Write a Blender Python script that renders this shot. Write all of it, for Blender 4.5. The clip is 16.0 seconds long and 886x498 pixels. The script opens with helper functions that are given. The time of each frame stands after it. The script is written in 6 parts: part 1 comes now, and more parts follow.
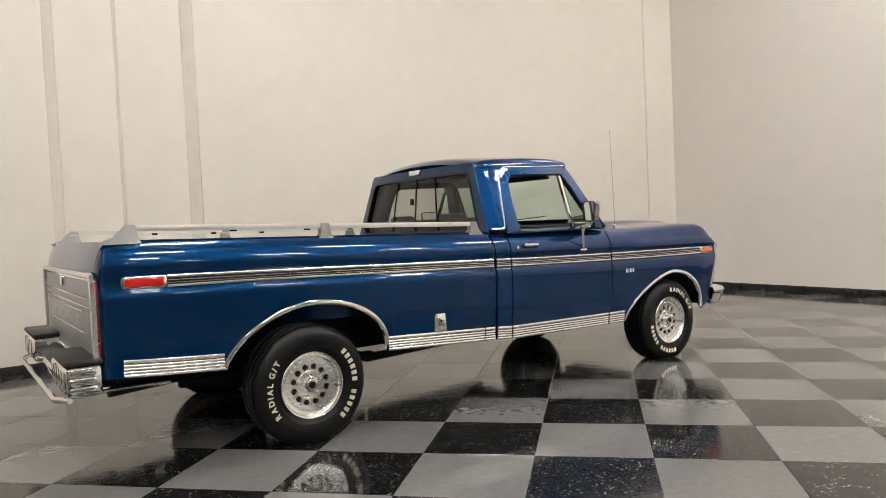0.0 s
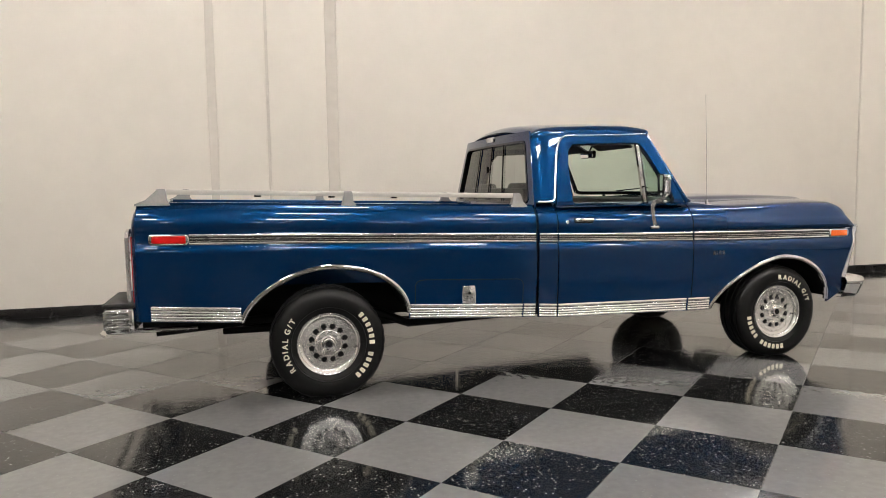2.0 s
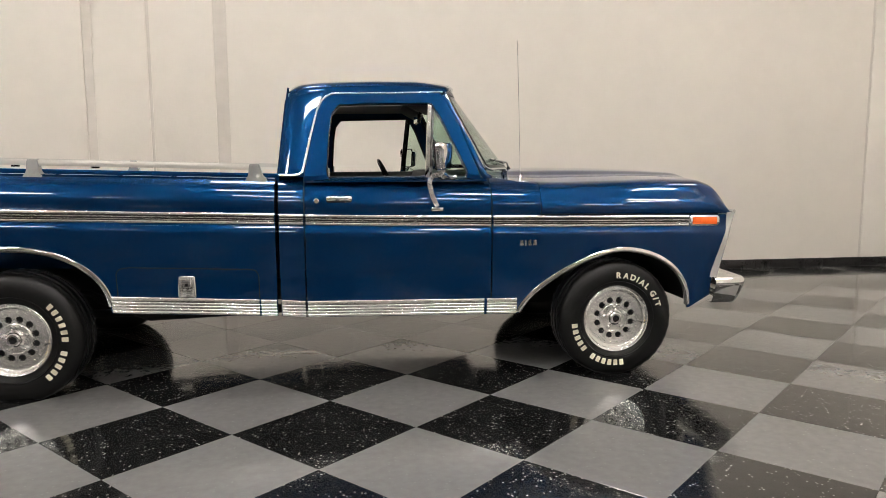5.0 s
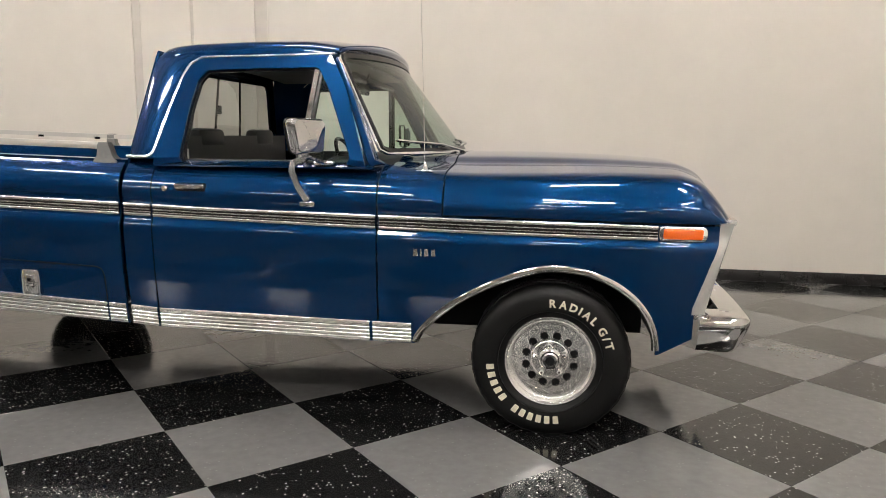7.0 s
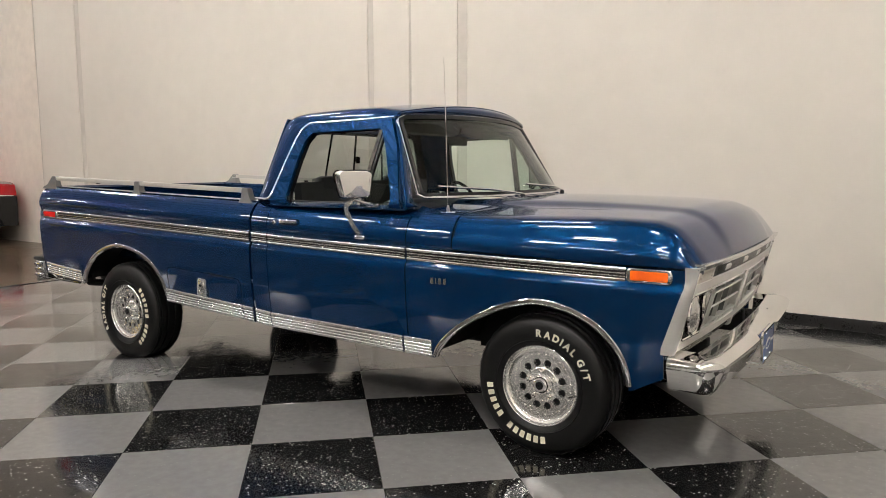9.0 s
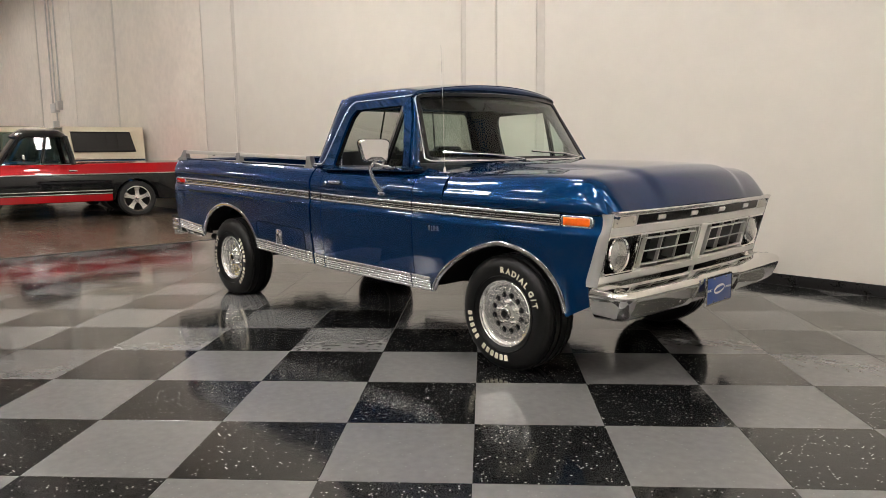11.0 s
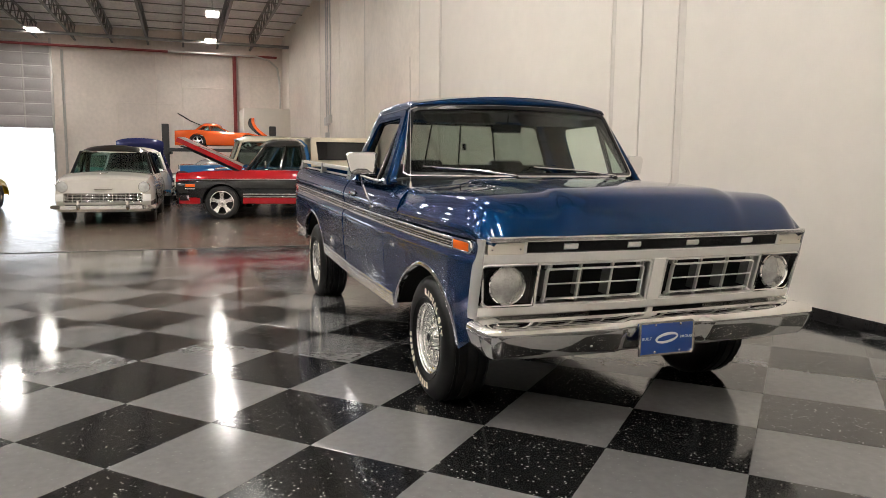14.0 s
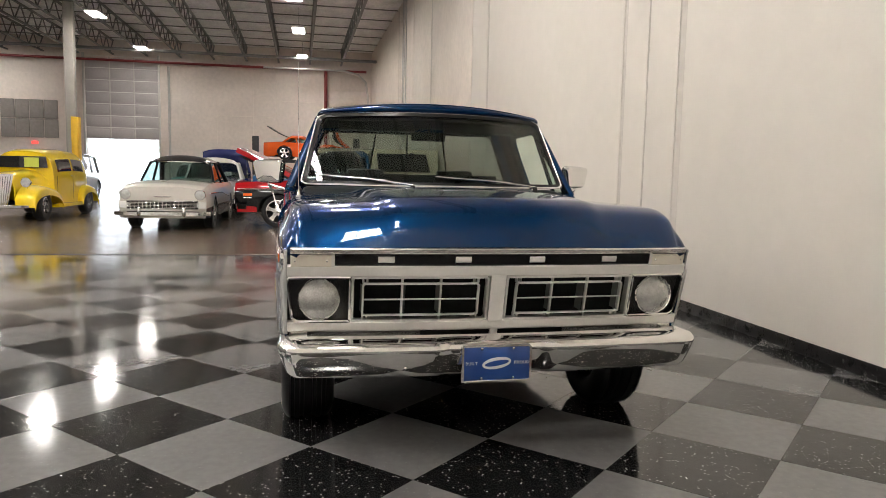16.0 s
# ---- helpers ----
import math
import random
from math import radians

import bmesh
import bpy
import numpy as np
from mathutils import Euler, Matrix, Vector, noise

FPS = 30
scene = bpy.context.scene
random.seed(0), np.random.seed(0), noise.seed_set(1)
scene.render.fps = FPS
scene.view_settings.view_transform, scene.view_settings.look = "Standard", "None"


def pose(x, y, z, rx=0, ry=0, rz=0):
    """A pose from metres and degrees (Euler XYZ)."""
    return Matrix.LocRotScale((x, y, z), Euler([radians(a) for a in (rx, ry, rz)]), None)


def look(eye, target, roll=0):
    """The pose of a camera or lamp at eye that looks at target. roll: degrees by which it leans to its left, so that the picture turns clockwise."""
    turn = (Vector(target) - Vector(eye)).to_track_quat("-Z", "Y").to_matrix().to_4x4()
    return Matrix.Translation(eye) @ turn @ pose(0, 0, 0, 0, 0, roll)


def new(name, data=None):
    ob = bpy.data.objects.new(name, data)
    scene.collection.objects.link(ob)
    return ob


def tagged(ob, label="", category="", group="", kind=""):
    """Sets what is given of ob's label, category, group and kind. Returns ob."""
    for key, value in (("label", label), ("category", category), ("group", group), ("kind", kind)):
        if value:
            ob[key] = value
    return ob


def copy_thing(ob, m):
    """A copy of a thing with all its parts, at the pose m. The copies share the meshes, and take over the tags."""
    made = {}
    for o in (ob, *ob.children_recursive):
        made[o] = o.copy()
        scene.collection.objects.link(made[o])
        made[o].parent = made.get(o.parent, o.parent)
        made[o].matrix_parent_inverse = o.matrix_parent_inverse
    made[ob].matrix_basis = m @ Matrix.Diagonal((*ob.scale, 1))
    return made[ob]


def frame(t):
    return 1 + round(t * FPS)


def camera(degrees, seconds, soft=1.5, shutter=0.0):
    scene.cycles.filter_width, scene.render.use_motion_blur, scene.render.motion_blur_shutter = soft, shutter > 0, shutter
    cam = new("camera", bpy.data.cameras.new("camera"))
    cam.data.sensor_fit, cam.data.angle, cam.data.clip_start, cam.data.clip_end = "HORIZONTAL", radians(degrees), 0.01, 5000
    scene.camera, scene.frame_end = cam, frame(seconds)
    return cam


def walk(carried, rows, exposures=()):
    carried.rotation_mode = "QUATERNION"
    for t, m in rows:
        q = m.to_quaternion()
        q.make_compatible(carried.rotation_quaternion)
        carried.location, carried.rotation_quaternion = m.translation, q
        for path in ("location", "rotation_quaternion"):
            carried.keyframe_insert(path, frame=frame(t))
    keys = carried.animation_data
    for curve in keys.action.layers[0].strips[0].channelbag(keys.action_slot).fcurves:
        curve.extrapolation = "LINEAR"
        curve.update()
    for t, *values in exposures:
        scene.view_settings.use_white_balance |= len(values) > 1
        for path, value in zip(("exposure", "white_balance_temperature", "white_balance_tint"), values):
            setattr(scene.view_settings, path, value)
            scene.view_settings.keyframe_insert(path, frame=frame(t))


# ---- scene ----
cam = camera(63.5, 16.0, 0.5)
PATH = [
    (0, (-2.854, -3.329, 1.253), (-1.758, -1.658, 1.18), -2.6),
    (0.5, (-2.576, -3.575, 1.256), (-1.578, -1.844, 1.168), -2.6),
    (1, (-2.254, -3.775, 1.257), (-1.415, -1.964, 1.128), -2.3),
    (1.5, (-1.923, -3.851, 1.286), (-1.287, -1.961, 1.122), -1.4),
    (2, (-1.54, -3.848, 1.302), (-1.083, -1.908, 1.129), -0.9),
    (2.5, (-1.159, -3.841, 1.301), (-0.819, -1.88, 1.11), -0.5),
    (3, (-0.813, -3.76, 1.27), (-0.551, -1.787, 1.07), -0.6),
    (3.5, (-0.458, -3.686, 1.266), (-0.24, -1.707, 1.069), -0.6),
    (4, (-0.08, -3.626, 1.283), (0.116, -1.646, 1.079), -0.8),
    (4.5, (0.289, -3.481, 1.272), (0.482, -1.503, 1.046), -0.6),
    (5, (0.669, -3.297, 1.264), (0.865, -1.322, 1.02), -0.3),
    (5.2, (0.825, -3.219, 1.266), (1.019, -1.244, 1.021), -0.1),
    (7.3, (2.37, -2.197, 1.308), (1.9, -0.279, 0.986), 0.3),
    (7.5, (2.52, -2.151, 1.313), (1.97, -0.255, 0.997), 0.1),
    (8, (2.917, -2.117, 1.334), (2.178, -0.282, 1.041), -0.1),
    (8.5, (3.293, -2.204, 1.367), (2.319, -0.476, 1.113), -0.1),
    (8.7, (3.438, -2.229, 1.377), (2.378, -0.55, 1.135), -0.1),
    (10.8, (4.794, -2.35, 1.299), (3.373, -0.963, 1.056), -0.6),
    (11, (4.919, -2.258, 1.283), (3.437, -0.943, 1.011), -0.6),
    (11.5, (5.145, -2.024, 1.274), (3.544, -0.863, 0.974), -0.6),
    (12, (5.321, -1.745, 1.283), (3.613, -0.745, 0.997), -1.1),
    (12.5, (5.493, -1.437, 1.299), (3.705, -0.578, 1.045), -1.1),
    (13, (5.607, -1.108, 1.293), (3.773, -0.35, 1.049), -0.5),
    (13.5, (5.704, -0.786, 1.29), (3.842, -0.096, 1.047), 0.3),
    (14, (5.782, -0.438, 1.298), (3.9, 0.194, 1.059), 0.6),
    (14.5, (5.792, -0.094, 1.295), (3.89, 0.477, 1.06), 0.8),
    (15, (5.87, 0.234, 1.29), (3.95, 0.745, 1.065), 0.9),
    (15.5, (5.909, 0.551, 1.299), (3.97, 0.993, 1.085), 1.0),
    (16, (5.913, 0.895, 1.291), (3.953, 1.238, 1.084), 1.2),
]
walk(cam, [(t, look(eye, target, roll)) for t, eye, target, roll in PATH])

# ---- world and light ----
world = bpy.data.worlds.new("world")
scene.world = world
world.use_nodes = True
wn = world.node_tree
sky = wn.nodes.new("ShaderNodeTexSky")
sky.sky_type, sky.sun_disc = "NISHITA", False
sky.sun_elevation, sky.sun_rotation = radians(48), radians(250)
wn.links.new(sky.outputs[0], wn.nodes["Background"].inputs[0])
wn.nodes["Background"].inputs[1].default_value = 0.15
sun_data = bpy.data.lights.new("sun", "SUN")
sun_data.energy, sun_data.angle, sun_data.color = 4.0, radians(0.5), (1.0, 0.95, 0.88)
sun = new("sun", sun_data)
sun.matrix_world = look((-60, -20, 60), (-33, -8, 0))
LAMP = 90.0  # strength of the high-bay panels


# ---- materials ----
def nodes(m):
    return m.node_tree.nodes, m.node_tree.links


def mat(name, color, rough=0.5, metal=0.0, coat=0.0, vary=0.0, scale=8.0, bump=0.0, bscale=60.0, spec=0.5, rvary=0.0, coat_rough=0.03):
    """A principled surface whose colour and gloss drift at two scales, with fine relief."""
    m = bpy.data.materials.new(name)
    m.use_nodes = True
    N, L = nodes(m)
    b = N["Principled BSDF"]
    b.inputs["Base Color"].default_value = (*color, 1)
    b.inputs["Roughness"].default_value = rough
    b.inputs["Metallic"].default_value = metal
    b.inputs["Coat Weight"].default_value = coat
    b.inputs["Coat Roughness"].default_value = coat_rough
    b.inputs["Specular IOR Level"].default_value = spec
    tc = N.new("ShaderNodeTexCoord")
    if vary or rvary:
        n1, n2 = N.new("ShaderNodeTexNoise"), N.new("ShaderNodeTexNoise")
        n1.inputs["Scale"].default_value, n2.inputs["Scale"].default_value = scale, scale * 9
        n1.inputs["Detail"].default_value = n2.inputs["Detail"].default_value = 4
        mx = N.new("ShaderNodeMath")
        mx.operation = "ADD"
        for n in (n1, n2):
            L.new(tc.outputs["Object"], n.inputs["Vector"])
        L.new(n1.outputs[0], mx.inputs[0])
        L.new(n2.outputs[0], mx.inputs[1])
        if vary:
            rp = N.new("ShaderNodeMapRange")
            rp.inputs["From Min"].default_value, rp.inputs["From Max"].default_value = 0.7, 1.3
            rp.inputs["To Min"].default_value, rp.inputs["To Max"].default_value = 1 - vary, 1 + vary
            L.new(mx.outputs[0], rp.inputs["Value"])
            sc = N.new("ShaderNodeVectorMath")
            sc.operation = "SCALE"
            sc.inputs[0].default_value = color
            L.new(rp.outputs[0], sc.inputs["Scale"])
            L.new(sc.outputs[0], b.inputs["Base Color"])
        if rvary:
            rr = N.new("ShaderNodeMapRange")
            rr.inputs["From Min"].default_value, rr.inputs["From Max"].default_value = 0.7, 1.3
            rr.inputs["To Min"].default_value, rr.inputs["To Max"].default_value = max(0.01, rough - rvary), rough + rvary
            L.new(mx.outputs[0], rr.inputs["Value"])
            L.new(rr.outputs[0], b.inputs["Roughness"])
    if bump:
        nb, bp = N.new("ShaderNodeTexNoise"), N.new("ShaderNodeBump")
        nb.inputs["Scale"].default_value, nb.inputs["Detail"].default_value = bscale, 3
        bp.inputs["Strength"].default_value, bp.inputs["Distance"].default_value = bump, 0.01
        L.new(tc.outputs["Object"], nb.inputs["Vector"])
        L.new(nb.outputs[0], bp.inputs["Height"])
        L.new(bp.outputs[0], b.inputs["Normal"])
    return m


def emitter(name, color, strength):
    m = bpy.data.materials.new(name)
    m.use_nodes = True
    b = nodes(m)[0]["Principled BSDF"]
    b.inputs["Base Color"].default_value = (*color, 1)
    b.inputs["Emission Color"].default_value = (*color, 1)
    b.inputs["Emission Strength"].default_value = strength
    return m


def glass_mat(name, tint, rough=0.0, see=0.9):
    """Thin pane: clear see-through with a mirror-like sheen."""
    m = bpy.data.materials.new(name)
    m.use_nodes = True
    N, L = nodes(m)
    N.remove(N["Principled BSDF"])
    tr, gl, mx, lw = N.new("ShaderNodeBsdfTransparent"), N.new("ShaderNodeBsdfGlossy"), N.new("ShaderNodeMixShader"), N.new("ShaderNodeLayerWeight")
    pw, ad = N.new("ShaderNodeMath"), N.new("ShaderNodeMath")
    pw.operation, ad.operation = "POWER", "MULTIPLY_ADD"
    pw.inputs[1].default_value, ad.inputs[1].default_value, ad.inputs[2].default_value = 4.5, 0.9, 0.06
    lw.inputs["Blend"].default_value = 0.5
    L.new(lw.outputs["Facing"], pw.inputs[0])
    L.new(pw.outputs[0], ad.inputs[0])
    tr.inputs[0].default_value = (*tint, 1)
    gl.inputs["Roughness"].default_value = rough
    L.new(ad.outputs[0], mx.inputs[0])
    L.new(tr.outputs[0], mx.inputs[1])
    L.new(gl.outputs[0], mx.inputs[2])
    L.new(mx.outputs[0], N["Material Output"].inputs[0])
    return m


def tile_mat(name, color, fleck, fleck_amount, rough):
    """Polished vinyl tile: mottled body, scattered chips, uneven wax."""
    m = bpy.data.materials.new(name)
    m.use_nodes = True
    N, L = nodes(m)
    b = N["Principled BSDF"]
    ge = N.new("ShaderNodeNewGeometry")
    oi = N.new("ShaderNodeObjectInfo")
    no, vo, no2 = N.new("ShaderNodeTexNoise"), N.new("ShaderNodeTexVoronoi"), N.new("ShaderNodeTexNoise")
    no.inputs["Scale"].default_value, no.inputs["Detail"].default_value = 22, 5
    vo.inputs["Scale"].default_value = 72
    no2.inputs["Scale"].default_value, no2.inputs["Detail"].default_value = 1.1, 3
    for n in (no, vo, no2):
        L.new(ge.outputs["Position"], n.inputs["Vector"])
    c1 = N.new("ShaderNodeMapRange")
    c1.inputs["From Min"].default_value, c1.inputs["From Max"].default_value = 0.3, 0.7
    c1.inputs["To Min"].default_value, c1.inputs["To Max"].default_value = 0.93, 1.07
    L.new(no.outputs[0], c1.inputs["Value"])
    c2 = N.new("ShaderNodeMath")
    c2.operation = "MULTIPLY_ADD"
    c2.inputs[1].default_value, c2.inputs[2].default_value = 0.16, -0.08
    L.new(oi.outputs["Random"], c2.inputs[0])
    c3 = N.new("ShaderNodeMath")
    L.new(c1.outputs[0], c3.inputs[0])
    L.new(c2.outputs[0], c3.inputs[1])
    sc = N.new("ShaderNodeVectorMath")
    sc.operation = "SCALE"
    sc.inputs[0].default_value = color
    L.new(c3.outputs[0], sc.inputs["Scale"])
    lt = N.new("ShaderNodeMath")
    lt.operation = "LESS_THAN"
    lt.inputs[1].default_value = 0.30
    L.new(vo.outputs["Distance"], lt.inputs[0])
    sp = N.new("ShaderNodeSeparateColor")
    L.new(vo.outputs["Color"], sp.inputs[0])
    lt2 = N.new("ShaderNodeMath")
    lt2.operation = "LESS_THAN"
    lt2.inputs[1].default_value = fleck_amount
    L.new(sp.outputs[0], lt2.inputs[0])
    an = N.new("ShaderNodeMath")
    an.operation = "MULTIPLY"
    L.new(lt.outputs[0], an.inputs[0])
    L.new(lt2.outputs[0], an.inputs[1])
    mx = N.new("ShaderNodeMix")
    mx.data_type = "RGBA"
    L.new(an.outputs[0], mx.inputs["Factor"])
    L.new(sc.outputs[0], mx.inputs["A"])
    mx.inputs["B"].default_value = (*fleck, 1)
    L.new(mx.outputs["Result"], b.inputs["Base Color"])
    rr = N.new("ShaderNodeMapRange")
    rr.inputs["From Min"].default_value, rr.inputs["From Max"].default_value = 0.3, 0.7
    rr.inputs["To Min"].default_value, rr.inputs["To Max"].default_value = rough * 0.88, rough * 1.15
    L.new(no2.outputs[0], rr.inputs["Value"])
    L.new(rr.outputs[0], b.inputs["Roughness"])
    wv, bp = N.new("ShaderNodeTexNoise"), N.new("ShaderNodeBump")
    wv.inputs["Scale"].default_value, wv.inputs["Detail"].default_value = 9.0, 3
    L.new(ge.outputs["Position"], wv.inputs["Vector"])
    L.new(wv.outputs[0], bp.inputs["Height"])
    bp.inputs["Strength"].default_value, bp.inputs["Distance"].default_value = 0.13, 0.006
    L.new(bp.outputs[0], b.inputs["Normal"])
    b.inputs["Specular IOR Level"].default_value = 0.05
    b.inputs["Coat Weight"].default_value, b.inputs["Coat IOR"].default_value = 0.80, 1.42
    L.new(rr.outputs[0], b.inputs["Coat Roughness"])
    L.new(bp.outputs[0], b.inputs["Coat Normal"])
    return m


def paint_mat(name, color, flake=0.08, rough=0.26, metal=0.5):
    """Metallic car paint under clear coat."""
    m = mat(name, color, rough, metal, 1.0, coat_rough=0.015, spec=0.2)
    N, L = nodes(m)
    b = N["Principled BSDF"]
    b.inputs["Specular Tint"].default_value = (0.02, 0.22, 0.5, 1)
    b.inputs["Coat IOR"].default_value = 1.38
    tc, vo, mr, sc = N.new("ShaderNodeTexCoord"), N.new("ShaderNodeTexVoronoi"), N.new("ShaderNodeMapRange"), N.new("ShaderNodeVectorMath")
    vo.inputs["Scale"].default_value = 900
    L.new(tc.outputs["Object"], vo.inputs["Vector"])
    s2 = N.new("ShaderNodeSeparateColor")
    L.new(vo.outputs["Color"], s2.inputs[0])
    mr.inputs["To Min"].default_value, mr.inputs["To Max"].default_value = 1 - flake, 1 + flake
    L.new(s2.outputs[0], mr.inputs["Value"])
    sc.operation = "SCALE"
    sc.inputs[0].default_value = color
    L.new(mr.outputs[0], sc.inputs["Scale"])
    L.new(sc.outputs[0], b.inputs["Base Color"])
    return m


WALL = mat("painted wall", (0.75, 0.70, 0.63), 0.55, vary=0.025, scale=0.5, bump=0.12, bscale=35)
# same finish as the wall paint, in a slightly cooler, darker tone
WALL_EAST = mat("cooler wall tone", (0.71, 0.67, 0.63), 0.55, vary=0.025, scale=0.5, bump=0.12, bscale=35)
JOINT = mat("joint filler paint", (0.63, 0.58, 0.52), 0.6, vary=0.05, scale=1.0)
# near-black tone stands in for the dim space behind the camera
WALL_DIM = mat("unseen wall dark fill", (0.10, 0.095, 0.09), 0.7, vary=0.1, scale=0.6)
WALL_OLD = mat("worn painted wall", (0.78, 0.71, 0.63), 0.6, vary=0.07, scale=0.7, bump=0.15, bscale=30)
# end wall copy of the worn paint; its light level is set in the colour
WALL_WEST = mat("end wall light-set tone", (0.74, 0.66, 0.60), 0.6, vary=0.08, scale=0.7, bump=0.15, bscale=30)
BASE_BLACK = mat("black cove base", (0.012, 0.011, 0.011), 0.3, bump=0.05, rvary=0.08)
TILE_BLACK = tile_mat("black tile", (0.009, 0.009, 0.009), (0.34, 0.33, 0.31), 0.16, 0.10)
TILE_GREY = tile_mat("grey tile", (0.140, 0.138, 0.136), (0.17, 0.17, 0.165), 0.06, 0.10)
GROUT = mat("floor adhesive", (0.05, 0.05, 0.05), 0.6, vary=0.2)
CONCRETE = mat("stained concrete", (0.092, 0.066, 0.046), 0.22, vary=0.30, scale=0.55, bump=0.04, bscale=6, rvary=0.05, spec=0.3)
ROOF_DECK = mat("roof deck", (0.86, 0.84, 0.83), 0.6, vary=0.15, scale=1.5)
STEEL_JOIST = mat("joist steel", (0.19, 0.185, 0.18), 0.5, 0.2, vary=0.2)
PAINT_BLUE = paint_mat("blue metallic paint", (0.0008, 0.0245, 0.085), rough=0.27)
CHROME = mat("chrome", (0.86, 0.85, 0.83), 0.06, 1.0, rvary=0.03, scale=3)
BRUSHED = mat("bright aluminium", (0.90, 0.89, 0.86), 0.22, 0.95, vary=0.02, scale=20)
RUBBER = mat("tyre rubber", (0.009, 0.009, 0.009), 0.55, vary=0.25, scale=6, bump=0.08, bscale=120)
RUBBER_SHINE = mat("dressed rubber", (0.005, 0.005, 0.005), 0.42, spec=0.25, vary=0.2, bump=0.05, bscale=90)
BLACK_TRIM = mat("satin black", (0.008, 0.008, 0.009), 0.25, vary=0.2, spec=0.35)
UNDER = mat("underbody black", (0.005, 0.005, 0.005), 0.7, vary=0.3, spec=0.2)
WHITE_LETTER = mat("tyre white", (0.72, 0.66, 0.52), 0.6, vary=0.08)
GLASS = glass_mat("tinted green glass", (0.66, 0.78, 0.70))
GLASS_DARK = glass_mat("smoked glass", (0.42, 0.44, 0.42))
MIRROR = mat("mirror", (0.9, 0.9, 0.9), 0.02, 1.0)
GRILLE_SILVER = mat("grille silver paint", (0.62, 0.61, 0.57), 0.3, 0.35, vary=0.03)
WHITE_METAL = mat("bright anodised panel", (0.88, 0.86, 0.81), 0.26, 0.15, vary=0.03)
BRIGHT = mat("bright anodised rib", (0.88, 0.86, 0.83), 0.17, 0.85, vary=0.04)
CAP_METAL = mat("polished end cap", (0.80, 0.79, 0.76), 0.24, 0.7, vary=0.03, scale=4)
FIN_GREY = mat("dull fin grey", (0.16, 0.16, 0.155), 0.5, 0.3, vary=0.1)
HEADLAMP_GLASS = mat("fluted sealed beam", (0.50, 0.50, 0.48), 0.2, 0.7, coat=1.0, vary=0.3, scale=18, bump=0.5, bscale=32)
REFLECTOR = mat("lamp reflector", (0.66, 0.66, 0.64), 0.34, 0.75, vary=0.22, scale=14, bump=0.35, bscale=60)
LAMP_DULL = mat("old lamp glass", (0.5, 0.5, 0.48), 0.08, coat=1.0, vary=0.2, scale=20, bump=0.2, bscale=60)
RAIL_ALU = mat("satin rail aluminium", (0.60, 0.57, 0.52), 0.42, 0.5, vary=0.04)
CAST_ALU = mat("dull cast aluminium", (0.24, 0.235, 0.225), 0.3, 0.85, vary=0.08)
GATE_SILVER = mat("tailgate silver panel", (0.36, 0.36, 0.37), 0.3, 0.45, vary=0.05, scale=6)
ORANGE_LENS = mat("amber lens", (0.85, 0.13, 0.01), 0.15, coat=1.0, bump=0.1, bscale=200)
RED_LENS = mat("red lens", (0.55, 0.008, 0.008), 0.12, coat=1.0, bump=0.1, bscale=200)
CLEAR_LENS = mat("parking lens", (0.84, 0.79, 0.68), 0.2, coat=1.0, bump=0.15, bscale=150)
VINYL = mat("dark seat vinyl", (0.02, 0.022, 0.026), 0.5, vary=0.2, bump=0.1)
CLOTH = mat("headliner", (0.05, 0.05, 0.055), 0.8, vary=0.1)
PLATE_BLUE = mat("plate blue", (0.01, 0.055, 0.24), 0.3, coat=0.5)
WHITE_PAINT = mat("white enamel", (0.78, 0.77, 0.74), 0.3, coat=0.5)
LAMP_GLOW = emitter("lamp diffuser", (1.0, 0.95, 0.89), LAMP)


# ---- mesh helpers ----
def part(name, bm, material, parent=None, label="", smooth=True, angle=35):
    me = bpy.data.meshes.new(name)
    if isinstance(bm, tuple):
        me.from_pydata([tuple(v) for v in bm[0]], [], bm[1])
    else:
        bm.to_mesh(me)
        bm.free()
    me.materials.append(material)
    if smooth:
        me.shade_smooth()
        me.set_sharp_from_angle(angle=radians(angle))
    ob = new(name, me)
    if parent is not None:
        ob.parent = parent
    if label:
        ob["label"] = label
    return ob


def solid(ob, t, offset=0.0, crisp=True):
    md = ob.modifiers.new("thickness", "SOLIDIFY")
    md.thickness, md.offset = t, offset
    if crisp:
        es = ob.modifiers.new("crisp rim", "EDGE_SPLIT")
        es.split_angle, es.use_edge_sharp = radians(50), False
    return ob


def gridmesh(fn, us, vs, close_u=False):
    vs_, us_ = list(vs), list(us)
    verts = [fn(u, v) for u in us_ for v in vs_]
    nu, nv = len(us_), len(vs_)
    faces = []
    for i in range(nu if close_u else nu - 1):
        for j in range(nv - 1):
            a, b = i * nv + j, ((i + 1) % nu) * nv + j
            faces.append((a, b, b + 1, a + 1))
    return verts, faces


def box_bm(bm, size, loc=(0, 0, 0), rot=None, bevel=0.0):
    made = bmesh.ops.create_cube(bm, size=1.0)["verts"]
    bmesh.ops.scale(bm, vec=size, verts=made)
    if bevel:
        edges = {e for v in made for e in v.link_edges}
        made = bmesh.ops.bevel(bm, geom=list(edges), offset=bevel, segments=2, affect="EDGES", profile=0.5)["verts"]
    m = Matrix.Translation(loc) @ (rot.to_4x4() if rot is not None else Matrix())
    bmesh.ops.transform(bm, matrix=m, verts=made)


def box(name, size, loc, material, parent=None, bevel=0.0, rot=None, label=""):
    bm = bmesh.new()
    box_bm(bm, size, loc, rot, bevel)
    return part(name, bm, material, parent, label)


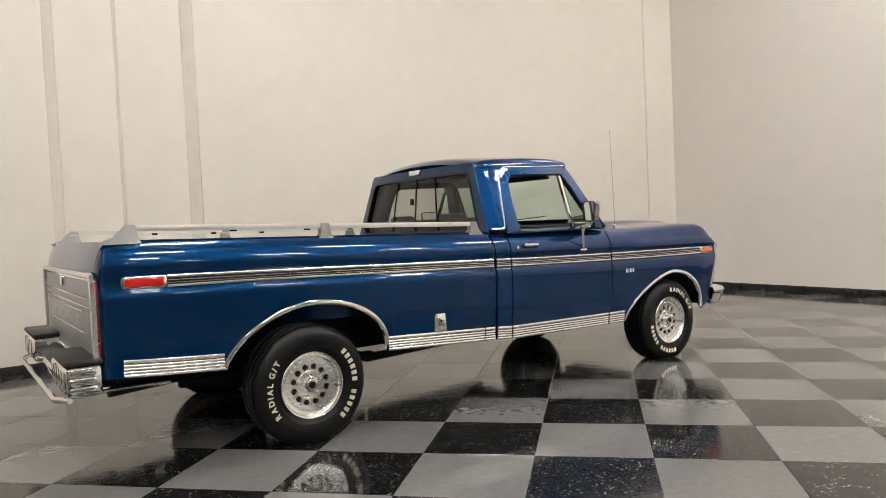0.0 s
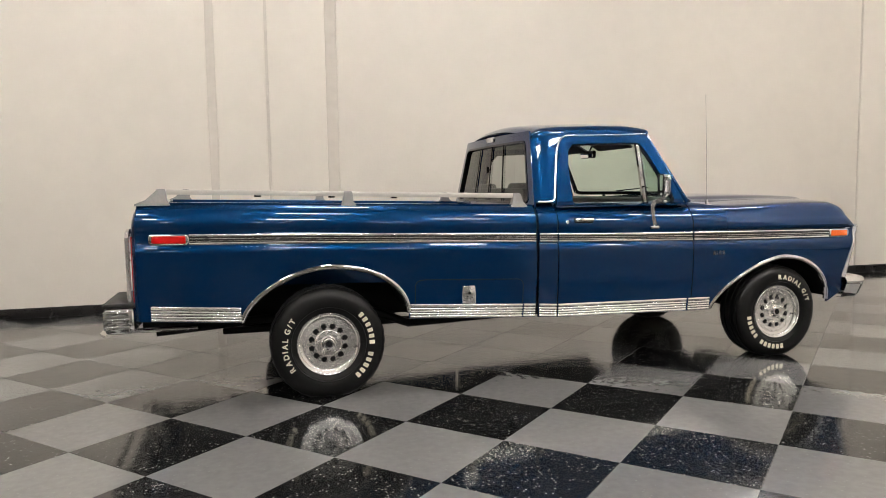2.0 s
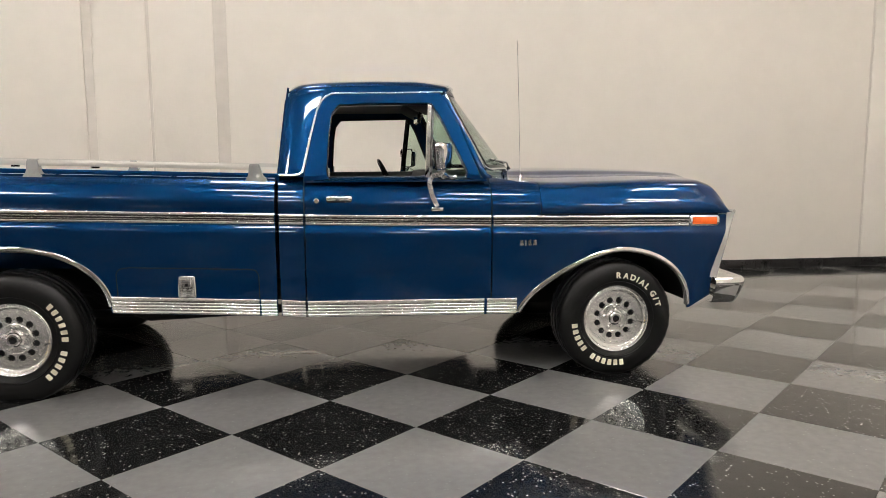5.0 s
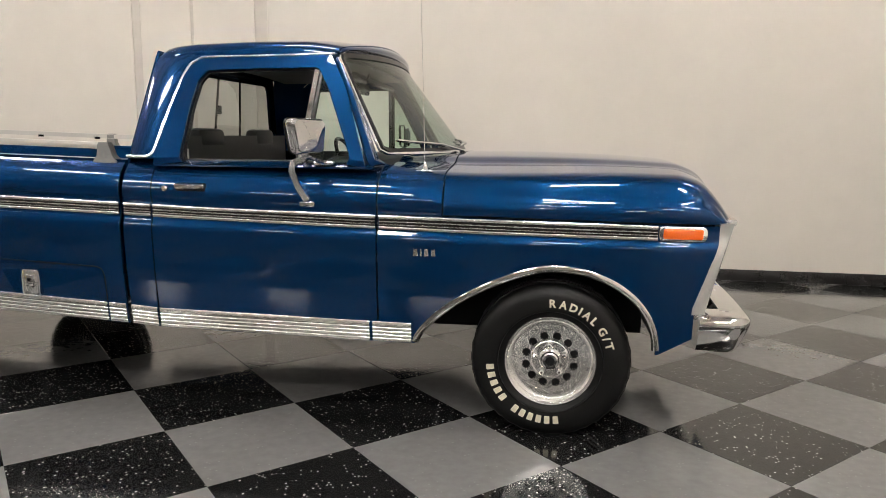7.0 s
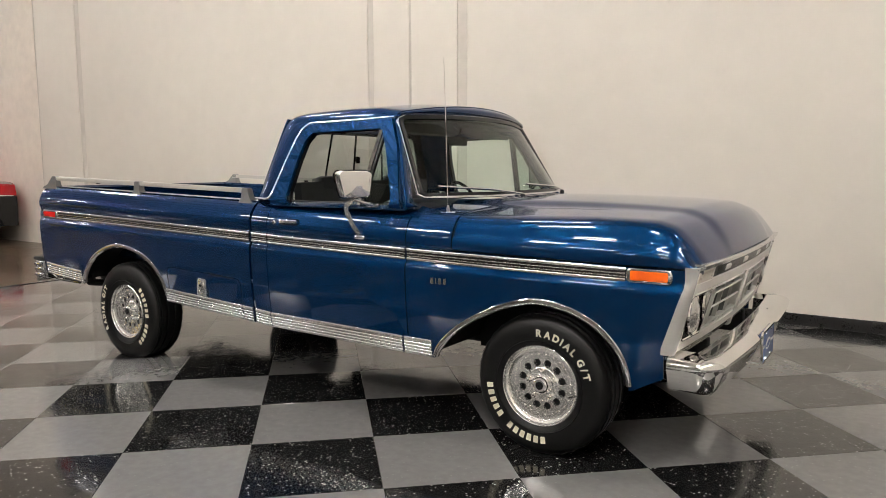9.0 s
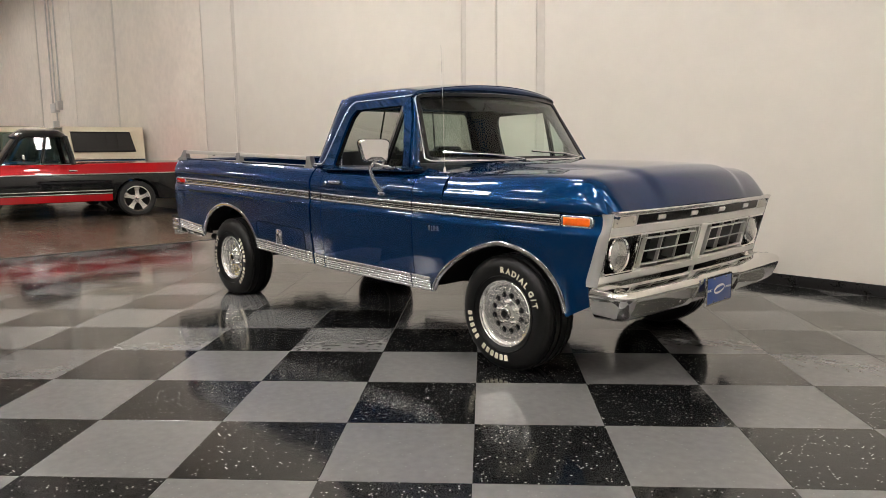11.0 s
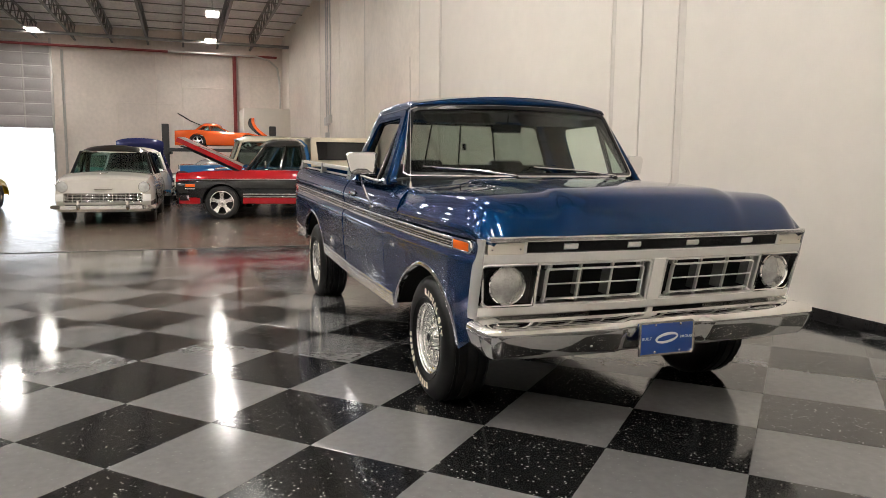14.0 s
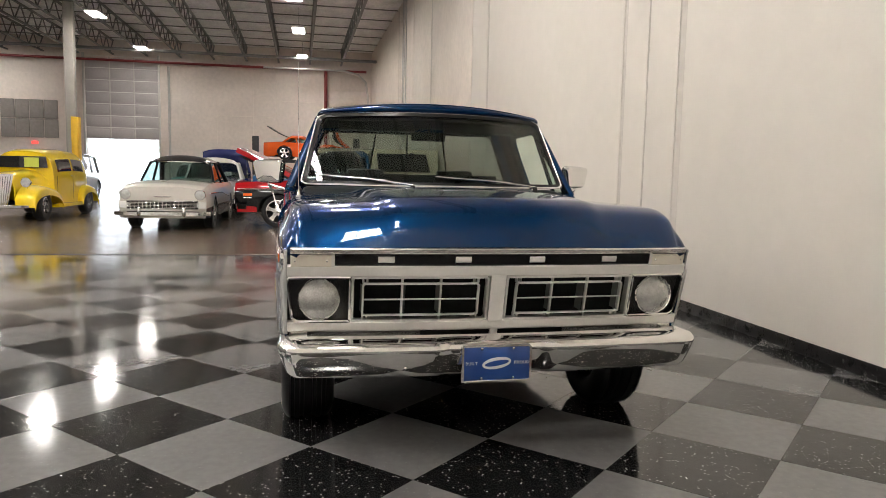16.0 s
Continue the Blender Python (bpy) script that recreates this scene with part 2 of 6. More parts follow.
def span(name, lo, hi, material, parent=None, bevel=0.0, label=""):
    """A box from its low to its high corner."""
    lo, hi = Vector(lo), Vector(hi)
    return box(name, hi - lo, (lo + hi) / 2, material, parent, bevel, label=label)


def sweep(path, profile, side=(0, -1, 0), closed=False):
    """A closed profile (a out along side, b along up) carried along a path."""
    path = [Vector(p) for p in path]
    n, k = len(path), len(profile)
    verts = []
    for i, p in enumerate(path):
        a = path[i - 1] if (i or closed) else path[i]
        b = path[(i + 1) % n] if (i < n - 1 or closed) else path[i]
        t = (b - a).normalized()
        s = Vector(side)
        s = (s - t * s.dot(t)).normalized()
        up = t.cross(s)
        verts += [p + s * x + up * y for x, y in profile]
    faces = [(i * k + j, i * k + (j + 1) % k, ((i + 1) % n) * k + (j + 1) % k, ((i + 1) % n) * k + j) for i in range(n if closed else n - 1) for j in range(k)]
    if not closed:
        faces += [tuple(range(k))[::-1], tuple(range((n - 1) * k, n * k))]
    return verts, faces


def circle(r, k=10, ry=None):
    return [(r * math.cos(6.28318 * i / k), (ry or r) * math.sin(6.28318 * i / k)) for i in range(k)]


def tube(name, path, r, material, parent=None, k=10, side=(0, -1, 0.013), closed=False, label=""):
    return part(name, sweep(path, circle(r, k), side, closed), material, parent, label)


def lathe(profile, k=48, axis="y"):
    """Turn (radius, height) pairs about an axis."""
    verts, faces = [], []
    n = len(profile)
    for i in range(k):
        a = 2 * math.pi * i / k
        for r, h in profile:
            verts.append((r * math.cos(a), h, r * math.sin(a)) if axis == "y" else (r * math.cos(a), r * math.sin(a), h) if axis == "z" else (h, r * math.cos(a), r * math.sin(a)))
    for i in range(k):
        for j in range(n - 1):
            a, b = i * n + j, ((i + 1) % k) * n + j
            faces.append((a, a + 1, b + 1, b))
    return verts, faces


def interp(pairs):
    xs, ys = [p[0] for p in pairs], [p[1] for p in pairs]
    return lambda x: float(np.interp(x, xs, ys))


def smooth_interp(pairs, width=0.03, lo=None, hi=None):
    """Interpolation with its corners rounded over about width."""
    xs, ys = np.array([p[0] for p in pairs]), np.array([p[1] for p in pairs])
    g = np.linspace(xs[0] - 4 * width, xs[-1] + 4 * width, 1200)
    step = g[1] - g[0]
    ext = np.interp(g, xs, ys)
    left, right = (ys[1] - ys[0]) / (xs[1] - xs[0]), (ys[-1] - ys[-2]) / (xs[-1] - xs[-2])
    ext = np.where(g < xs[0], ys[0] + left * (g - xs[0]), np.where(g > xs[-1], ys[-1] + right * (g - xs[-1]), ext))
    h = max(1, int(width / step))
    ker = np.exp(-0.5 * (np.arange(-3 * h, 3 * h + 1) / h) ** 2)
    sm = np.convolve(np.pad(ext, 3 * h, mode="edge"), ker / ker.sum(), mode="valid")
    return lambda x: float(np.interp(x, g, sm))


def lin(a, b, n):
    return [a + (b - a) * i / (n - 1) for i in range(n)]


def empty(name, m, label, category, group="", kind=""):
    ob = new(name)
    ob.matrix_world = m
    ob.empty_display_size = 0.2
    return tagged(ob, label, category, group, kind)


# ---- the hall ----
WALL_Y, WALL_X, FAR_X, BACK_Y, DECK_Z, EDGE_X = 4.51, 7.12, -33.0, -17.0, 7.6, -5.35
PITCH = 0.6096
# the old hall stands slightly askew to the tile grid
HALL = Matrix.Translation((2.0, WALL_Y, 0)) @ Matrix.Rotation(0.0245, 4, "Z") @ Matrix.Translation((-2.0, -WALL_Y, 0))


def structure(ob, label, category):
    return tagged(ob, label, category, kind="structure")


def in_hall(ob):
    """Turn a thing with the hall."""
    ob.matrix_world = HALL @ ob.matrix_world
    return ob


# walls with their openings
# south wall is never in view; its darkness keeps body reflections low
south = structure(span("wall_south", (FAR_X - 0.3, BACK_Y - 0.3, 0), (WALL_X + 0.3, BACK_Y, DECK_Z), WALL_DIM), "plain unseen closing wall, kept dark to dim reflections", "wall")
east = structure(span("wall_east", (WALL_X, BACK_Y, 0), (WALL_X + 0.3, WALL_Y + 0.2, DECK_Z), WALL_EAST), "smooth off-white painted showroom wall above black base", "wall")


def wall_north():
    """The long tilt-up wall: panels proud of recessed joints."""
    top = empty("wall_north", HALL, "long off-white painted tilt-up concrete panel wall", "wall", kind="structure")
    span("wall_core", (FAR_X - 0.3, WALL_Y + 0.014, 0), (WALL_X + 0.3, WALL_Y + 0.4, DECK_Z), JOINT, top)
    # joints: (centre, width)
    joints = [(6.43, 0.03), (-0.85, 0.13), (-1.56, 0.03), (-2.15, 0.09), (-8.50, 0.14), (-9.9, 0.04), (-15.0, 0.16), (-18.5, 0.05), (-22.1, 0.16), (-30.6, 0.05)]
    x1 = WALL_X + 0.3
    for c, w in sorted(joints, reverse=True) + [(FAR_X, 0.0)]:
        span("panel", (c + w / 2, WALL_Y, 0), (x1, WALL_Y + 0.014, DECK_Z), WALL if x1 > -9 else WALL_OLD, top, bevel=0.01)
        x1 = c - w / 2
    return top


wall_north()
DOOR_Y0, DOOR_Y1, DOOR_TOP, DOOR_OPEN = -9.64, -6.24, 6.6, 2.72


def wall_west():
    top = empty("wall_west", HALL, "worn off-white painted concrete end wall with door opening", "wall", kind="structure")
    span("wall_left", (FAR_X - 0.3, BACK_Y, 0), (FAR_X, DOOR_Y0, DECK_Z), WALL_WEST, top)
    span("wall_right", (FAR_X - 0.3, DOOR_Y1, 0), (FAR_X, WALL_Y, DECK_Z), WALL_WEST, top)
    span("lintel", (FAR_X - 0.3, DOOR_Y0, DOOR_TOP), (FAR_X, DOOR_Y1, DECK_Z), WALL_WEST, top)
    return top


wall_west()
def deck():
    """Ribbed metal deck, ribs across the joists."""
    v, f = [], []
    x, i = FAR_X - 0.3, 0
    prof = [(0.0, 0.0), (0.09, 0.0), (0.11, 0.05), (0.19, 0.05), (0.21, 0.0)]
    while x < WALL_X + 0.3:
        for dx, dz in prof[:-1]:
            v += [(x + dx, BACK_Y - 0.3, DECK_Z + dz), (x + dx, WALL_Y + 0.4, DECK_Z + dz)]
        x += 0.21
    f = [(2 * k, 2 * k + 1, 2 * k + 3, 2 * k + 2) for k in range(len(v) // 2 - 1)]
    n = len(v)
    x0, x1, y0, y1, z = FAR_X - 0.3, WALL_X + 0.5, BACK_Y - 0.3, WALL_Y + 0.4, DECK_Z + 0.2
    v += [(x0, y0, z), (x1, y0, z), (x1, y1, z), (x0, y1, z)]
    f.append((n, n + 1, n + 2, n + 3))
    return part("ceiling", (v, f), ROOF_DECK, smooth=False)


structure(deck(), "grey corrugated metal roof deck over the hall", "ceiling")
structure(in_hall(span("baseboard_north", (EDGE_X, WALL_Y - 0.012, 0), (WALL_X + 0.1, WALL_Y, 0.106), BASE_BLACK, bevel=0.004)), "glossy black cove base along the wall", "baseboard")
structure(span("baseboard_east", (WALL_X - 0.012, BACK_Y, 0), (WALL_X, WALL_Y + 0.1, 0.106), BASE_BLACK, bevel=0.004), "glossy black cove base along the wall", "baseboard")
structure(span("concrete_floor", (FAR_X - 0.3, BACK_Y - 0.3, -0.3), (EDGE_X, WALL_Y + 0.4, 0.0), CONCRETE), "glossy brown stained concrete hall floor", "floor")
structure(span("floor_strip", (EDGE_X - 0.03, BACK_Y, 0.0), (EDGE_X + 0.02, WALL_Y - 0.013, 0.006), BASE_BLACK, bevel=0.002), "black transition strip between tile and concrete", "trim")
structure(span("backdrop", (-60.2, -40, -0.04), (-60, 25, 16), emitter("daylight haze", (0.86, 0.93, 1.0), 5.0)), "white blown-out daylight beyond the door", "backdrop")
structure(span("ground", (-400, -300, -0.5), (FAR_X - 0.3, 300, -0.05), mat("pale yard concrete", (0.5, 0.48, 0.44), 0.8, vary=0.1)), "pale sunlit concrete yard outside", "ground")


# ---- the blue pickup ----
truck = empty("pickup_truck", pose(-1.265, 1.560, 0, 0, 0, 2.0) @ Matrix.Scale(0.994, 4), "dark blue metallic seventies pickup truck with chrome trim", "pickup truck")
trim_top = interp([(-1.03, 1.062), (-0.286, 1.043), (1.39, 0.992), (1.758, 0.979), (2.6, 0.963), (3.07, 0.957), (3.98, 0.944)])
trim_low = interp([(-1.03, 0.996), (-0.286, 0.983), (1.39, 0.936), (1.758, 0.924), (2.6, 0.903), (3.07, 0.893), (3.98, 0.884)])
sill = interp([(-1.06, 0.547), (-0.5, 0.508), (0.5, 0.470), (1.386, 0.424), (1.55, 0.412), (2.55, 0.396), (2.76, 0.394), (3.77, 0.39), (3.80, 0.392), (4.02, 0.465)])
bed_top = interp([(-1.06, 1.232), (1.396, 1.166)])
belt = interp([(1.40, 1.196), (2.6, 1.18)])
# half width against height above the middle of the side trim
flank = smooth_interp([(-0.62, 0.955), (-0.50, 0.972), (-0.30, 0.995), (-0.12, 1.004), (-0.065, 1.004), (-0.03, 0.985), (0.03, 0.983), (0.065, 0.997), (0.10, 0.996), (0.15, 0.976), (0.19, 0.945), (0.21, 0.915), (0.24, 0.85)], 0.008)
bow = smooth_interp([(-1.14, -0.030), (-1.06, -0.012), (-0.8, -0.002), (0.5, 0.0), (3.3, 0.0), (3.8, -0.012), (4.03, -0.035)], 0.08)


def width(s, z):
    return flank(z - 0.5 * (trim_top(s) + trim_low(s))) + bow(s)


def arch(mid, rear, front, top, base, p_rear, p_front):
    def z(s):
        if s <= rear or s >= front:
            return None
        t = (mid - s) / (mid - rear) if s < mid else (s - mid) / (front - mid)
        p = p_rear if s < mid else p_front
        return base + (top - base) * (1 - t ** p) ** (1 / p)
    return z


ARCH_REAR = (0.0, -0.52, 0.515, 0.823, 0.49, 1.65, 2.1)
ARCH_FRONT = (3.34, 2.75, 3.785, 0.752, 0.392, 1.45, 2.1)
arch_rear, arch_front = arch(*ARCH_REAR), arch(*ARCH_FRONT)


def low_edge(s):
    for a in (arch_rear, arch_front):
        z = a(s)
        if z is not None:
            return max(z, sill(s))
    return sill(s)


def arch_stations(a, n=36):
    mid, rear, front = a[:3]
    out = []
    for i in range(n + 1):
        k = math.sin(math.pi / 2 * i / n)
        out += [mid - (mid - rear) * k, mid + (front - mid) * k]
    return out + [rear - 0.001, front + 0.001]


def flank_panel(name, s0, s1, top, sg, parent, inset=0.0, rows=40, slant=None, label="", low=None):
    """Outer skin between two stations; wheel openings are cut out of its lower edge. slant shifts the end station with height."""
    ss = sorted({round(s, 4) for s in lin(s0, s1, max(3, int((s1 - s0) / 0.05))) + arch_stations(ARCH_REAR) + arch_stations(ARCH_FRONT) if s0 <= s <= s1})

    def fn(s, k):
        lo, hi = (low or low_edge)(s), top(s)
        z = lo + (hi - lo) * k
        x = s + (slant(s, z) if slant else 0)
        return (x, sg * (width(s, z) - inset), z)
    return solid(part(name, gridmesh(fn, ss, lin(0, 1, rows)), PAINT_BLUE, parent, label, angle=60), 0.012)


def curve_strip(name, pts, w, h, material, parent, sg, round_=True, label=""):
    """A bright moulding with a crowned face, laid on the side of the body."""
    prof = [(0, -h / 2), (w * 0.7, -h / 2), (w, -h / 5), (w, h / 5), (w * 0.7, h / 2), (0, h / 2)]
    return part(name, sweep(pts, prof, (0, sg, 0)), material, parent, label)


def lozenge(name, length, height, depth, radius, at, turn, tilt, sg, material, parent, label=""):
    """A plate with rounded corners and an eased face, standing out sideways."""
    out = []
    for cx, cz, a0 in ((1, 1, 0), (-1, 1, 90), (-1, -1, 180), (1, -1, 270)):
        for i in range(7):
            a = radians(a0 + 15 * i)
            out.append((cx * (length / 2 - radius) + radius * math.cos(a), cz * (height / 2 - radius) + radius * math.sin(a)))
    rot = Euler((0, tilt, turn)).to_matrix()
    n, v = len(out), []
    for d, k in ((-0.5, 0.0), (0.28, 0.0), (0.44, 0.0025), (0.5, 0.006)):
        for x, z in out:
            kx, kz = 1 - 2 * k / length, 1 - 2 * k / height
            v.append(tuple(rot @ Vector((x * kx, sg * d * depth, z * kz)) + Vector(at)))
    f = [(i * n + j, i * n + (j + 1) % n, i * n + n + (j + 1) % n, i * n + n + j) for i in range(3) for j in range(n)] + [tuple(range(3 * n, 4 * n))]
    return part(name, (v, f), material, parent, label)


DOOR_R, DOOR_F = 1.545, 2.585
for sg in (-1, 1):
    # cargo bed side
    side = flank_panel("bed_side", -1.088, 1.388, bed_top, sg, truck, label="dark blue metallic bed side")
    part("bed_inner_wall", gridmesh(lambda s, k: (s, sg * (0.86 - 0.10 * k), bed_top(s) - 0.01 - 0.50 * k), lin(-1.05, 1.38, 8), lin(0, 1, 5)), PAINT_BLUE, truck)
    part("rail_cap", sweep([(s, sg * 0.895, bed_top(s) + 0.004) for s in lin(-1.05, 1.385, 12)], [(-0.05, -0.012), (0.035, -0.012), (0.03, 0.006), (-0.045, 0.006)], (0, sg, 0)), PAINT_BLUE, truck)
    # cab corner, door, fender
    flank_panel("cab_corner", 1.408, DOOR_R - 0.004, belt, sg, truck, 0.002)
    door = flank_panel("door", DOOR_R + 0.004, DOOR_F - 0.004, lambda s: belt(s) - 0.022, sg, truck, label="dark blue metallic door")
    flank_panel("cowl_side", DOOR_F + 0.004, 2.868, interp([(2.58, 1.175), (2.87, 1.13)]), sg, truck, rows=16, low=lambda s: trim_top(s) + 0.007)
    flank_panel("fender", DOOR_F + 0.004, 4.025, lambda s: trim_top(s) + 0.004, sg, truck, slant=lambda s, z: -0.33 * max(0, min(1, (s - 3.79) / 0.235)) * max(0, 0.88 - max(z, 0.60)) if s > 3.79 else 0)

# hood: shoulder and crown heights along its length
shoulder = smooth_interp([(2.6, 1.150), (3.0, 1.138), (3.6, 1.150), (3.86, 1.143), (3.95, 1.113), (4.03, 1.018), (4.07, 0.955)], 0.022)
crown = smooth_interp([(2.6, 1.205), (2.87, 1.214), (3.08, 1.218), (3.39, 1.214), (3.65, 1.204), (3.88, 1.188), (3.98, 1.145), (4.05, 1.04), (4.07, 0.965)], 0.022)


def nose(s, y):
    """How far the rounded front pushes the body forward."""
    k = max(0.0, min(1.0, (s - 3.3) / 0.7))
    return 0.045 * k * k * (3 - 2 * k) * (1 - (y / 0.97) ** 2)


def hood_point(s, k):
    """k from -1 at one side seam to 1 at the other."""
    a, sgn = abs(k), 1 if k >= 0 else -1
    lo = trim_top(s) + 0.014
    if a > 0.82:
        t = (1 - a) / 0.18
        z = lo + (shoulder(s) - 0.035 - lo) * t
        y = width(s, min(z, lo + 0.08)) - 0.045 * t ** 2
        return (s, sgn * y, z)
    if a > 0.72:
        t = (0.82 - a) / 0.10
        y0 = width(s, lo + 0.08) - 0.045
        z0 = shoulder(s) - 0.035
        return (s, sgn * (y0 - 0.075 * (1 - math.cos(t * math.pi / 2)) - 0.02 * t), z0 + 0.035 * math.sin(t * math.pi / 2) + 0.004 * t)
    y0 = width(s, lo + 0.08) - 0.14
    t = a / 0.72
    bulge = 1 / (1 + math.exp((t - 0.62) / 0.022))
    z = shoulder(s) + 0.004 + (crown(s) - shoulder(s) - 0.004) * (0.62 * (1 - t ** 2) + 0.38 * bulge)
    return (s, sgn * y0 * t, z)


def hood_bowed(s, k):
    x, y, z = hood_point(s, k)
    return (x + nose(s, y), y, z)


hood = solid(part("hood", gridmesh(hood_bowed, lin(2.874, 3.75, 16) + lin(3.78, 4.065, 22), lin(-1, 1, 121)), PAINT_BLUE, truck, "dark blue metallic hood with raised centre", angle=60), 0.012)
cowl = part("cowl", gridmesh(lambda s, k: hood_point(s, k * 0.82)[:2] + (hood_point(s, k * 0.82)[2] + 0.002,), lin(2.595, 2.868, 8), lin(-1, 1, 61)), PAINT_BLUE, truck)
solid(cowl, 0.012)

# greenhouse
cab_half = interp([(1.19, 0.955), (1.66, 0.755), (1.72, 0.72)])
GUTTER = [(1.416, 1.200), (1.470, 1.199), (1.515, 1.199), (1.534, 1.208), (1.542, 1.225), (1.582, 1.401), (1.622, 1.56), (1.652, 1.622), (1.705, 1.654), (1.9, 1.657), (2.081, 1.660), (2.25, 1.665), (2.339, 1.668)]
PILLAR = [(2.339, 1.668), (2.41, 1.52), (2.48, 1.36), (2.55, 1.20), (2.585, 1.18)]


def on_cab(s, z, sg, out=0.0):
    return (s, sg * (cab_half(z) + out), z)


def resample(pts, n):
    d = [0.0]
    for a, b in zip(pts, pts[1:]):
        d.append(d[-1] + math.dist(a, b))
    return [tuple(float(np.interp(d[-1] * i / (n - 1), d, [p[c] for p in pts])) for c in range(len(pts[0]))) for i in range(n)]


def ring(outer, inner, n, sg, out=0.0, mat_=None, name="window_frame", parent=truck, thick=0.03):
    a, b = resample(outer, n), resample(inner, n)
    verts = [on_cab(s, z, sg, out) for s, z in a] + [on_cab(s, z, sg, out - 0.0015) for s, z in b]
    faces = [(i, i + 1, n + i + 1, n + i) for i in range(n - 1)]
    return solid(part(name, (verts, faces), mat_ or PAINT_BLUE, parent, smooth=False), thick)


WIN = [(1.685, 1.176), (1.668, 1.20), (1.682, 1.42), (1.702, 1.54), (1.745, 1.588), (1.95, 1.594), (2.27, 1.600), (2.33, 1.50), (2.40, 1.34), (2.458, 1.205), (2.445, 1.176)]
for sg in (-1, 1):
    d_outer = [(1.546, 1.163), (1.588, 1.40), (1.627, 1.553), (1.657, 1.613), (1.71, 1.645), (2.081, 1.650), (2.325, 1.658), (2.41, 1.50), (2.53, 1.163)]
    ring(d_outer, WIN, 60, sg)
    solid(part("belt_sill", gridmesh(lambda s, k: (s, sg * (0.955 + 0.02 - 0.07 * k), 1.162 + 0.018 * math.sin(k * 1.6)), lin(DOOR_R + 0.01, 2.56, 6), lin(0, 1, 6)), PAINT_BLUE, truck), 0.008)
    # rear pillar between the back of the cab and the door
    back = [(1.408, 1.19), (1.425, 1.35), (1.442, 1.50), (1.455, 1.60), (1.472, 1.655), (1.51, 1.69)]
    front = [(1.546, 1.19), (1.588, 1.40), (1.627, 1.553), (1.657, 1.613), (1.68, 1.638), (1.71, 1.657)]
    A, B = resample(back, 20), resample(front, 20)
    verts = []
    for (s0, z0), (s1, z1) in zip(A, B):
        for k in lin(0, 1, 6):
            s, z = s0 + (s1 - s0) * k, z0 + (z1 - z0) * k
            verts.append((s, sg * (cab_half(z) + 0.004 - 0.035 * (1 - k) ** 3), z))
    solid(part("rear_pillar", (verts, [(i * 6 + j, i * 6 + j + 1, i * 6 + j + 7, i * 6 + j + 6) for i in range(19) for j in range(5)]), PAINT_BLUE, truck, angle=60), 0.012)
    A, B = resample(PILLAR, 16), resample([(2.325, 1.658), (2.40, 1.515), (2.47, 1.345), (2.53, 1.19), (2.55, 1.17)], 16)
    verts = [p for (s, z), (s1, z1) in zip(A, B) for p in (on_cab(s + 0.02, z, sg, -0.035), on_cab(s + 0.01, z, sg, 0.0), on_cab(s1, z1, sg, 0.004))]
    solid(part("windshield_pillar", (verts, [(i * 3 + j, i * 3 + j + 1, i * 3 + j + 4, i * 3 + j + 3) for i in range(15) for j in range(2)]), PAINT_BLUE, truck), 0.01, crisp=False)
    # bright drip moulding
    part("drip_moulding", sweep([on_cab(s, z, sg, 0.006) for s, z in resample(GUTTER, 70)], [(0, -0.007), (0.009, -0.006), (0.012, 0), (0.009, 0.006), (0, 0.007)], (0, sg, 0)), BRIGHT, truck)
    # side glass and vent window
    inner = resample(WIN, 40)
    part("vent_post", sweep([on_cab(2.226, 1.176, sg, -0.01), on_cab(2.262, 1.598, sg, -0.01)], [(-0.012, -0.011), (0.012, -0.011), (0.012, 0.011), (-0.012, 0.011)], (0, sg, 0)), CHROME, truck)
    part("vent_seal", sweep([on_cab(2.246, 1.176, sg, -0.012), on_cab(2.280, 1.598, sg, -0.012)], [(-0.012, -0.008), (0.008, -0.008), (0.008, 0.008), (-0.012, 0.008)], (0, sg, 0)), BLACK_TRIM, truck)
    vent = [(2.235, 1.18), (2.27, 1.597), (2.33, 1.50), (2.40, 1.34), (2.455, 1.18)]
    part("vent_glass", ([on_cab(s, z, sg, -0.014) for s, z in vent], [tuple(range(5))]), GLASS, truck, smooth=False)
    part("window_seal", sweep([on_cab(s, z, sg, -0.012) for s, z in resample(WIN, 60)], [(-0.02, -0.006), (0.006, -0.006), (0.006, 0.006), (-0.02, 0.006)], (0, sg, 0)), BLACK_TRIM, truck)


roof_rise = smooth_interp([(1.44, -0.05), (1.475, 0.012), (1.53, 0.048), (1.65, 0.062), (1.95, 0.068), (2.2, 0.060), (2.34, 0.030), (2.40, 0.0)], 0.018)


def roof_point(s, k):
    a, sgn = abs(k), 1 if k >= 0 else -1
    z0 = 1.652 + 0.014 * (s - 1.6) / 0.75
    rise = roof_rise(s) + 0.02
    inset = 0.028 * max(0.0, (1.60 - s) / 0.13) ** 2
    x = s - 0.03 * (1 - a ** 2.5) * max(0.0, (1.9 - s) / 0.43) + 0.11 * (1 - a ** 2.2) * max(0.0, (s - 2.0) / 0.36) ** 2
    if a > 0.9:
        t = (1 - a) / 0.1
        return (x, sgn * (0.757 - inset - 0.055 * (1 - math.cos(t * math.pi / 2))), z0 + rise * math.sin(t * math.pi / 2) * 0.75)
    t = a / 0.9
    return (x, sgn * (0.702 - inset) * t, z0 + rise * 0.75 + 0.056 * (1 - t ** 2))


solid(part("roof", gridmesh(roof_point, lin(1.468, 2.35, 34), lin(-1, 1, 61)), PAINT_BLUE, truck, "dark blue metallic roof", angle=60), 0.012)


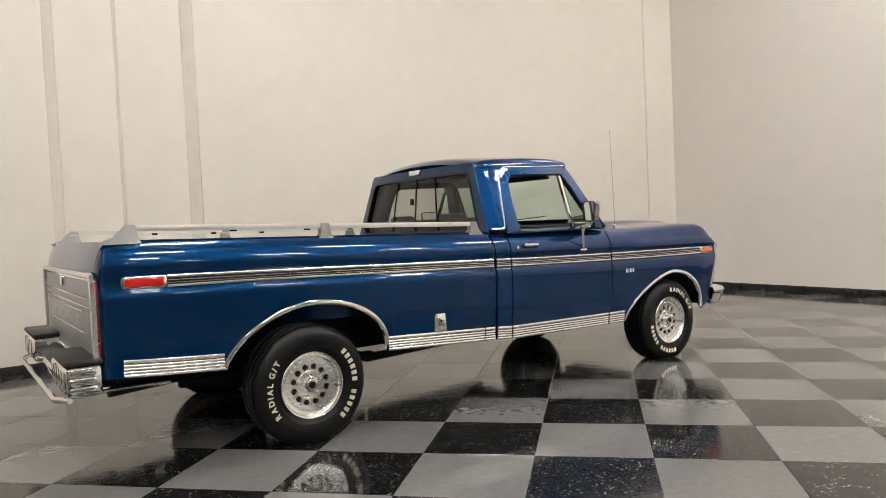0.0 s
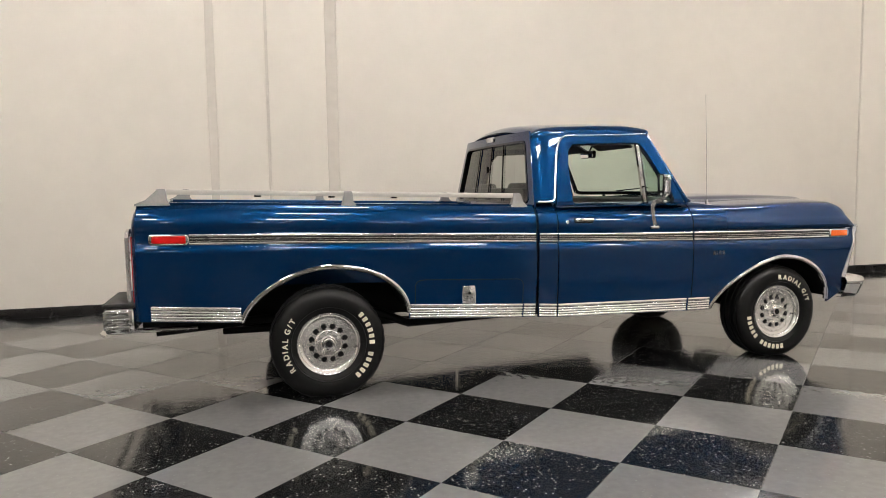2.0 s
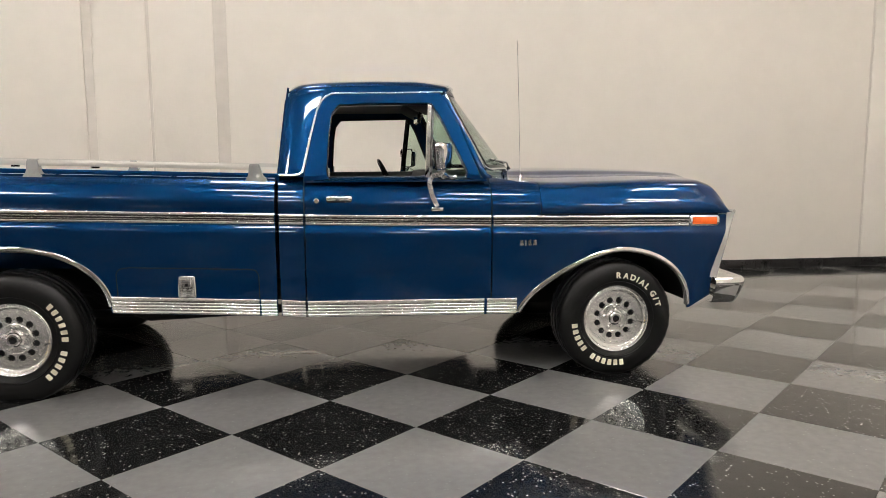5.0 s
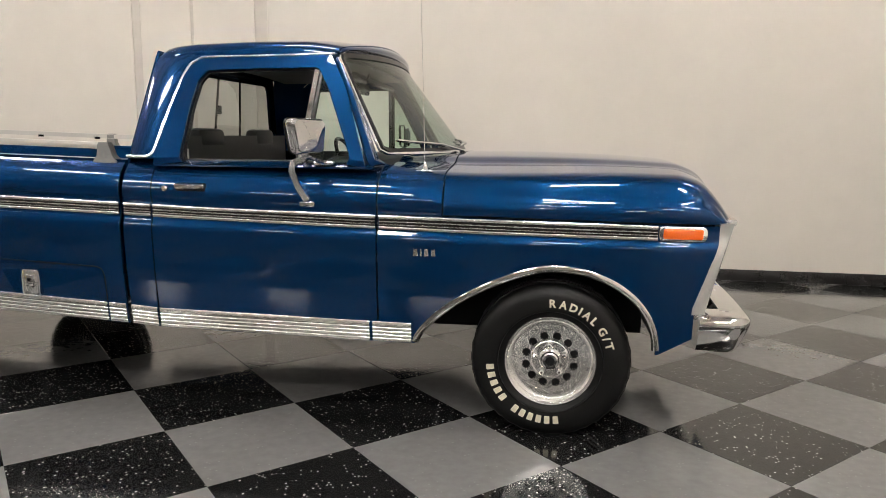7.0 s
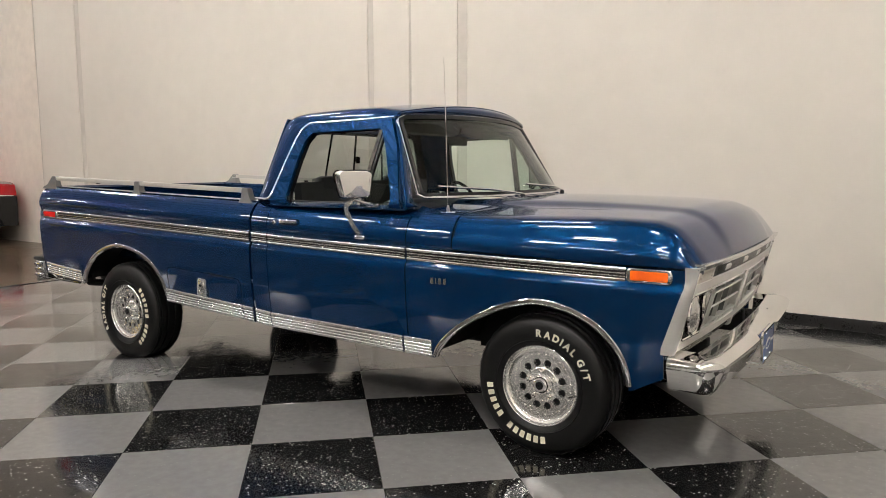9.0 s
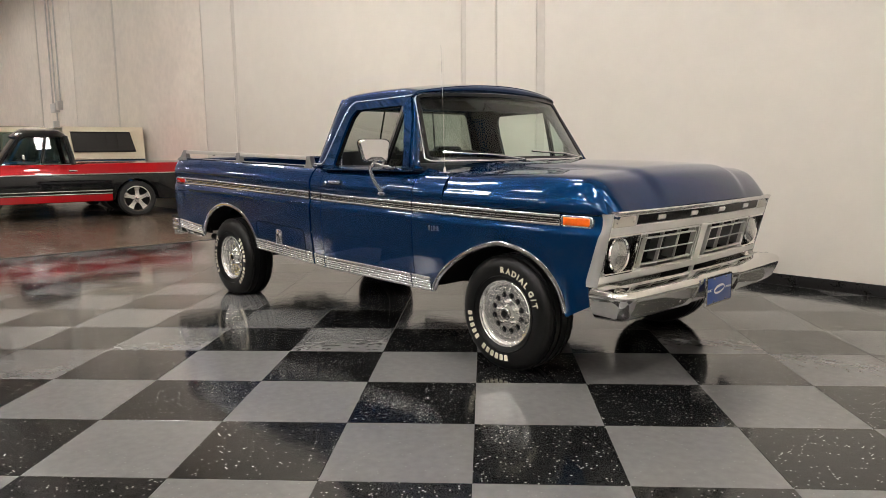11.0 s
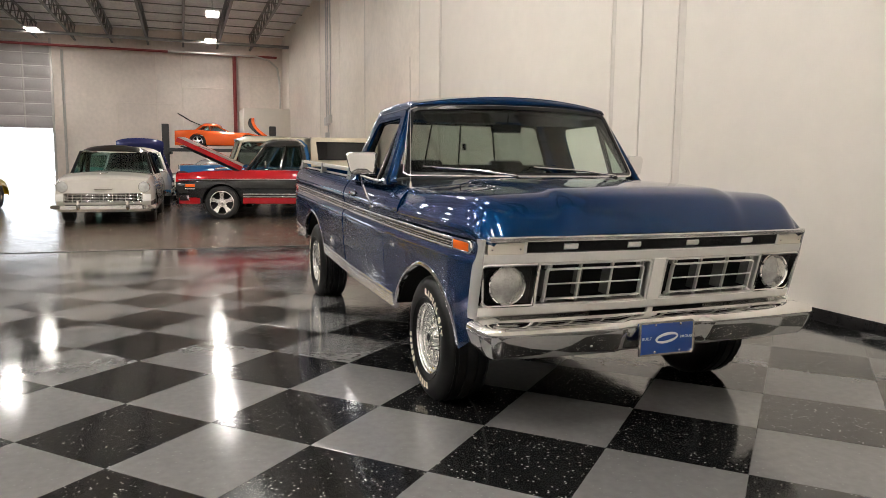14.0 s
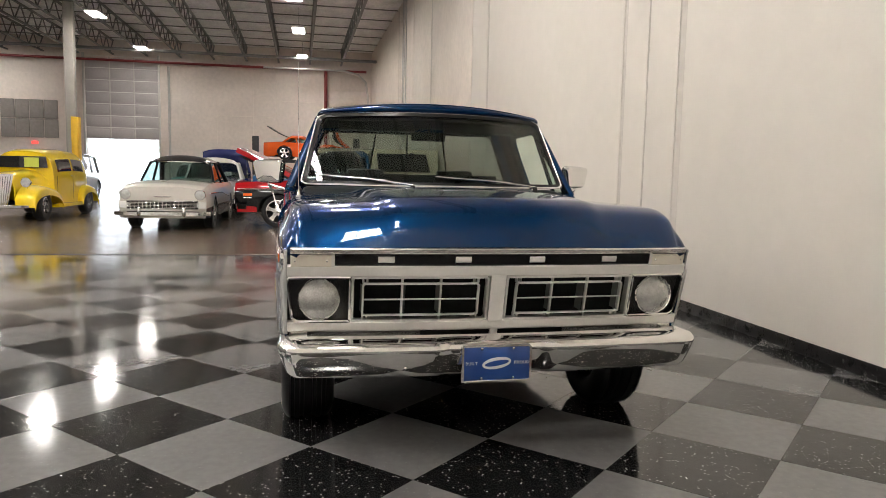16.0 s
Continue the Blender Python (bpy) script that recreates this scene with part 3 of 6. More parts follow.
def back_point(k, v, lift=0.0):
    """Back of the cab; k across, v from the belt up."""
    z = 1.16 + 0.53 * v
    half = cab_half(max(z, 1.19)) - 0.025
    return (1.405 + 0.055 * v - 0.03 * (1 - abs(k) ** 2.5) - lift, k * half, z)


KS, VS = lin(-1, 1, 41), lin(0, 1, 25)


def framed(fn, k0, k1, v0, v1, nk=40, nv=24):
    """A surface with a rounded rectangular hole: four strips."""
    verts, faces = [], []
    us, ws = [-1, k0, k1, 1], [0, v0, v1, 1]
    for i in range(3):
        for j in range(3):
            if i == j == 1:
                continue
            v, f = gridmesh(fn, lin(us[i], us[i + 1], 12), lin(ws[j], ws[j + 1], 10))
            n = len(verts)
            verts += v
            faces += [tuple(a + n for a in q) for q in f]
    bm = bmesh.new()
    vs = [bm.verts.new(v) for v in verts]
    for f in faces:
        bm.faces.new([vs[i] for i in f])
    bmesh.ops.remove_doubles(bm, verts=bm.verts, dist=1e-5)
    return bm


solid(part("cab_back", framed(back_point, -0.90, 0.90, 0.06, 0.87), PAINT_BLUE, truck, angle=60), 0.012)
part("cab_back_lower", gridmesh(lambda k, z: (1.405 - 0.03 * (1 - abs(k) ** 2.5), k * 0.93, z), lin(-1, 1, 20), lin(0.45, 1.165, 6)), PAINT_BLUE, truck)
part("rear_glass", gridmesh(lambda k, v: back_point(k * 0.91, 0.05 + 0.83 * v, -0.012), lin(-1, 1, 24), lin(0, 1, 8)), GLASS_DARK, truck, "dark tinted sliding rear window")
loop = [(-0.90, 0.10), (-0.90, 0.82), (-0.86, 0.87), (0.86, 0.87), (0.90, 0.82), (0.90, 0.10), (0.86, 0.06), (-0.86, 0.06)]
part("rear_seal", sweep([back_point(k, v, 0.004) for k, v in resample(loop + loop[:1], 80)[:-1]], [(-0.012, -0.008), (0.006, -0.008), (0.006, 0.008), (-0.012, 0.008)], (-1, 0, 0.3), True), BLACK_TRIM, truck)
for k in (-0.36, -0.02, 0.36):
    part("slider_frame", sweep([back_point(k, v, -0.004) for v in lin(0.06, 0.87, 8)], [(-0.004, -0.006), (0.004, -0.006), (0.004, 0.006), (-0.004, 0.006)], (-1, 0, 0.3)), BLACK_TRIM, truck)
box("slider_latch", (0.02, 0.035, 0.05), (1.40, 0.03, 1.44), BLACK_TRIM, truck, 0.005)
light = box("cargo_lamp", (0.035, 0.16, 0.045), (1.428, 0, 1.672), CHROME, truck, 0.012)
box("lens", (0.01, 0.13, 0.03), (1.408, 0, 1.672), CLEAR_LENS, light, 0.004)


# windshield: curved pane between the pillars
def shield(k, v, out=0.0):
    half = 0.872 + (0.757 - 0.872) * v
    s = 2.575 + (2.345 - 2.575) * v + (0.265 - 0.135 * v) * (1 - abs(k) ** 2.2)
    return (s + out * 0.9, k * half, 1.222 + (1.672 - 1.222) * v + 0.022 * v * (1 - k * k) + out * 0.4)


part("windshield", gridmesh(lambda k, v: shield(k, v), lin(-1, 1, 30), lin(0, 1, 10)), GLASS, truck, "green-tinted windshield")
loop = [(-1, 0.04), (-1, 0.96), (-0.96, 1), (0.96, 1), (1, 0.96), (1, 0.04), (0.96, 0), (-0.96, 0)]
part("windshield_trim", sweep([shield(k, v, 0.004) for k, v in resample(loop + loop[:1], 120)[:-1]], [(-0.008, -0.0055), (0.003, -0.0055), (0.005, 0), (0.003, 0.0055), (-0.008, 0.0055)], (1, 0, 0.4), True), BRIGHT, truck)
solid(part("roof_header", gridmesh(lambda k, t: tuple(Vector(roof_point(2.348, k)).lerp(Vector(shield(k, 1.022, 0.0)), t) + Vector((0.022 * math.sin(t * math.pi), 0, 0))), lin(-1, 1, 41), lin(0, 1, 7)), PAINT_BLUE, truck, angle=60), 0.006)
part("windshield_seal", sweep([shield(k * 0.975, 0.5 + (v - 0.5) * 0.955, 0.002) for k, v in resample(loop + loop[:1], 120)[:-1]], [(-0.01, -0.012), (0.006, -0.012), (0.006, 0.012), (-0.01, 0.012)], (1, 0, 0.4), True), BLACK_TRIM, truck)


# wheels
def wheel(x, y, r, w, sg, hz):
    """Tyre, rim and hub; hz is the hub height, and the tyre is flattened where it bears on the floor."""
    hub = empty("wheel", Matrix.Translation((x, y, hz)), "", "")
    hub.parent = truck
    k = r / 0.345
    half = [(0.192, 0.40), (0.205, 0.46), (0.235, 0.515), (0.275, 0.52), (0.308, 0.485), (0.330, 0.43), (0.3385, 0.39), (0.342, 0.34)]
    pr = [(a * k if a > 0.2 else a, h * w) for a, h in half]
    grooves = []
    for h in (0.30, 0.12, -0.12, -0.30):
        grooves += [(r * 1.0, (h + 0.045) * w), (r * 0.974, (h + 0.035) * w), (r * 0.974, (h - 0.035) * w), (r * 1.0, (h - 0.045) * w)]
    full = pr + grooves + [(a, -h) for a, h in reversed(pr)]
    v, f = lathe(full, 72)
    # tread cuts: alternate columns pulled in at the shoulders
    n = len(full)
    for i in range(72):
        for j, (a, h) in enumerate(full):
            if a > 0.955 * r and i % 2 and abs(h) > 0.18 * w:
                x0, y0, z0 = v[i * n + j]
                v[i * n + j] = (x0 * 0.989, y0, z0 * 0.989)
    for i, (x0, y0, z0) in enumerate(v):
        if z0 < -hz:
            v[i] = (x0, y0 * (1 + 0.25 * (-hz - z0) / r), -hz + 0.0005)
    part("tyre", (v, f), RUBBER_SHINE, hub, "black tyre with raised white letters", angle=30)
    o = sg * w
    dish = [(0.196, 0.47), (0.200, 0.455), (0.197, 0.44), (0.186, 0.425), (0.180, 0.40), (0.178, 0.36), (0.170, 0.345), (0.160, 0.338), (0.150, 0.335), (0.140, 0.328), (0.134, 0.325)]
    rim = part("rim", lathe([(a, h * o) for a, h in dish] + [(0.134, 0.30 * o)], 64), BRUSHED, hub, "polished aluminium slotted wheel", angle=25)
    part("barrel", lathe([(0.192, 0.40 * o), (0.175, 0.3 * o), (0.170, -0.3 * o), (0.192, -0.42 * o)], 40), BRUSHED, hub)
    # face with a ring of round holes
    verts, faces = [], []
    N = 12
    for i in range(N):
        a0, a1 = 2 * math.pi * i / N, 2 * math.pi * (i + 1) / N
        am, r0, r1 = (a0 + a1) / 2, 0.082, 0.135
        rc, hr = 0.108, 0.0160
        bd, hl = [], []
        for t in lin(0, 1, 5)[:-1]:
            bd.append((r1, a0 + (a1 - a0) * t))
        bd += [(r1 + (r0 - r1) * t, a1) for t in lin(0, 1, 5)[:-1]]
        bd += [(r0, a1 + (a0 - a1) * t) for t in lin(0, 1, 5)[:-1]]
        bd += [(r0 + (r1 - r0) * t, a0) for t in lin(0, 1, 5)[:-1]]
        base = len(verts)
        for rr, aa in bd:
            verts.append((rr * math.cos(aa), o * (0.325 - 0.012 * (0.135 - rr) / 0.05), rr * math.sin(aa)))
        cxx, cyy = rc * math.cos(am), rc * math.sin(am)
        for rr, aa in bd:
            px, py = rr * math.cos(aa) - cxx, rr * math.sin(aa) - cyy
            d = math.hypot(px, py)
            verts.append((cxx + px / d * hr * 1.15, o * 0.318, cyy + py / d * hr * 1.15))
        for rr, aa in bd:
            px, py = rr * math.cos(aa) - cxx, rr * math.sin(aa) - cyy
            d = math.hypot(px, py)
            verts.append((cxx + px / d * hr, o * 0.26, cyy + py / d * hr))
        for j in range(16):
            j2 = (j + 1) % 16
            faces += [(base + j, base + j2, base + 16 + j2, base + 16 + j), (base + 16 + j, base + 16 + j2, base + 32 + j2, base + 32 + j)]
    wf = bmesh.new()
    wv = [wf.verts.new(p) for p in verts]
    for q in faces:
        wf.faces.new([wv[j] for j in q])
    bmesh.ops.remove_doubles(wf, verts=wf.verts, dist=1e-5)
    part("wheel_face", wf, BRUSHED, hub, angle=25)
    part("brake_drum", lathe([(0.165, 0.2 * o), (0.165, 0.24 * o), (0.001, 0.24 * o)], 32), UNDER, hub)
    part("wheel_centre", lathe([(0.084, 0.310 * o), (0.080, 0.322 * o), (0.074, 0.318 * o), (0.050, 0.315 * o), (0.043, 0.36 * o), (0.040, 0.40 * o)], 40), BRUSHED, hub, angle=25)
    part("centre_cap", lathe([(0.038, 0.38 * o), (0.037, 0.43 * o), (0.030, 0.445 * o), (0.001, 0.447 * o)], 32), CHROME, hub, angle=25)
    part("cap_badge", lathe([(0.020, 0.446 * o), (0.020, 0.450 * o), (0.001, 0.450 * o)], 24), BLACK_TRIM, hub, angle=25)
    for i in range(24):
        a = 2 * math.pi * (i + 0.5) / 24
        v, f = lathe([(0.0045, 0.325 * o), (0.004, 0.35 * o), (0.0005, 0.352 * o)], 6)
        part("rivet", ([(p[0] + 0.149 * math.cos(a), p[1], p[2] + 0.149 * math.sin(a)) for p in v], f), BRUSHED, hub)
    for i in range(5):
        a = 2 * math.pi * (i + 0.3) / 5
        v, f = lathe([(0.011, 0.30 * o), (0.011, 0.40 * o), (0.006, 0.415 * o), (0.0005, 0.416 * o)], 6)
        part("lug_nut", ([(p[0] + 0.066 * math.cos(a), p[1], p[2] + 0.066 * math.sin(a)) for p in v], f), CHROME, hub)
    return hub


WHEELS = {}
for x, r, w, hz in ((0.0, 0.362, 0.255, 0.336), (3.345, 0.349, 0.255, 0.338)):
    for sg in (-1, 1):
        WHEELS[x > 1, sg] = wheel(x, sg * 0.845, r, w, sg, hz)


# ---- writing ----
def text_mesh(body, size, depth=0.002, spacing=1.0, bold=0.0):
    cu = bpy.data.curves.new("letters", "FONT")
    cu.body, cu.size, cu.extrude, cu.align_x, cu.align_y, cu.space_character = body, size, depth, "CENTER", "CENTER", spacing
    cu.resolution_u, cu.offset = 3, bold
    ob = new("letters", cu)
    bpy.context.view_layer.update()
    me = bpy.data.meshes.new_from_object(ob.evaluated_get(bpy.context.evaluated_depsgraph_get()))
    v, f = [tuple(p.co) for p in me.vertices], [tuple(p.vertices) for p in me.polygons]
    bpy.data.objects.remove(ob)
    bpy.data.curves.remove(cu)
    bpy.data.meshes.remove(me)
    return v, f


def letter_row(body, size, depth, gap, bold=0.0):
    """Each character of a word as a mesh of its own, set along x about the middle."""
    out, x = [], 0.0
    for ch in body:
        if ch == " ":
            x += size * 0.35
            continue
        v, f = text_mesh(ch, size, depth, 1.0, bold)
        lo, hi = min(p[0] for p in v), max(p[0] for p in v)
        out.append(([(p[0] - lo + x, p[1], p[2]) for p in v], f))
        x += hi - lo + gap
    half = (x - gap) / 2
    return [([(p[0] - half, p[1], p[2]) for p in v], f) for v, f in out]


def bars_mesh(widths, height, gap, depth=0.002):
    """Plain bars in place of a name."""
    bm = bmesh.new()
    x = -(sum(widths) + gap * (len(widths) - 1)) / 2
    for w in widths:
        box_bm(bm, (w, height, depth * 2), (x + w / 2, 0, 0), bevel=min(w, height) * 0.12)
        x += w + gap
    v, f = [tuple(p.co) for p in bm.verts], []
    bm.verts.index_update()
    f = [tuple(q.index for q in g.verts) for g in bm.faces]
    bm.free()
    return v, f


def on_sidewall(mesh, radius, turn, sg, out):
    """Bend flat lettering round the wheel; turn is clockwise from the top, seen from outside."""
    v, f = mesh
    res = []
    for x, y, z in v:
        r = radius + y
        a = radians(turn) + x / radius
        res.append((r * math.sin(a) * (-sg), sg * (out + z), r * math.cos(a)))
    return res, f


for (front, sg), hub in WHEELS.items():
    r = 0.349 if front else 0.362
    k = r / 0.345
    out = 0.519 * 0.255 + 0.002
    if sg < 0:
        turn = 36 if front else -88
        for glyph in letter_row("RADIAL G/T", 0.047, 0.0015, 0.011, 0.0016):
            part("letter", on_sidewall(glyph, 0.258 * k, turn, sg, out), WHITE_LETTER, hub, "raised white letter", smooth=False)
        for i in range(12):
            if i != 6:
                part("letter_bar", on_sidewall(bars_mesh([0.0235], 0.034, 0.0, 0.0015), 0.258 * k, turn + 137 + 8.2 * i, sg, out), WHITE_LETTER, hub, smooth=False)
    part("sidewall_ring", lathe([(0.222 * k, sg * (out - 0.006)), (0.2235 * k, sg * (out - 0.0005)), (0.225 * k, sg * (out - 0.006))], 64), RUBBER_SHINE, hub)
    tube("valve_stem", [(0.165 * (-sg), sg * 0.09, -0.03), (0.160 * (-sg), sg * 0.118, -0.03)], 0.004, BLACK_TRIM, hub, k=6, side=(0, 0, 1))


# ---- side mouldings ----
def along(s0, s1, zf, sg, out=0.0, n=None):
    n = n or max(2, int((s1 - s0) / 0.06))
    return [(s, sg * (width(s, zf(s)) + out), zf(s)) for s in lin(s0, s1, n)]


def side_trim(s0, s1, sg):
    def at(k):
        return lambda s: trim_low(s) + (trim_top(s) - trim_low(s)) * k
    t = part("side_trim", sweep(along(s0, s1, at(0.5), sg), [(-0.004, -0.028), (0.016, -0.028), (0.016, 0.028), (-0.004, 0.028)], (0, sg, 0)), BLACK_TRIM, truck, "black side trim edged in chrome")
    for k, h in ((0.90, 0.014), (0.58, 0.006), (0.36, 0.005), (0.12, 0.012)):
        pts = [(s, sg * (width(s, at(0.5)(s)) + 0.013), at(k)(s)) for s in lin(s0, s1, max(2, int((s1 - s0) / 0.1)))]
        curve_strip("bright_strip", pts, 0.009, h, BRIGHT, t, sg)
    for k in (-0.28,):
        pts = [(s, sg * (width(s, at(k)(s)) + 0.004), at(k)(s)) for s in lin(s0, s1, max(2, int((s1 - s0) / 0.1)))]
        curve_strip("lower_line", pts, 0.002, 0.005, CHROME, t, sg)


def rocker(s0, s1, sg, h=0.088):
    base = lambda s: sill(s) + 0.004
    t = part("rocker_moulding", gridmesh(lambda s, k: (s, sg * (width(s, base(s) + h * k) + 0.006 + 0.003 * math.sin(k * math.pi)), base(s) + h * k), lin(s0, s1, max(3, int((s1 - s0) / 0.08))), lin(0, 1, 6)), BLACK_TRIM, truck, "ribbed bright rocker moulding")
    for k, w in ((0.07, 0.015), (0.27, 0.0135), (0.46, 0.0135), (0.65, 0.0135), (0.90, 0.021)):
        zf = lambda s, k=k: base(s) + h * k
        curve_strip("bright_rib", [(s, sg * (width(s, zf(s)) + 0.006), zf(s)) for s in lin(s0, s1, max(2, int((s1 - s0) / 0.1)))], 0.008, w, BRIGHT, t, sg)


for sg in (-1, 1):
    for s0, s1 in ((-0.80, 1.384), (1.412, 1.538), (1.552, 2.578), (2.594, 3.765)):
        side_trim(s0, s1, sg)
    for s0, s1 in ((-1.03, -0.522), (0.522, 1.29), (1.30, 1.384), (1.412, 1.538), (1.552, 2.545), (2.56, 2.735)):
        rocker(s0, s1, sg)
    for a, fn in ((ARCH_REAR, arch_rear), (ARCH_FRONT, arch_front)):
        mid, rear, front = a[:3]
        ss = sorted({mid - (mid - rear) * 0.9995 * math.sin(math.pi / 2 * i / 30) for i in range(31)} | {mid + (front - mid) * 0.9995 * math.sin(math.pi / 2 * i / 30) for i in range(31)})
        pts = [(s, sg * (width(s, max(fn(s), sill(s))) + 0.004), max(fn(s), sill(s)) + 0.006) for s in ss]
        part("arch_moulding", sweep(pts, [(-0.02, -0.012), (0.004, -0.014), (0.009, -0.004), (0.007, 0.010), (-0.002, 0.016), (-0.02, 0.012)], (0, sg, 0)), CHROME, truck)
        # wheel well liner
        liner = [(s, max(fn(s) or 0, sill(s)) + 0.03) for s in ss]
        v = [(s, sg * y, z) for s, z in liner for y in (0.95, 0.50)]
        n = len(liner)
        part("wheel_well", (v + [(s, sg * 0.50, 0.36) for s, z in liner], [(2 * i, 2 * i + 1, 2 * i + 3, 2 * i + 2) for i in range(n - 1)] + [(2 * i + 1, 2 * n + i, 2 * n + i + 1, 2 * i + 3) for i in range(n - 1)]), UNDER, truck)
    # marker lamps
    for s0, s1, m, nm in ((-1.025, -0.80, RED_LENS, "rear_marker"), (3.768, 3.966, ORANGE_LENS, "front_marker")):
        sm, zm = (s0 + s1) / 2, (trim_top((s0 + s1) / 2) + trim_low((s0 + s1) / 2)) / 2
        y = width(sm, zm) + 0.006
        ang = math.atan2(width(s1, zm) - width(s0, zm), s1 - s0) * sg
        tilt = math.atan2(trim_top(s1) - trim_top(s0), s1 - s0)
        bz = lozenge(nm, s1 - s0, 0.066, 0.026, 0.024, (sm, sg * (y + 0.002), zm), ang, -tilt, sg, CHROME, truck, "chrome-framed marker lamp")
        lozenge("lens", s1 - s0 - 0.036, 0.043, 0.020, 0.008, (sm, sg * (y + 0.009), zm), ang, -tilt, sg, m, bz, "red lens" if m is RED_LENS else "amber lens")
    # door furniture
    zh = 1.066
    hd = box("door_handle", (0.145, 0.02, 0.042), (1.735, sg * (width(1.735, zh) + 0.004), zh), BLACK_TRIM, truck, 0.012)
    box("grip", (0.142, 0.022, 0.026), (1.735, sg * (width(1.735, zh) + 0.016), zh + 0.006), CHROME, hd, 0.009, label="chrome grip")
    part("door_lock", ([(p[0] + 1.612, p[1] + sg * (width(1.61, 1.06) + 0.004), p[2] + 1.06) for p in lathe([(0.014, 0), (0.014, sg * 0.006), (0.010, sg * 0.009), (0.0005, sg * 0.009)], 16)[0]], lathe([(0.014, 0), (0.014, sg * 0.006), (0.010, sg * 0.009), (0.0005, sg * 0.009)], 16)[1]), CHROME, truck)
    # badge as plain bars
    bv, bf = bars_mesh([0.022, 0.009, 0.022, 0.022], 0.048, 0.008, 0.003)
    part("fender_badge", ([(2.795 + x, sg * (width(2.8, 0.82) + 0.003 + z), 0.815 + y) for x, y, z in bv], bf), CHROME, truck, "small chrome badge", smooth=False)

# storage door in the bed side with its latch
seam = [(0.555, 0.56), (0.555, 0.69), (0.575, 0.712), (0.62, 0.718), (1.26, 0.692), (1.285, 0.680), (1.293, 0.655), (1.293, 0.53)]
part("storage_door_seam", sweep([(s, -(width(s, z) + 0.0065), z) for s, z in resample(seam, 60)], [(-0.006, -0.0028), (0.0012, -0.0028), (0.0012, 0.0028), (-0.006, 0.0028)], (0, -1, 0)), UNDER, truck)
lp = box("storage_latch", (0.092, 0.014, 0.13), (0.914, -(width(0.914, 0.605) + 0.008), 0.605), BRUSHED, truck, 0.012, label="satin aluminium paddle latch")
box("paddle", (0.05, 0.012, 0.062), (0.914, -(width(0.914, 0.61) + 0.017), 0.612), CHROME, lp, 0.008)
box("key_hole", (0.016, 0.004, 0.016), (0.914, -(width(0.914, 0.61) + 0.024), 0.618), UNDER, lp, 0.004)


# ---- front end ----
def face(y, z, out=0.0):
    """A point on the upright front of the truck."""
    return (4.068 - 0.25 * (0.965 - z) + nose(4.0, y) + out, y, z)


def face_bar(name, y0, y1, z0, z1, depth, material, parent, out=0.0, n=None, label=""):
    """A bar on the front face, following its curve."""
    n = n or max(2, int(abs(y1 - y0) / 0.06) + 2)
    e = min(0.006, (z1 - z0) / 4)
    v = []
    for y in lin(y0, y1, n):
        for z, o in ((z0, -depth), (z0, -e), (z0 + e, 0), (z1 - e, 0), (z1, -e), (z1, -depth)):
            v.append(face(y, z, out + o))
    f = [(i * 6 + j, i * 6 + (j + 1) % 6, i * 6 + 6 + (j + 1) % 6, i * 6 + 6 + j) for i in range(n - 1) for j in range(6)]
    f += [tuple(range(6)), tuple(range(6 * n - 6, 6 * n))]
    return part(name, (v, f), material, parent, label)


surround = face_bar("grille_surround", -0.95, 0.95, 0.585, 0.632, 0.05, WHITE_METAL, truck, 0.004, label="bright silver grille surround")
face_bar("upper_rail", -0.95, 0.95, 0.842, 0.893, 0.05, WHITE_METAL, surround, 0.004)
face_bar("centre_post", -0.035, 0.035, 0.62, 0.85, 0.05, WHITE_METAL, surround, 0.006)
face_bar("top_lip", -0.93, 0.93, 0.948, 0.974, 0.05, BRIGHT, surround, 0.018)
face_bar("backing", -0.93, 0.93, 0.56, 0.96, 0.02, UNDER, surround, -0.09)
hb = face_bar("name_band", -0.742, 0.742, 0.893, 0.95, 0.03, BLACK_TRIM, surround, 0.004, label="black header band with raised bright shapes")
for y in (-0.518, -0.173, 0.173, 0.530):
    face_bar("raised_shape", y - 0.036, y + 0.036, 0.908, 0.936, 0.012, WHITE_METAL, hb, 0.010, 2)
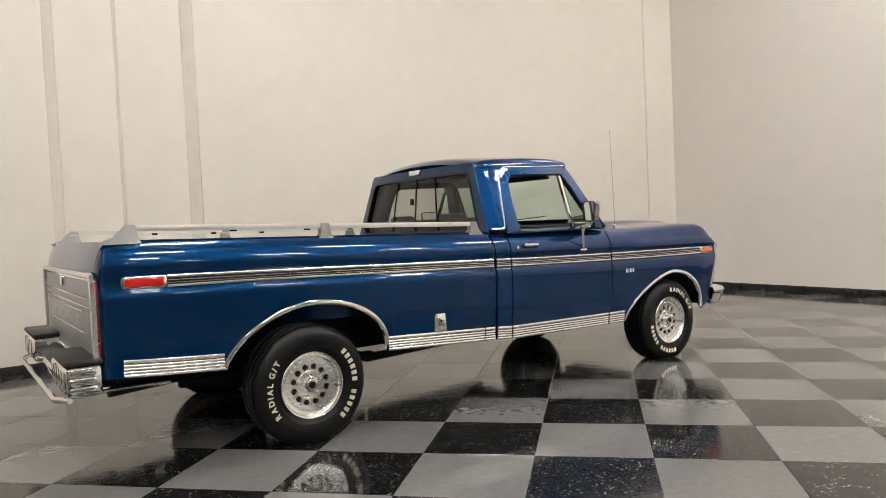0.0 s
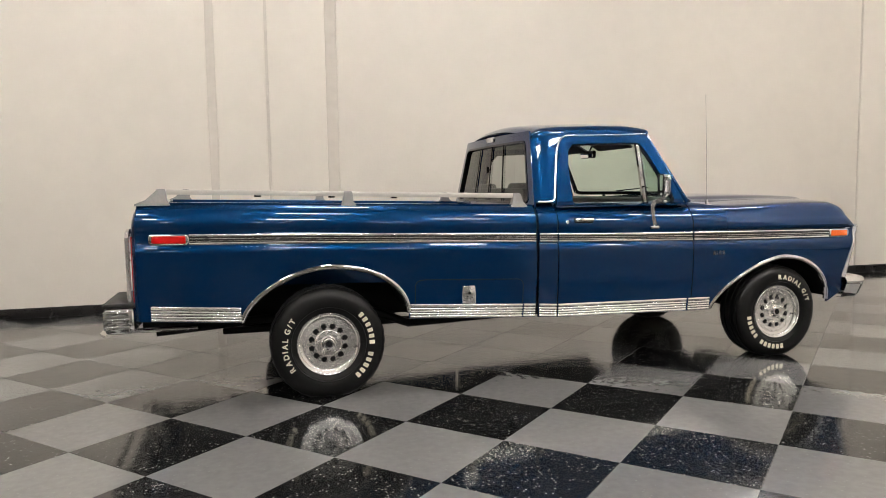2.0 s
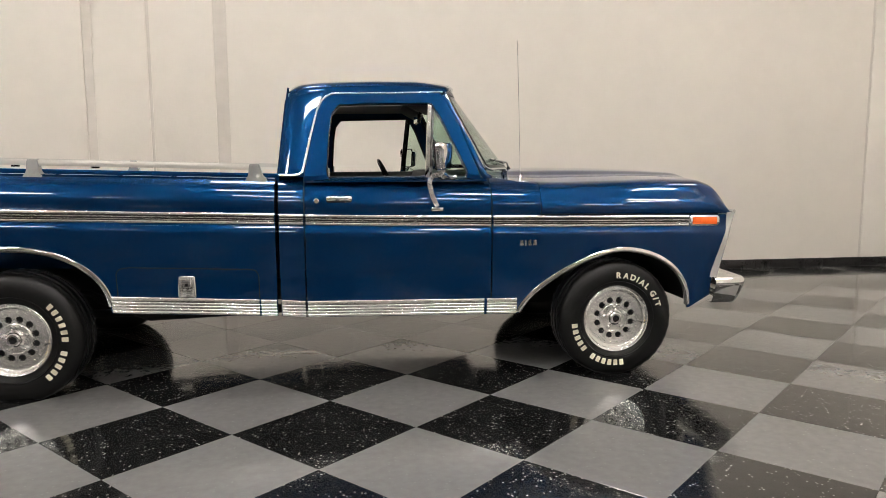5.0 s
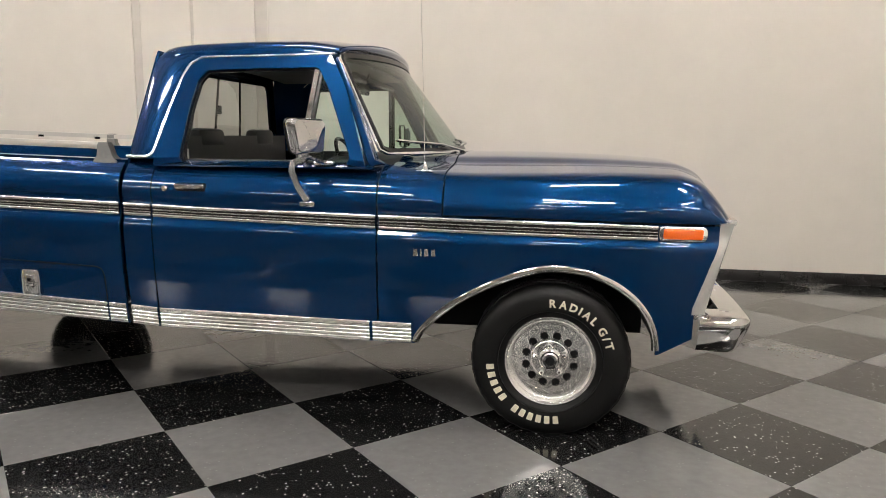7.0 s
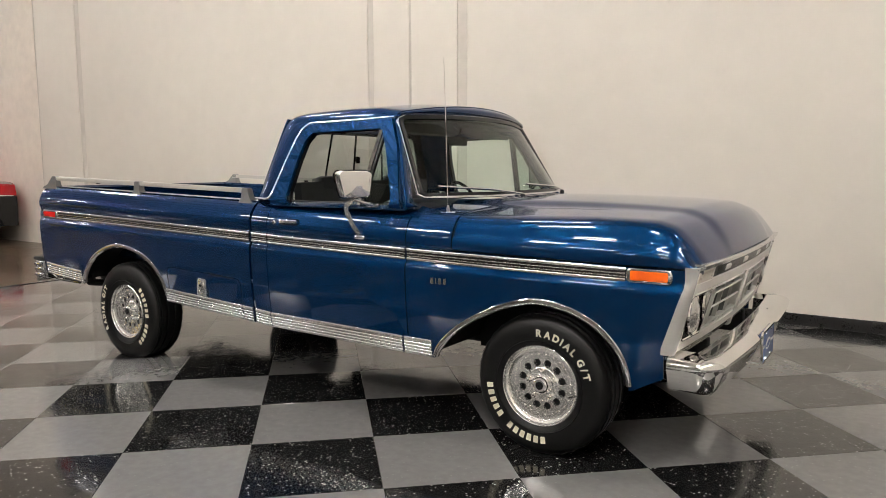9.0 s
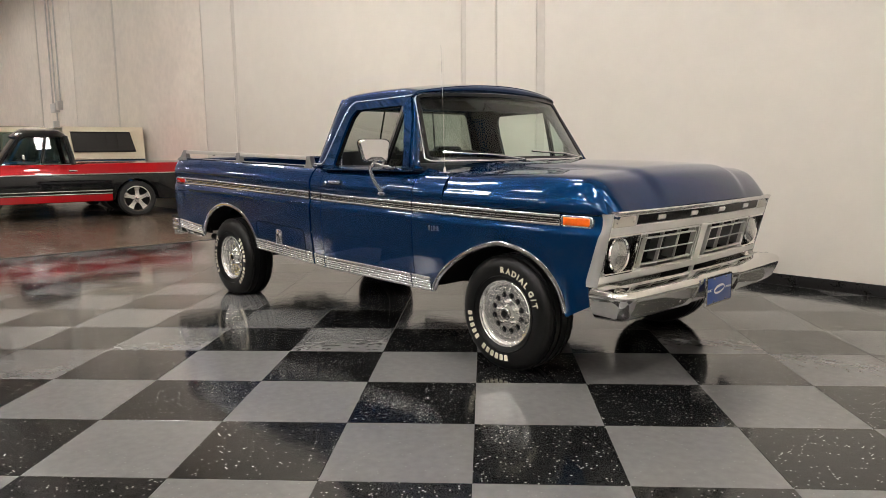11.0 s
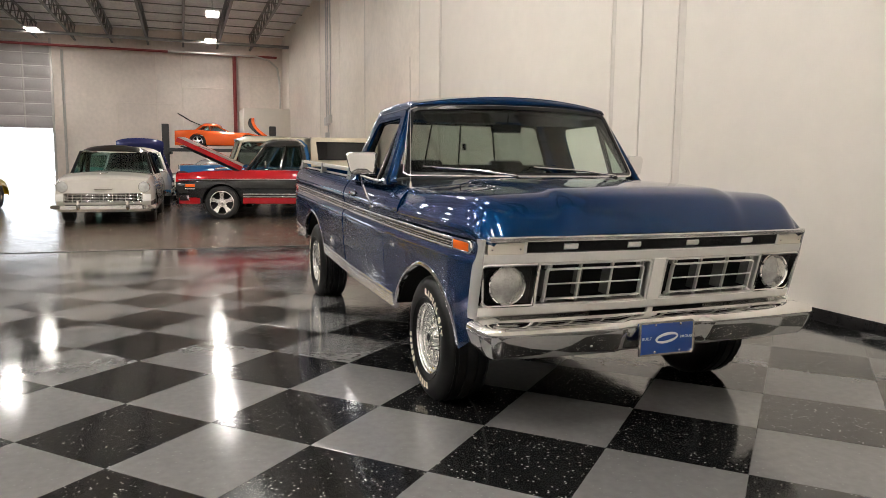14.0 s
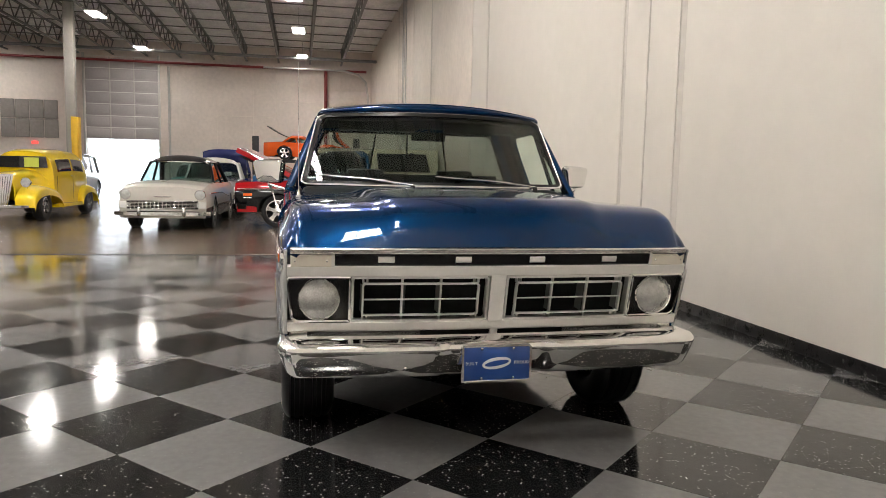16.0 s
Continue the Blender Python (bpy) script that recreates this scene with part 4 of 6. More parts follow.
for sg in (-1, 1):
    lens = face_bar("parking_lamp", *sorted((sg * 0.755, sg * 0.93)), 0.886, 0.943, 0.03, CLEAR_LENS, surround, 0.006, label="frosted clear parking lamp")
    for dy in (0.775, 0.912):
        x, y, z = face(sg * dy, 0.915, 0.008)
        part("screw", ([(x + p[0], y + p[1], z + p[2]) for p in lathe([(0.005, -0.004), (0.005, 0.002), (0.0003, 0.003)], 8, "x")[0]], lathe([(0.005, -0.004), (0.005, 0.002), (0.0003, 0.003)], 8, "x")[1]), CHROME, lens)
    face_bar("band_end", *sorted((sg * 0.742, sg * 0.756)), 0.888, 0.95, 0.04, WHITE_METAL, surround, 0.008)
    # fender cap: wraps from the face back to the fender edge
    capv = []
    zs = lin(0.575, 0.962, 14)
    for z in zs:
        x, y, _ = face(sg * 0.945, z, 0.004)
        xb = 4.025 - 0.33 * max(0, 0.88 - max(z, 0.60)) - 0.010
        for k in lin(0, 1, 6):
            capv.append((x + (xb - x) * k ** 1.6, sg * (0.945 + (width(3.98, max(z, 0.55)) + 0.004 - 0.945) * math.sin(k * math.pi / 2)), z))
    solid(part("fender_cap", (capv, [(i * 6 + j, i * 6 + j + 1, i * 6 + j + 7, i * 6 + j + 6) for i in range(13) for j in range(5)]), CAP_METAL, surround, "silver end cap"), 0.006)
    # headlamp bezel
    bz = face_bar("headlamp_bezel", *sorted((sg * 0.672, sg * 0.944)), 0.634, 0.84, 0.012, BLACK_TRIM, surround, -0.035, label="black headlamp bezel")
    rim = [(sg * 0.672, 0.634), (sg * 0.672, 0.838), (sg * 0.935, 0.838), (sg * 0.947, 0.825), (sg * 0.925, 0.65), (sg * 0.905, 0.634)]
    part("bezel_rim", sweep([face(y, z, 0.002) for y, z in resample(rim + rim[:1], 50)[:-1]], [(-0.035, -0.006), (0.002, -0.006), (0.004, 0), (0.002, 0.006), (-0.035, 0.006)], (1, 0, 0), True), CHROME, bz)
    cx, cy, cz = face(sg * 0.806, 0.737, -0.02)
    ring_ = lathe([(0.080, -0.02), (0.092, -0.01), (0.096, 0.01), (0.091, 0.018), (0.086, 0.012)], 40, "x")
    lamp = part("headlamp", ([(cx + p[0], cy + p[1], cz + p[2]) for p in ring_[0]], ring_[1]), CHROME, surround, "round sealed-beam headlamp")
    bowl = lathe([(0.087, 0.008), (0.07, -0.008), (0.04, -0.018), (0.0005, -0.022)], 32, "x")
    part("reflector", ([(cx + p[0], cy + p[1], cz + p[2]) for p in bowl[0]], bowl[1]), REFLECTOR, lamp, "silvered reflector")
    dome = lathe([(0.087, 0.010), (0.07, 0.022), (0.04, 0.030), (0.0005, 0.033)], 32, "x")
    part("lens", ([(cx + p[0], cy + p[1], cz + p[2]) for p in dome[0]], dome[1]), HEADLAMP_GLASS, lamp, "fluted clear lens")
    # grille insert
    y0, y1 = 0.045, 0.66
    a, b = sorted((sg * y0, sg * y1))
    ins = face_bar("grille_insert", a, b, 0.634, 0.640, 0.05, GRILLE_SILVER, surround, 0.0, label="silver egg-crate grille insert over black")
    outer = [(a, 0.634), (a, 0.838), (b, 0.838), (b, 0.634)]
    part("insert_rim", sweep([face(y, z, -0.002) for y, z in resample(outer + outer[:1], 80)[:-1]], [(-0.04, -0.005), (0.003, -0.005), (0.003, 0.005), (-0.04, 0.005)], (1, 0, 0), True), GRILLE_SILVER, ins)
    ia, ib, iz0, iz1 = a + 0.045, b - 0.045, 0.662, 0.81
    inner_ = [(ia, iz0), (ia, iz1), (ib, iz1), (ib, iz0)]
    part("inner_frame", sweep([face(y, z, 0.006) for y, z in resample(inner_ + inner_[:1], 80)[:-1]], [(-0.022, -0.0035), (0.003, -0.0035), (0.003, 0.0035), (-0.022, 0.0035)], (1, 0, 0), True), GRILLE_SILVER, ins)
    face_bar("cross_bar", ia, ib, 0.734, 0.740, 0.012, GRILLE_SILVER, ins, 0.008)
    for t in (1 / 3, 2 / 3):
        y = ia + (ib - ia) * t
        face_bar("upright_bar", y - 0.004, y + 0.004, 0.636, 0.836, 0.02, GRILLE_SILVER, ins, 0.0, 2)
    for t in (0.02, 0.98):
        y = ia + (ib - ia) * t
        for z0_, z1_ in ((0.638, 0.662), (0.81, 0.834)):
            face_bar("tab", y - 0.012, y - 0.006, z0_, z1_, 0.03, GRILLE_SILVER, ins, -0.002, 2)
            face_bar("tab", y + 0.006, y + 0.012, z0_, z1_, 0.03, GRILLE_SILVER, ins, -0.002, 2)
    for t in (0.34, 0.64, 1.0):
        d = ia + (ib - ia) * (t if sg > 0 else 1 - t)
        part("deep_fin", ([face(d, 0.664, -0.005), face(d, 0.808, -0.005), face(d - 0.006, 0.80, -0.075), face(d - 0.006, 0.672, -0.075)], [(0, 1, 2, 3)]), FIN_GREY, ins, smooth=False)
    # lower valance with dark slots
    face_bar("slot", *sorted((sg * 0.018, sg * 0.345)), 0.548, 0.586, 0.03, UNDER, surround, -0.012)
    face_bar("lower_valance", *sorted((sg * 0.345, sg * 0.93)), 0.545, 0.588, 0.05, BRUSHED, surround, -0.008)
face_bar("slot_post", -0.018, 0.018, 0.54, 0.60, 0.04, WHITE_METAL, surround, 0.002)
box("radiator", (0.05, 1.3, 0.35), (3.80, 0, 0.72), UNDER, truck)
for y in (0.28, 0.33, -0.4):
    tube("hose", [(3.88, y, 0.80), (3.90, y + 0.01, 0.74), (3.88, y + 0.005, 0.66)], 0.006, WHITE_PAINT, truck, k=6)


# front bumper: one pressed chrome shell wrapped round the corners
BUMPER = [(-0.135, 0.548), (-0.125, 0.578), (-0.06, 0.575), (-0.014, 0.563), (-0.002, 0.549), (0.0, 0.534), (-0.008, 0.508), (-0.024, 0.468), (-0.042, 0.430), (-0.060, 0.411), (-0.10, 0.406)]


def bumper_plan(u):
    """Plan point and outward direction; u from one wrapped end to the other."""
    a, sgn = abs(u), 1 if u >= 0 else -1
    y = min(a, 0.88)
    x = 4.215 - 0.046 * y ** 2
    if a <= 0.88:
        return x, sgn * y, 1.0, 0.0
    ang = min(1.0, (a - 0.88) / 0.16) * math.pi / 2
    back = max(0.0, a - 1.04)
    return x - 0.105 * (1 - math.cos(ang)) - back, sgn * (0.88 + 0.105 * math.sin(ang)), math.cos(ang), sgn * math.sin(ang)


def bumper_point(u, j):
    x, y, nx, ny = bumper_plan(u)
    d, z = BUMPER[j]
    rec = max(0.0, min(1.0, (0.27 - abs(y + 0.035)) / 0.07))
    rec = rec * rec * (3 - 2 * rec)
    if 2 < j < 10:
        d -= 0.020 * rec
    return (x + d * nx, y + d * ny, z)


UB = [-1.16, -1.10] + lin(-1.04, -0.88, 10) + lin(-0.86, -0.32, 10) + lin(-0.30, 0.24, 28) + lin(0.26, 0.86, 10) + lin(0.88, 1.04, 10) + [1.10, 1.16]
bumper = solid(part("front_bumper", gridmesh(bumper_point, UB, range(11)), CHROME, truck, "chrome front bumper", angle=50), 0.004)
for y in (-0.44, 0.38):
    for z, d in ((0.455, -0.030), (0.572, -0.07)):
        hv, hf = lathe([(0.009, -0.006), (0.009, 0.003), (0.005, 0.007), (0.0004, 0.008)], 12, "x")
        part("bumper_bolt", ([(p[0] + 4.205 + d, p[1] + y, p[2] + z) for p in hv], hf), CHROME, bumper)
plate = box("number_plate", (0.008, 0.31, 0.158), (4.203, -0.035, 0.472), PLATE_BLUE, truck, 0.003, label="blue show plate with white lettering")
pl = [(-0.19, 0.393), (-0.19, 0.551), (0.12, 0.551), (0.12, 0.393)]
part("plate_frame", sweep([(4.206, y, z) for y, z in resample(pl + pl[:1], 60)[:-1]], [(-0.006, -0.005), (0.004, -0.005), (0.004, 0.005), (-0.006, 0.005)], (1, 0, 0), True), CHROME, plate)
for word, y in (("BUILT", -0.150), ("PROUD", 0.080)):
    for tv, tf in letter_row(word, 0.0195, 0.0006, 0.003):
        part("letter", ([(4.2085 + z, y + x, 0.473 + yy) for x, yy, z in tv], tf), WHITE_PAINT, plate, smooth=False)
mk = lathe([(0.0005, 0.0), (1.0, 0.0), (1.0, 0.002), (0.0005, 0.002)], 32, "x")
part("plate_mark", ([(4.208 + p[0], -0.036 + p[1] * 0.066, 0.473 + p[2] * 0.026 + p[1] * 0.008) for p in mk[0]], mk[1]), WHITE_PAINT, plate, "plain white oval mark")
part("plate_mark_core", ([(4.2095 + p[0], -0.036 + p[1] * 0.055, 0.473 + p[2] * 0.012 + p[1] * 0.008) for p in mk[0]], mk[1]), PLATE_BLUE, plate)
for y, z in ((-0.105, 0.538), (0.04, 0.538), (-0.105, 0.406), (0.04, 0.406)):
    hv, hf = lathe([(0.007, -0.003), (0.006, 0.004), (0.0004, 0.005)], 10, "x")
    part("plate_screw", ([(p[0] + 4.208, p[1] + y, p[2] + z) for p in hv], hf), CHROME, plate)

# ---- tailgate and rear bumper ----
gate = part("tailgate", gridmesh(lambda y, z: (-1.123 + 0.05 * max(0, (z - 1.08) / 0.15) ** 2 + 0.012 * (y / 0.93) ** 6, y, z), lin(-0.90, 0.90, 24), lin(0.585, 1.235, 20)), PAINT_BLUE, truck, "blue tailgate with silver trim panels")
solid(gate, 0.03)


def gate_bar(name, y0, y1, z0, z1, out, material, parent, bevel=0.006, label=""):
    return span(name, (-1.140 - out, y0, z0), (-1.133, y1, z1), material, parent, bevel, label)


fr = [(-0.92, 0.615), (-0.93, 0.65), (-0.93, 1.04), (-0.90, 1.075), (0.90, 1.075), (0.93, 1.04), (0.93, 0.65), (0.92, 0.615), (0.88, 0.605), (-0.88, 0.605)]
part("gate_frame", sweep([(-1.144, y, z) for y, z in resample(fr + fr[:1], 120)[:-1]], [(-0.006, -0.015), (0.014, -0.012), (0.019, 0), (0.014, 0.012), (-0.006, 0.015)], (-1, 0, 0), True), BRIGHT, gate)
gate_bar("silver_panel", -0.86, 0.86, 0.62, 1.06, 0.002, GATE_SILVER, gate)
up_ = gate_bar("upper_panel", -0.85, 0.85, 0.955, 1.05, 0.006, GATE_SILVER, gate)
for z in (0.95, 1.052, 0.905):
    gate_bar("bright_line", -0.86, 0.86, z - 0.006, z + 0.006, 0.013, CHROME, gate, 0.004)
lb_ = gate_bar("name_panel", -0.62, 0.62, 0.765, 0.87, 0.008, GATE_SILVER, gate, label="silver panel with plain raised shapes")
for z in (0.76, 0.875):
    gate_bar("bright_line", -0.63, 0.63, z - 0.005, z + 0.005, 0.015, CHROME, gate, 0.004)
for y in (-0.45, -0.15, 0.15, 0.45):
    gate_bar("raised_shape", y - 0.035, y + 0.035, 0.795, 0.842, 0.012, GATE_SILVER, lb_, 0.004)
gl_ = gate_bar("gate_latch", -0.03, 0.03, 0.985, 1.05, 0.03, CHROME, gate, 0.012)
for sg in (-1, 1):
    part("bed_corner", gridmesh(lambda a, z: (-1.087 - 0.040 * math.sin(a) + 0.05 * max(0, (z - 1.08) / 0.15) ** 2 * math.sin(a), sg * (0.90 + (width(-1.088, z) - 0.90) * math.cos(a)), z), lin(0, 1.57, 10), lin(0.55, 1.20, 24)), PAINT_BLUE, truck)
    tl = span("tail_lamp", (-1.132, sg * 0.905 - 0.018, 0.64), (-1.108, sg * 0.905 + 0.018, 1.05), RED_LENS, truck, 0.008, "tall narrow red tail lamp")
    span("lamp_divider", (-1.136, sg * 0.905 - 0.018, 0.725), (-1.12, sg * 0.905 + 0.018, 0.735), CHROME, tl, 0.002)

rb = empty("rear_bumper", Matrix(), "", "")
rb.parent = truck
rb["label"] = "chrome step bumper with black rubber treads"
for sg in (-1, 1):
    span("bumper_block", (-1.294, min(sg * 0.42, sg * 0.95), 0.475), (-1.123, max(sg * 0.42, sg * 0.95), 0.635), CHROME, rb, 0.028)
    span("step_tread", (-1.298, min(sg * 0.41, sg * 0.955), 0.632), (-1.118, max(sg * 0.41, sg * 0.955), 0.662), RUBBER, rb, 0.012, "black ribbed step pad")
    for i in range(5):
        y = sg * (0.55 + 0.09 * i)
        span("fluting", (-1.301, y - 0.016, 0.50), (-1.290, y + 0.016, 0.61), CHROME, rb, 0.006)
    for z in (0.515, 0.56, 0.60):
        span("side_rib", (-1.276, sg * 0.953 - 0.006, z - 0.013), (-1.153, sg * 0.953 + 0.006, z + 0.013), CHROME, rb, 0.005)
    tube("stay", [(-1.261, sg * 0.80, 0.472), (-1.078, sg * 0.86, 0.478), (-0.78, sg * 0.86, 0.475)], 0.014, CHROME, rb, side=(0, 0, 1))
span("centre_step", (-1.276, -0.43, 0.475), (-1.123, 0.43, 0.565), CHROME, rb, 0.02)
span("centre_tread", (-1.279, -0.43, 0.562), (-1.118, 0.43, 0.585), RUBBER, rb, 0.008)
tube("lower_bar", [(-1.276, -0.93, 0.468), (-1.328, -0.80, 0.46), (-1.336, 0.80, 0.46), (-1.276, 0.93, 0.468)], 0.016, CHROME, rb, side=(0, 0, 1))

# ---- cargo bed and rails ----
span("bed_floor", (-1.05, -0.76, 0.70), (1.38, 0.76, 0.73), PAINT_BLUE, truck)
for i in range(9):
    span("bed_rib", (-1.04, -0.68 + i * 0.17 - 0.03, 0.73), (1.37, -0.68 + i * 0.17 + 0.03, 0.742), PAINT_BLUE, truck, 0.004)
part("bed_front_wall", gridmesh(lambda y, z: (1.378, y, z), lin(-0.90, 0.90, 6), lin(0.70, 1.165, 4)), PAINT_BLUE, truck)
for sg in (-1, 1):
    rail = part("bed_rail", sweep([(s, sg * 0.905, z) for s, z in ((-0.98, 1.306), (0.15, 1.274), (1.30, 1.242))], [(-0.016, -0.016), (0.014, -0.016), (0.018, 0.0), (0.014, 0.014), (-0.014, 0.014)], (0, sg, 0)), RAIL_ALU, truck, "bright aluminium bed rail on cast posts")
    for s, lean in ((-0.95, -0.10), (0.15, 0.0), (1.28, 0.02)):
        zb, zt_ = bed_top(s) - 0.004, 1.275 - 0.0285 * (s - 0.15) + 0.017
        pv = []
        for z, w0, w1, d in ((zb, -0.05 + min(0, lean), 0.05 + max(0, lean), 0.030), (zb + 0.012, -0.045 + min(0, lean), 0.045 + max(0, lean), 0.028), (zb + 0.035, -0.032 + min(0, lean) * 0.55, 0.032 + max(0, lean) * 0.55, 0.022), (zt_ - 0.01, -0.027, 0.027, 0.02), (zt_, -0.022, 0.022, 0.017)):
            pv += [(s + w0, sg * 0.91 - d, z), (s + w1, sg * 0.91 - d, z), (s + w1, sg * 0.91 + d, z), (s + w0, sg * 0.91 + d, z)]
        pf = [(i * 4 + j, i * 4 + (j + 1) % 4, i * 4 + 4 + (j + 1) % 4, i * 4 + 4 + j) for i in range(4) for j in range(4)] + [(16, 17, 18, 19)]
        part("rail_post", (pv, pf), CAST_ALU, rail)
    for s in (-0.4, 0.05, 0.45):
        span("rail_clip", (s - 0.02, sg * 0.885 - 0.004, 1.255 - 0.0285 * s), (s + 0.02, sg * 0.885 + 0.004, 1.27 - 0.0285 * s), BLACK_TRIM, rail)

# ---- mirrors, wipers, aerial ----
def mirror(sg):
    # head: rounded trapezoid shell facing forward and out, glass facing back
    outline = [(-0.09, -0.066), (-0.105, 0.05), (-0.09, 0.07), (0.09, 0.07), (0.108, 0.05), (0.078, -0.066), (0.06, -0.075), (-0.075, -0.075)]
    ol = resample(outline + outline[:1], 40)[:-1]
    n = len(ol)
    ca, sa = math.cos(radians(22)), math.sin(radians(22))

    def head_point(d, a, z):
        return (2.30 + d * ca - a * sa, sg * (1.075 + d * sa + a * ca), 1.300 + z)
    v = []
    for d, k in ((-0.022, 1.0), (0.0, 1.02), (0.018, 0.985), (0.028, 0.90), (0.033, 0.4)):
        v += [head_point(d, p[0] * k, p[1] * k) for p in ol]
    f = [(i * n + j, i * n + (j + 1) % n, i * n + n + (j + 1) % n, i * n + n + j) for i in range(4) for j in range(n)] + [tuple(range(4 * n, 5 * n))]
    head = part("door_mirror", (v, f), CHROME, truck, "chrome west-coast style door mirror")
    part("glass", ([head_point(-0.019, p[0] * 0.97, p[1] * 0.97) for p in ol], [tuple(range(n))]), MIRROR, head, smooth=False)
    part("rim", sweep([head_point(-0.022, p[0], p[1]) for p in ol], [(-0.004, -0.004), (0.004, -0.004), (0.004, 0.004), (-0.004, 0.004)], (1, 0, 0), True), BLACK_TRIM, head)
    arm = [(2.30, sg * 1.085, 1.235), (2.29, sg * 1.075, 1.205), (2.235, sg * 1.06, 1.185), (2.225, sg * 1.05, 1.150), (2.245, sg * 1.03, 1.08), (2.275, sg * 1.005, 1.02)]
    part("arm", sweep(resample(arm, 24), [(-0.004, -0.013), (0.004, -0.013), (0.004, 0.013), (-0.004, 0.013)], (0, sg, 0)), BRUSHED, head)
    box("arm_foot", (0.07, 0.02, 0.024), (2.275, sg * 1.0, 1.005), CHROME, head, 0.007)
    tube("upper_arm", [(2.30, sg * 1.08, 1.215), (2.33, sg * 1.02, 1.195), (2.35, sg * 0.965, 1.182)], 0.009, BRUSHED, head)
    box("upper_foot", (0.09, 0.03, 0.02), (2.345, sg * 0.965, 1.182), CHROME, head, 0.007)


mirror(-1)
mirror(1)
for y0, y1 in ((-0.20, -0.70), (0.62, 0.02)):
    t0, t1 = y0 / 0.87, y1 / 0.87
    a, m_, b = shield(t0, -0.01, 0.03), shield((t0 + t1) / 2, 0.055, 0.035), shield(t1, 0.10, 0.022)
    w = tube("wiper", [a, m_, b], 0.006, BRUSHED, truck, k=8, side=(1, 0, 0), label="bright metal wiper arm")
    part("blade", sweep([shield(t0 + (t1 - t0) * k, 0.035 + 0.075 * k, 0.012) for k in lin(0.3, 1.12, 12)], [(-0.008, -0.004), (0.008, -0.003), (0.008, 0.003), (-0.008, 0.004)], (1, 0, 0.4)), CHROME, w)
    part("pivot", ([(a[0] + p[0], a[1] + p[1], a[2] - 0.02 + p[2]) for p in lathe([(0.016, -0.02), (0.015, 0.012), (0.009, 0.02), (0.0005, 0.021)], 14, "z")[0]], lathe([(0.016, -0.02), (0.015, 0.012), (0.009, 0.02), (0.0005, 0.021)], 14, "z")[1]), BLACK_TRIM, w)
aer = box("aerial", (0.075, 0.04, 0.014), (2.775, -0.885, 1.150), CHROME, truck, 0.006, label="thin whip aerial on chrome base")
tube("mast", [(2.775, -0.885, 1.15), (2.765, -0.885, 1.55), (2.752, -0.885, 1.945)], 0.0015, BRUSHED, aer, k=6)
part("mast_foot", ([(2.775 + p[0], -0.885 + p[1], 1.155 + p[2]) for p in lathe([(0.014, 0), (0.010, 0.018), (0.004, 0.035), (0.0004, 0.036)], 14, "z")[0]], lathe([(0.014, 0), (0.010, 0.018), (0.004, 0.035), (0.0004, 0.036)], 14, "z")[1]), CHROME, aer)
for i in range(22):
    y = -0.62 + i * 0.058
    x, _, z = hood_point(2.80, y / 1.0 * 0.72)
    box("vent_slot", (0.03, 0.008, 0.004), (2.72, y, hood_point(2.72, abs(y) / 0.86 * 0.72)[2] + 0.0035), UNDER, cowl)

# ---- cab inside ----
seat = span("bench_seat", (1.50, -0.70, 0.62), (2.02, 0.70, 0.86), VINYL, truck, 0.05, "dark bench seat")
v, f = gridmesh(lambda y, k: (1.50 - 0.02 * k, y, 0.80 + 0.49 * k), lin(-0.70, 0.70, 4), lin(0, 1, 3))
solid(part("backrest", (v, f), VINYL, seat), 0.13)
for y in (-0.36, 0.36):
    span("head_rest", (1.47, y - 0.15, 1.22), (1.55, y + 0.15, 1.33), VINYL, seat, 0.03)
dash = span("dashboard", (2.30, -0.86, 0.90), (2.58, 0.86, 1.205), VINYL, truck, 0.04, "dark padded dashboard")
span("cluster", (2.285, 0.12, 1.0), (2.31, 0.62, 1.13), BLACK_TRIM, dash, 0.01)
for i in range(6):
    span("vent", (2.288, -0.75 + 0.12 * i, 1.05), (2.302, -0.67 + 0.12 * i, 1.10), BRUSHED, dash, 0.004)
wheel_pts = [(2.10 + 0.19 * math.cos(a) * -0.45, 0.38 + 0.19 * math.sin(a), 1.11 + 0.19 * math.cos(a) * 0.89) for a in lin(0, 2 * math.pi, 33)[:-1]]
sw = part("steering_wheel", sweep(wheel_pts, circle(0.012, 8), (0.89, 0, 0.45), True), BLACK_TRIM, truck)
for a in (1.2, 5.08, 3.14):
    tube("spoke", [(2.13, 0.38, 1.10), (2.10 - 0.0855 * math.cos(a), 0.38 + 0.19 * math.sin(a), 1.11 + 0.17 * math.cos(a))], 0.010, BRUSHED, sw, k=6)
tube("column", [(2.12, 0.38, 1.105), (2.40, 0.38, 0.96)], 0.035, BLACK_TRIM, sw)
solid(part("headliner", gridmesh(lambda s, k: (s, 0.70 * k, 1.638 + 0.012 * (s - 1.6) + 0.02 * (1 - k * k)), lin(1.56, 2.34, 6), lin(-1, 1, 9)), CLOTH, truck), 0.01)
rv = box("rear_view_mirror", (0.025, 0.24, 0.06), (2.27, 0.0, 1.555), BLACK_TRIM, truck, 0.012)
box("glass", (0.004, 0.225, 0.05), (2.256, 0.0, 1.555), MIRROR, rv, 0.002)
tube("stalk", [(2.275, 0, 1.57), (2.31, 0, 1.64)], 0.006, BLACK_TRIM, rv, k=6)
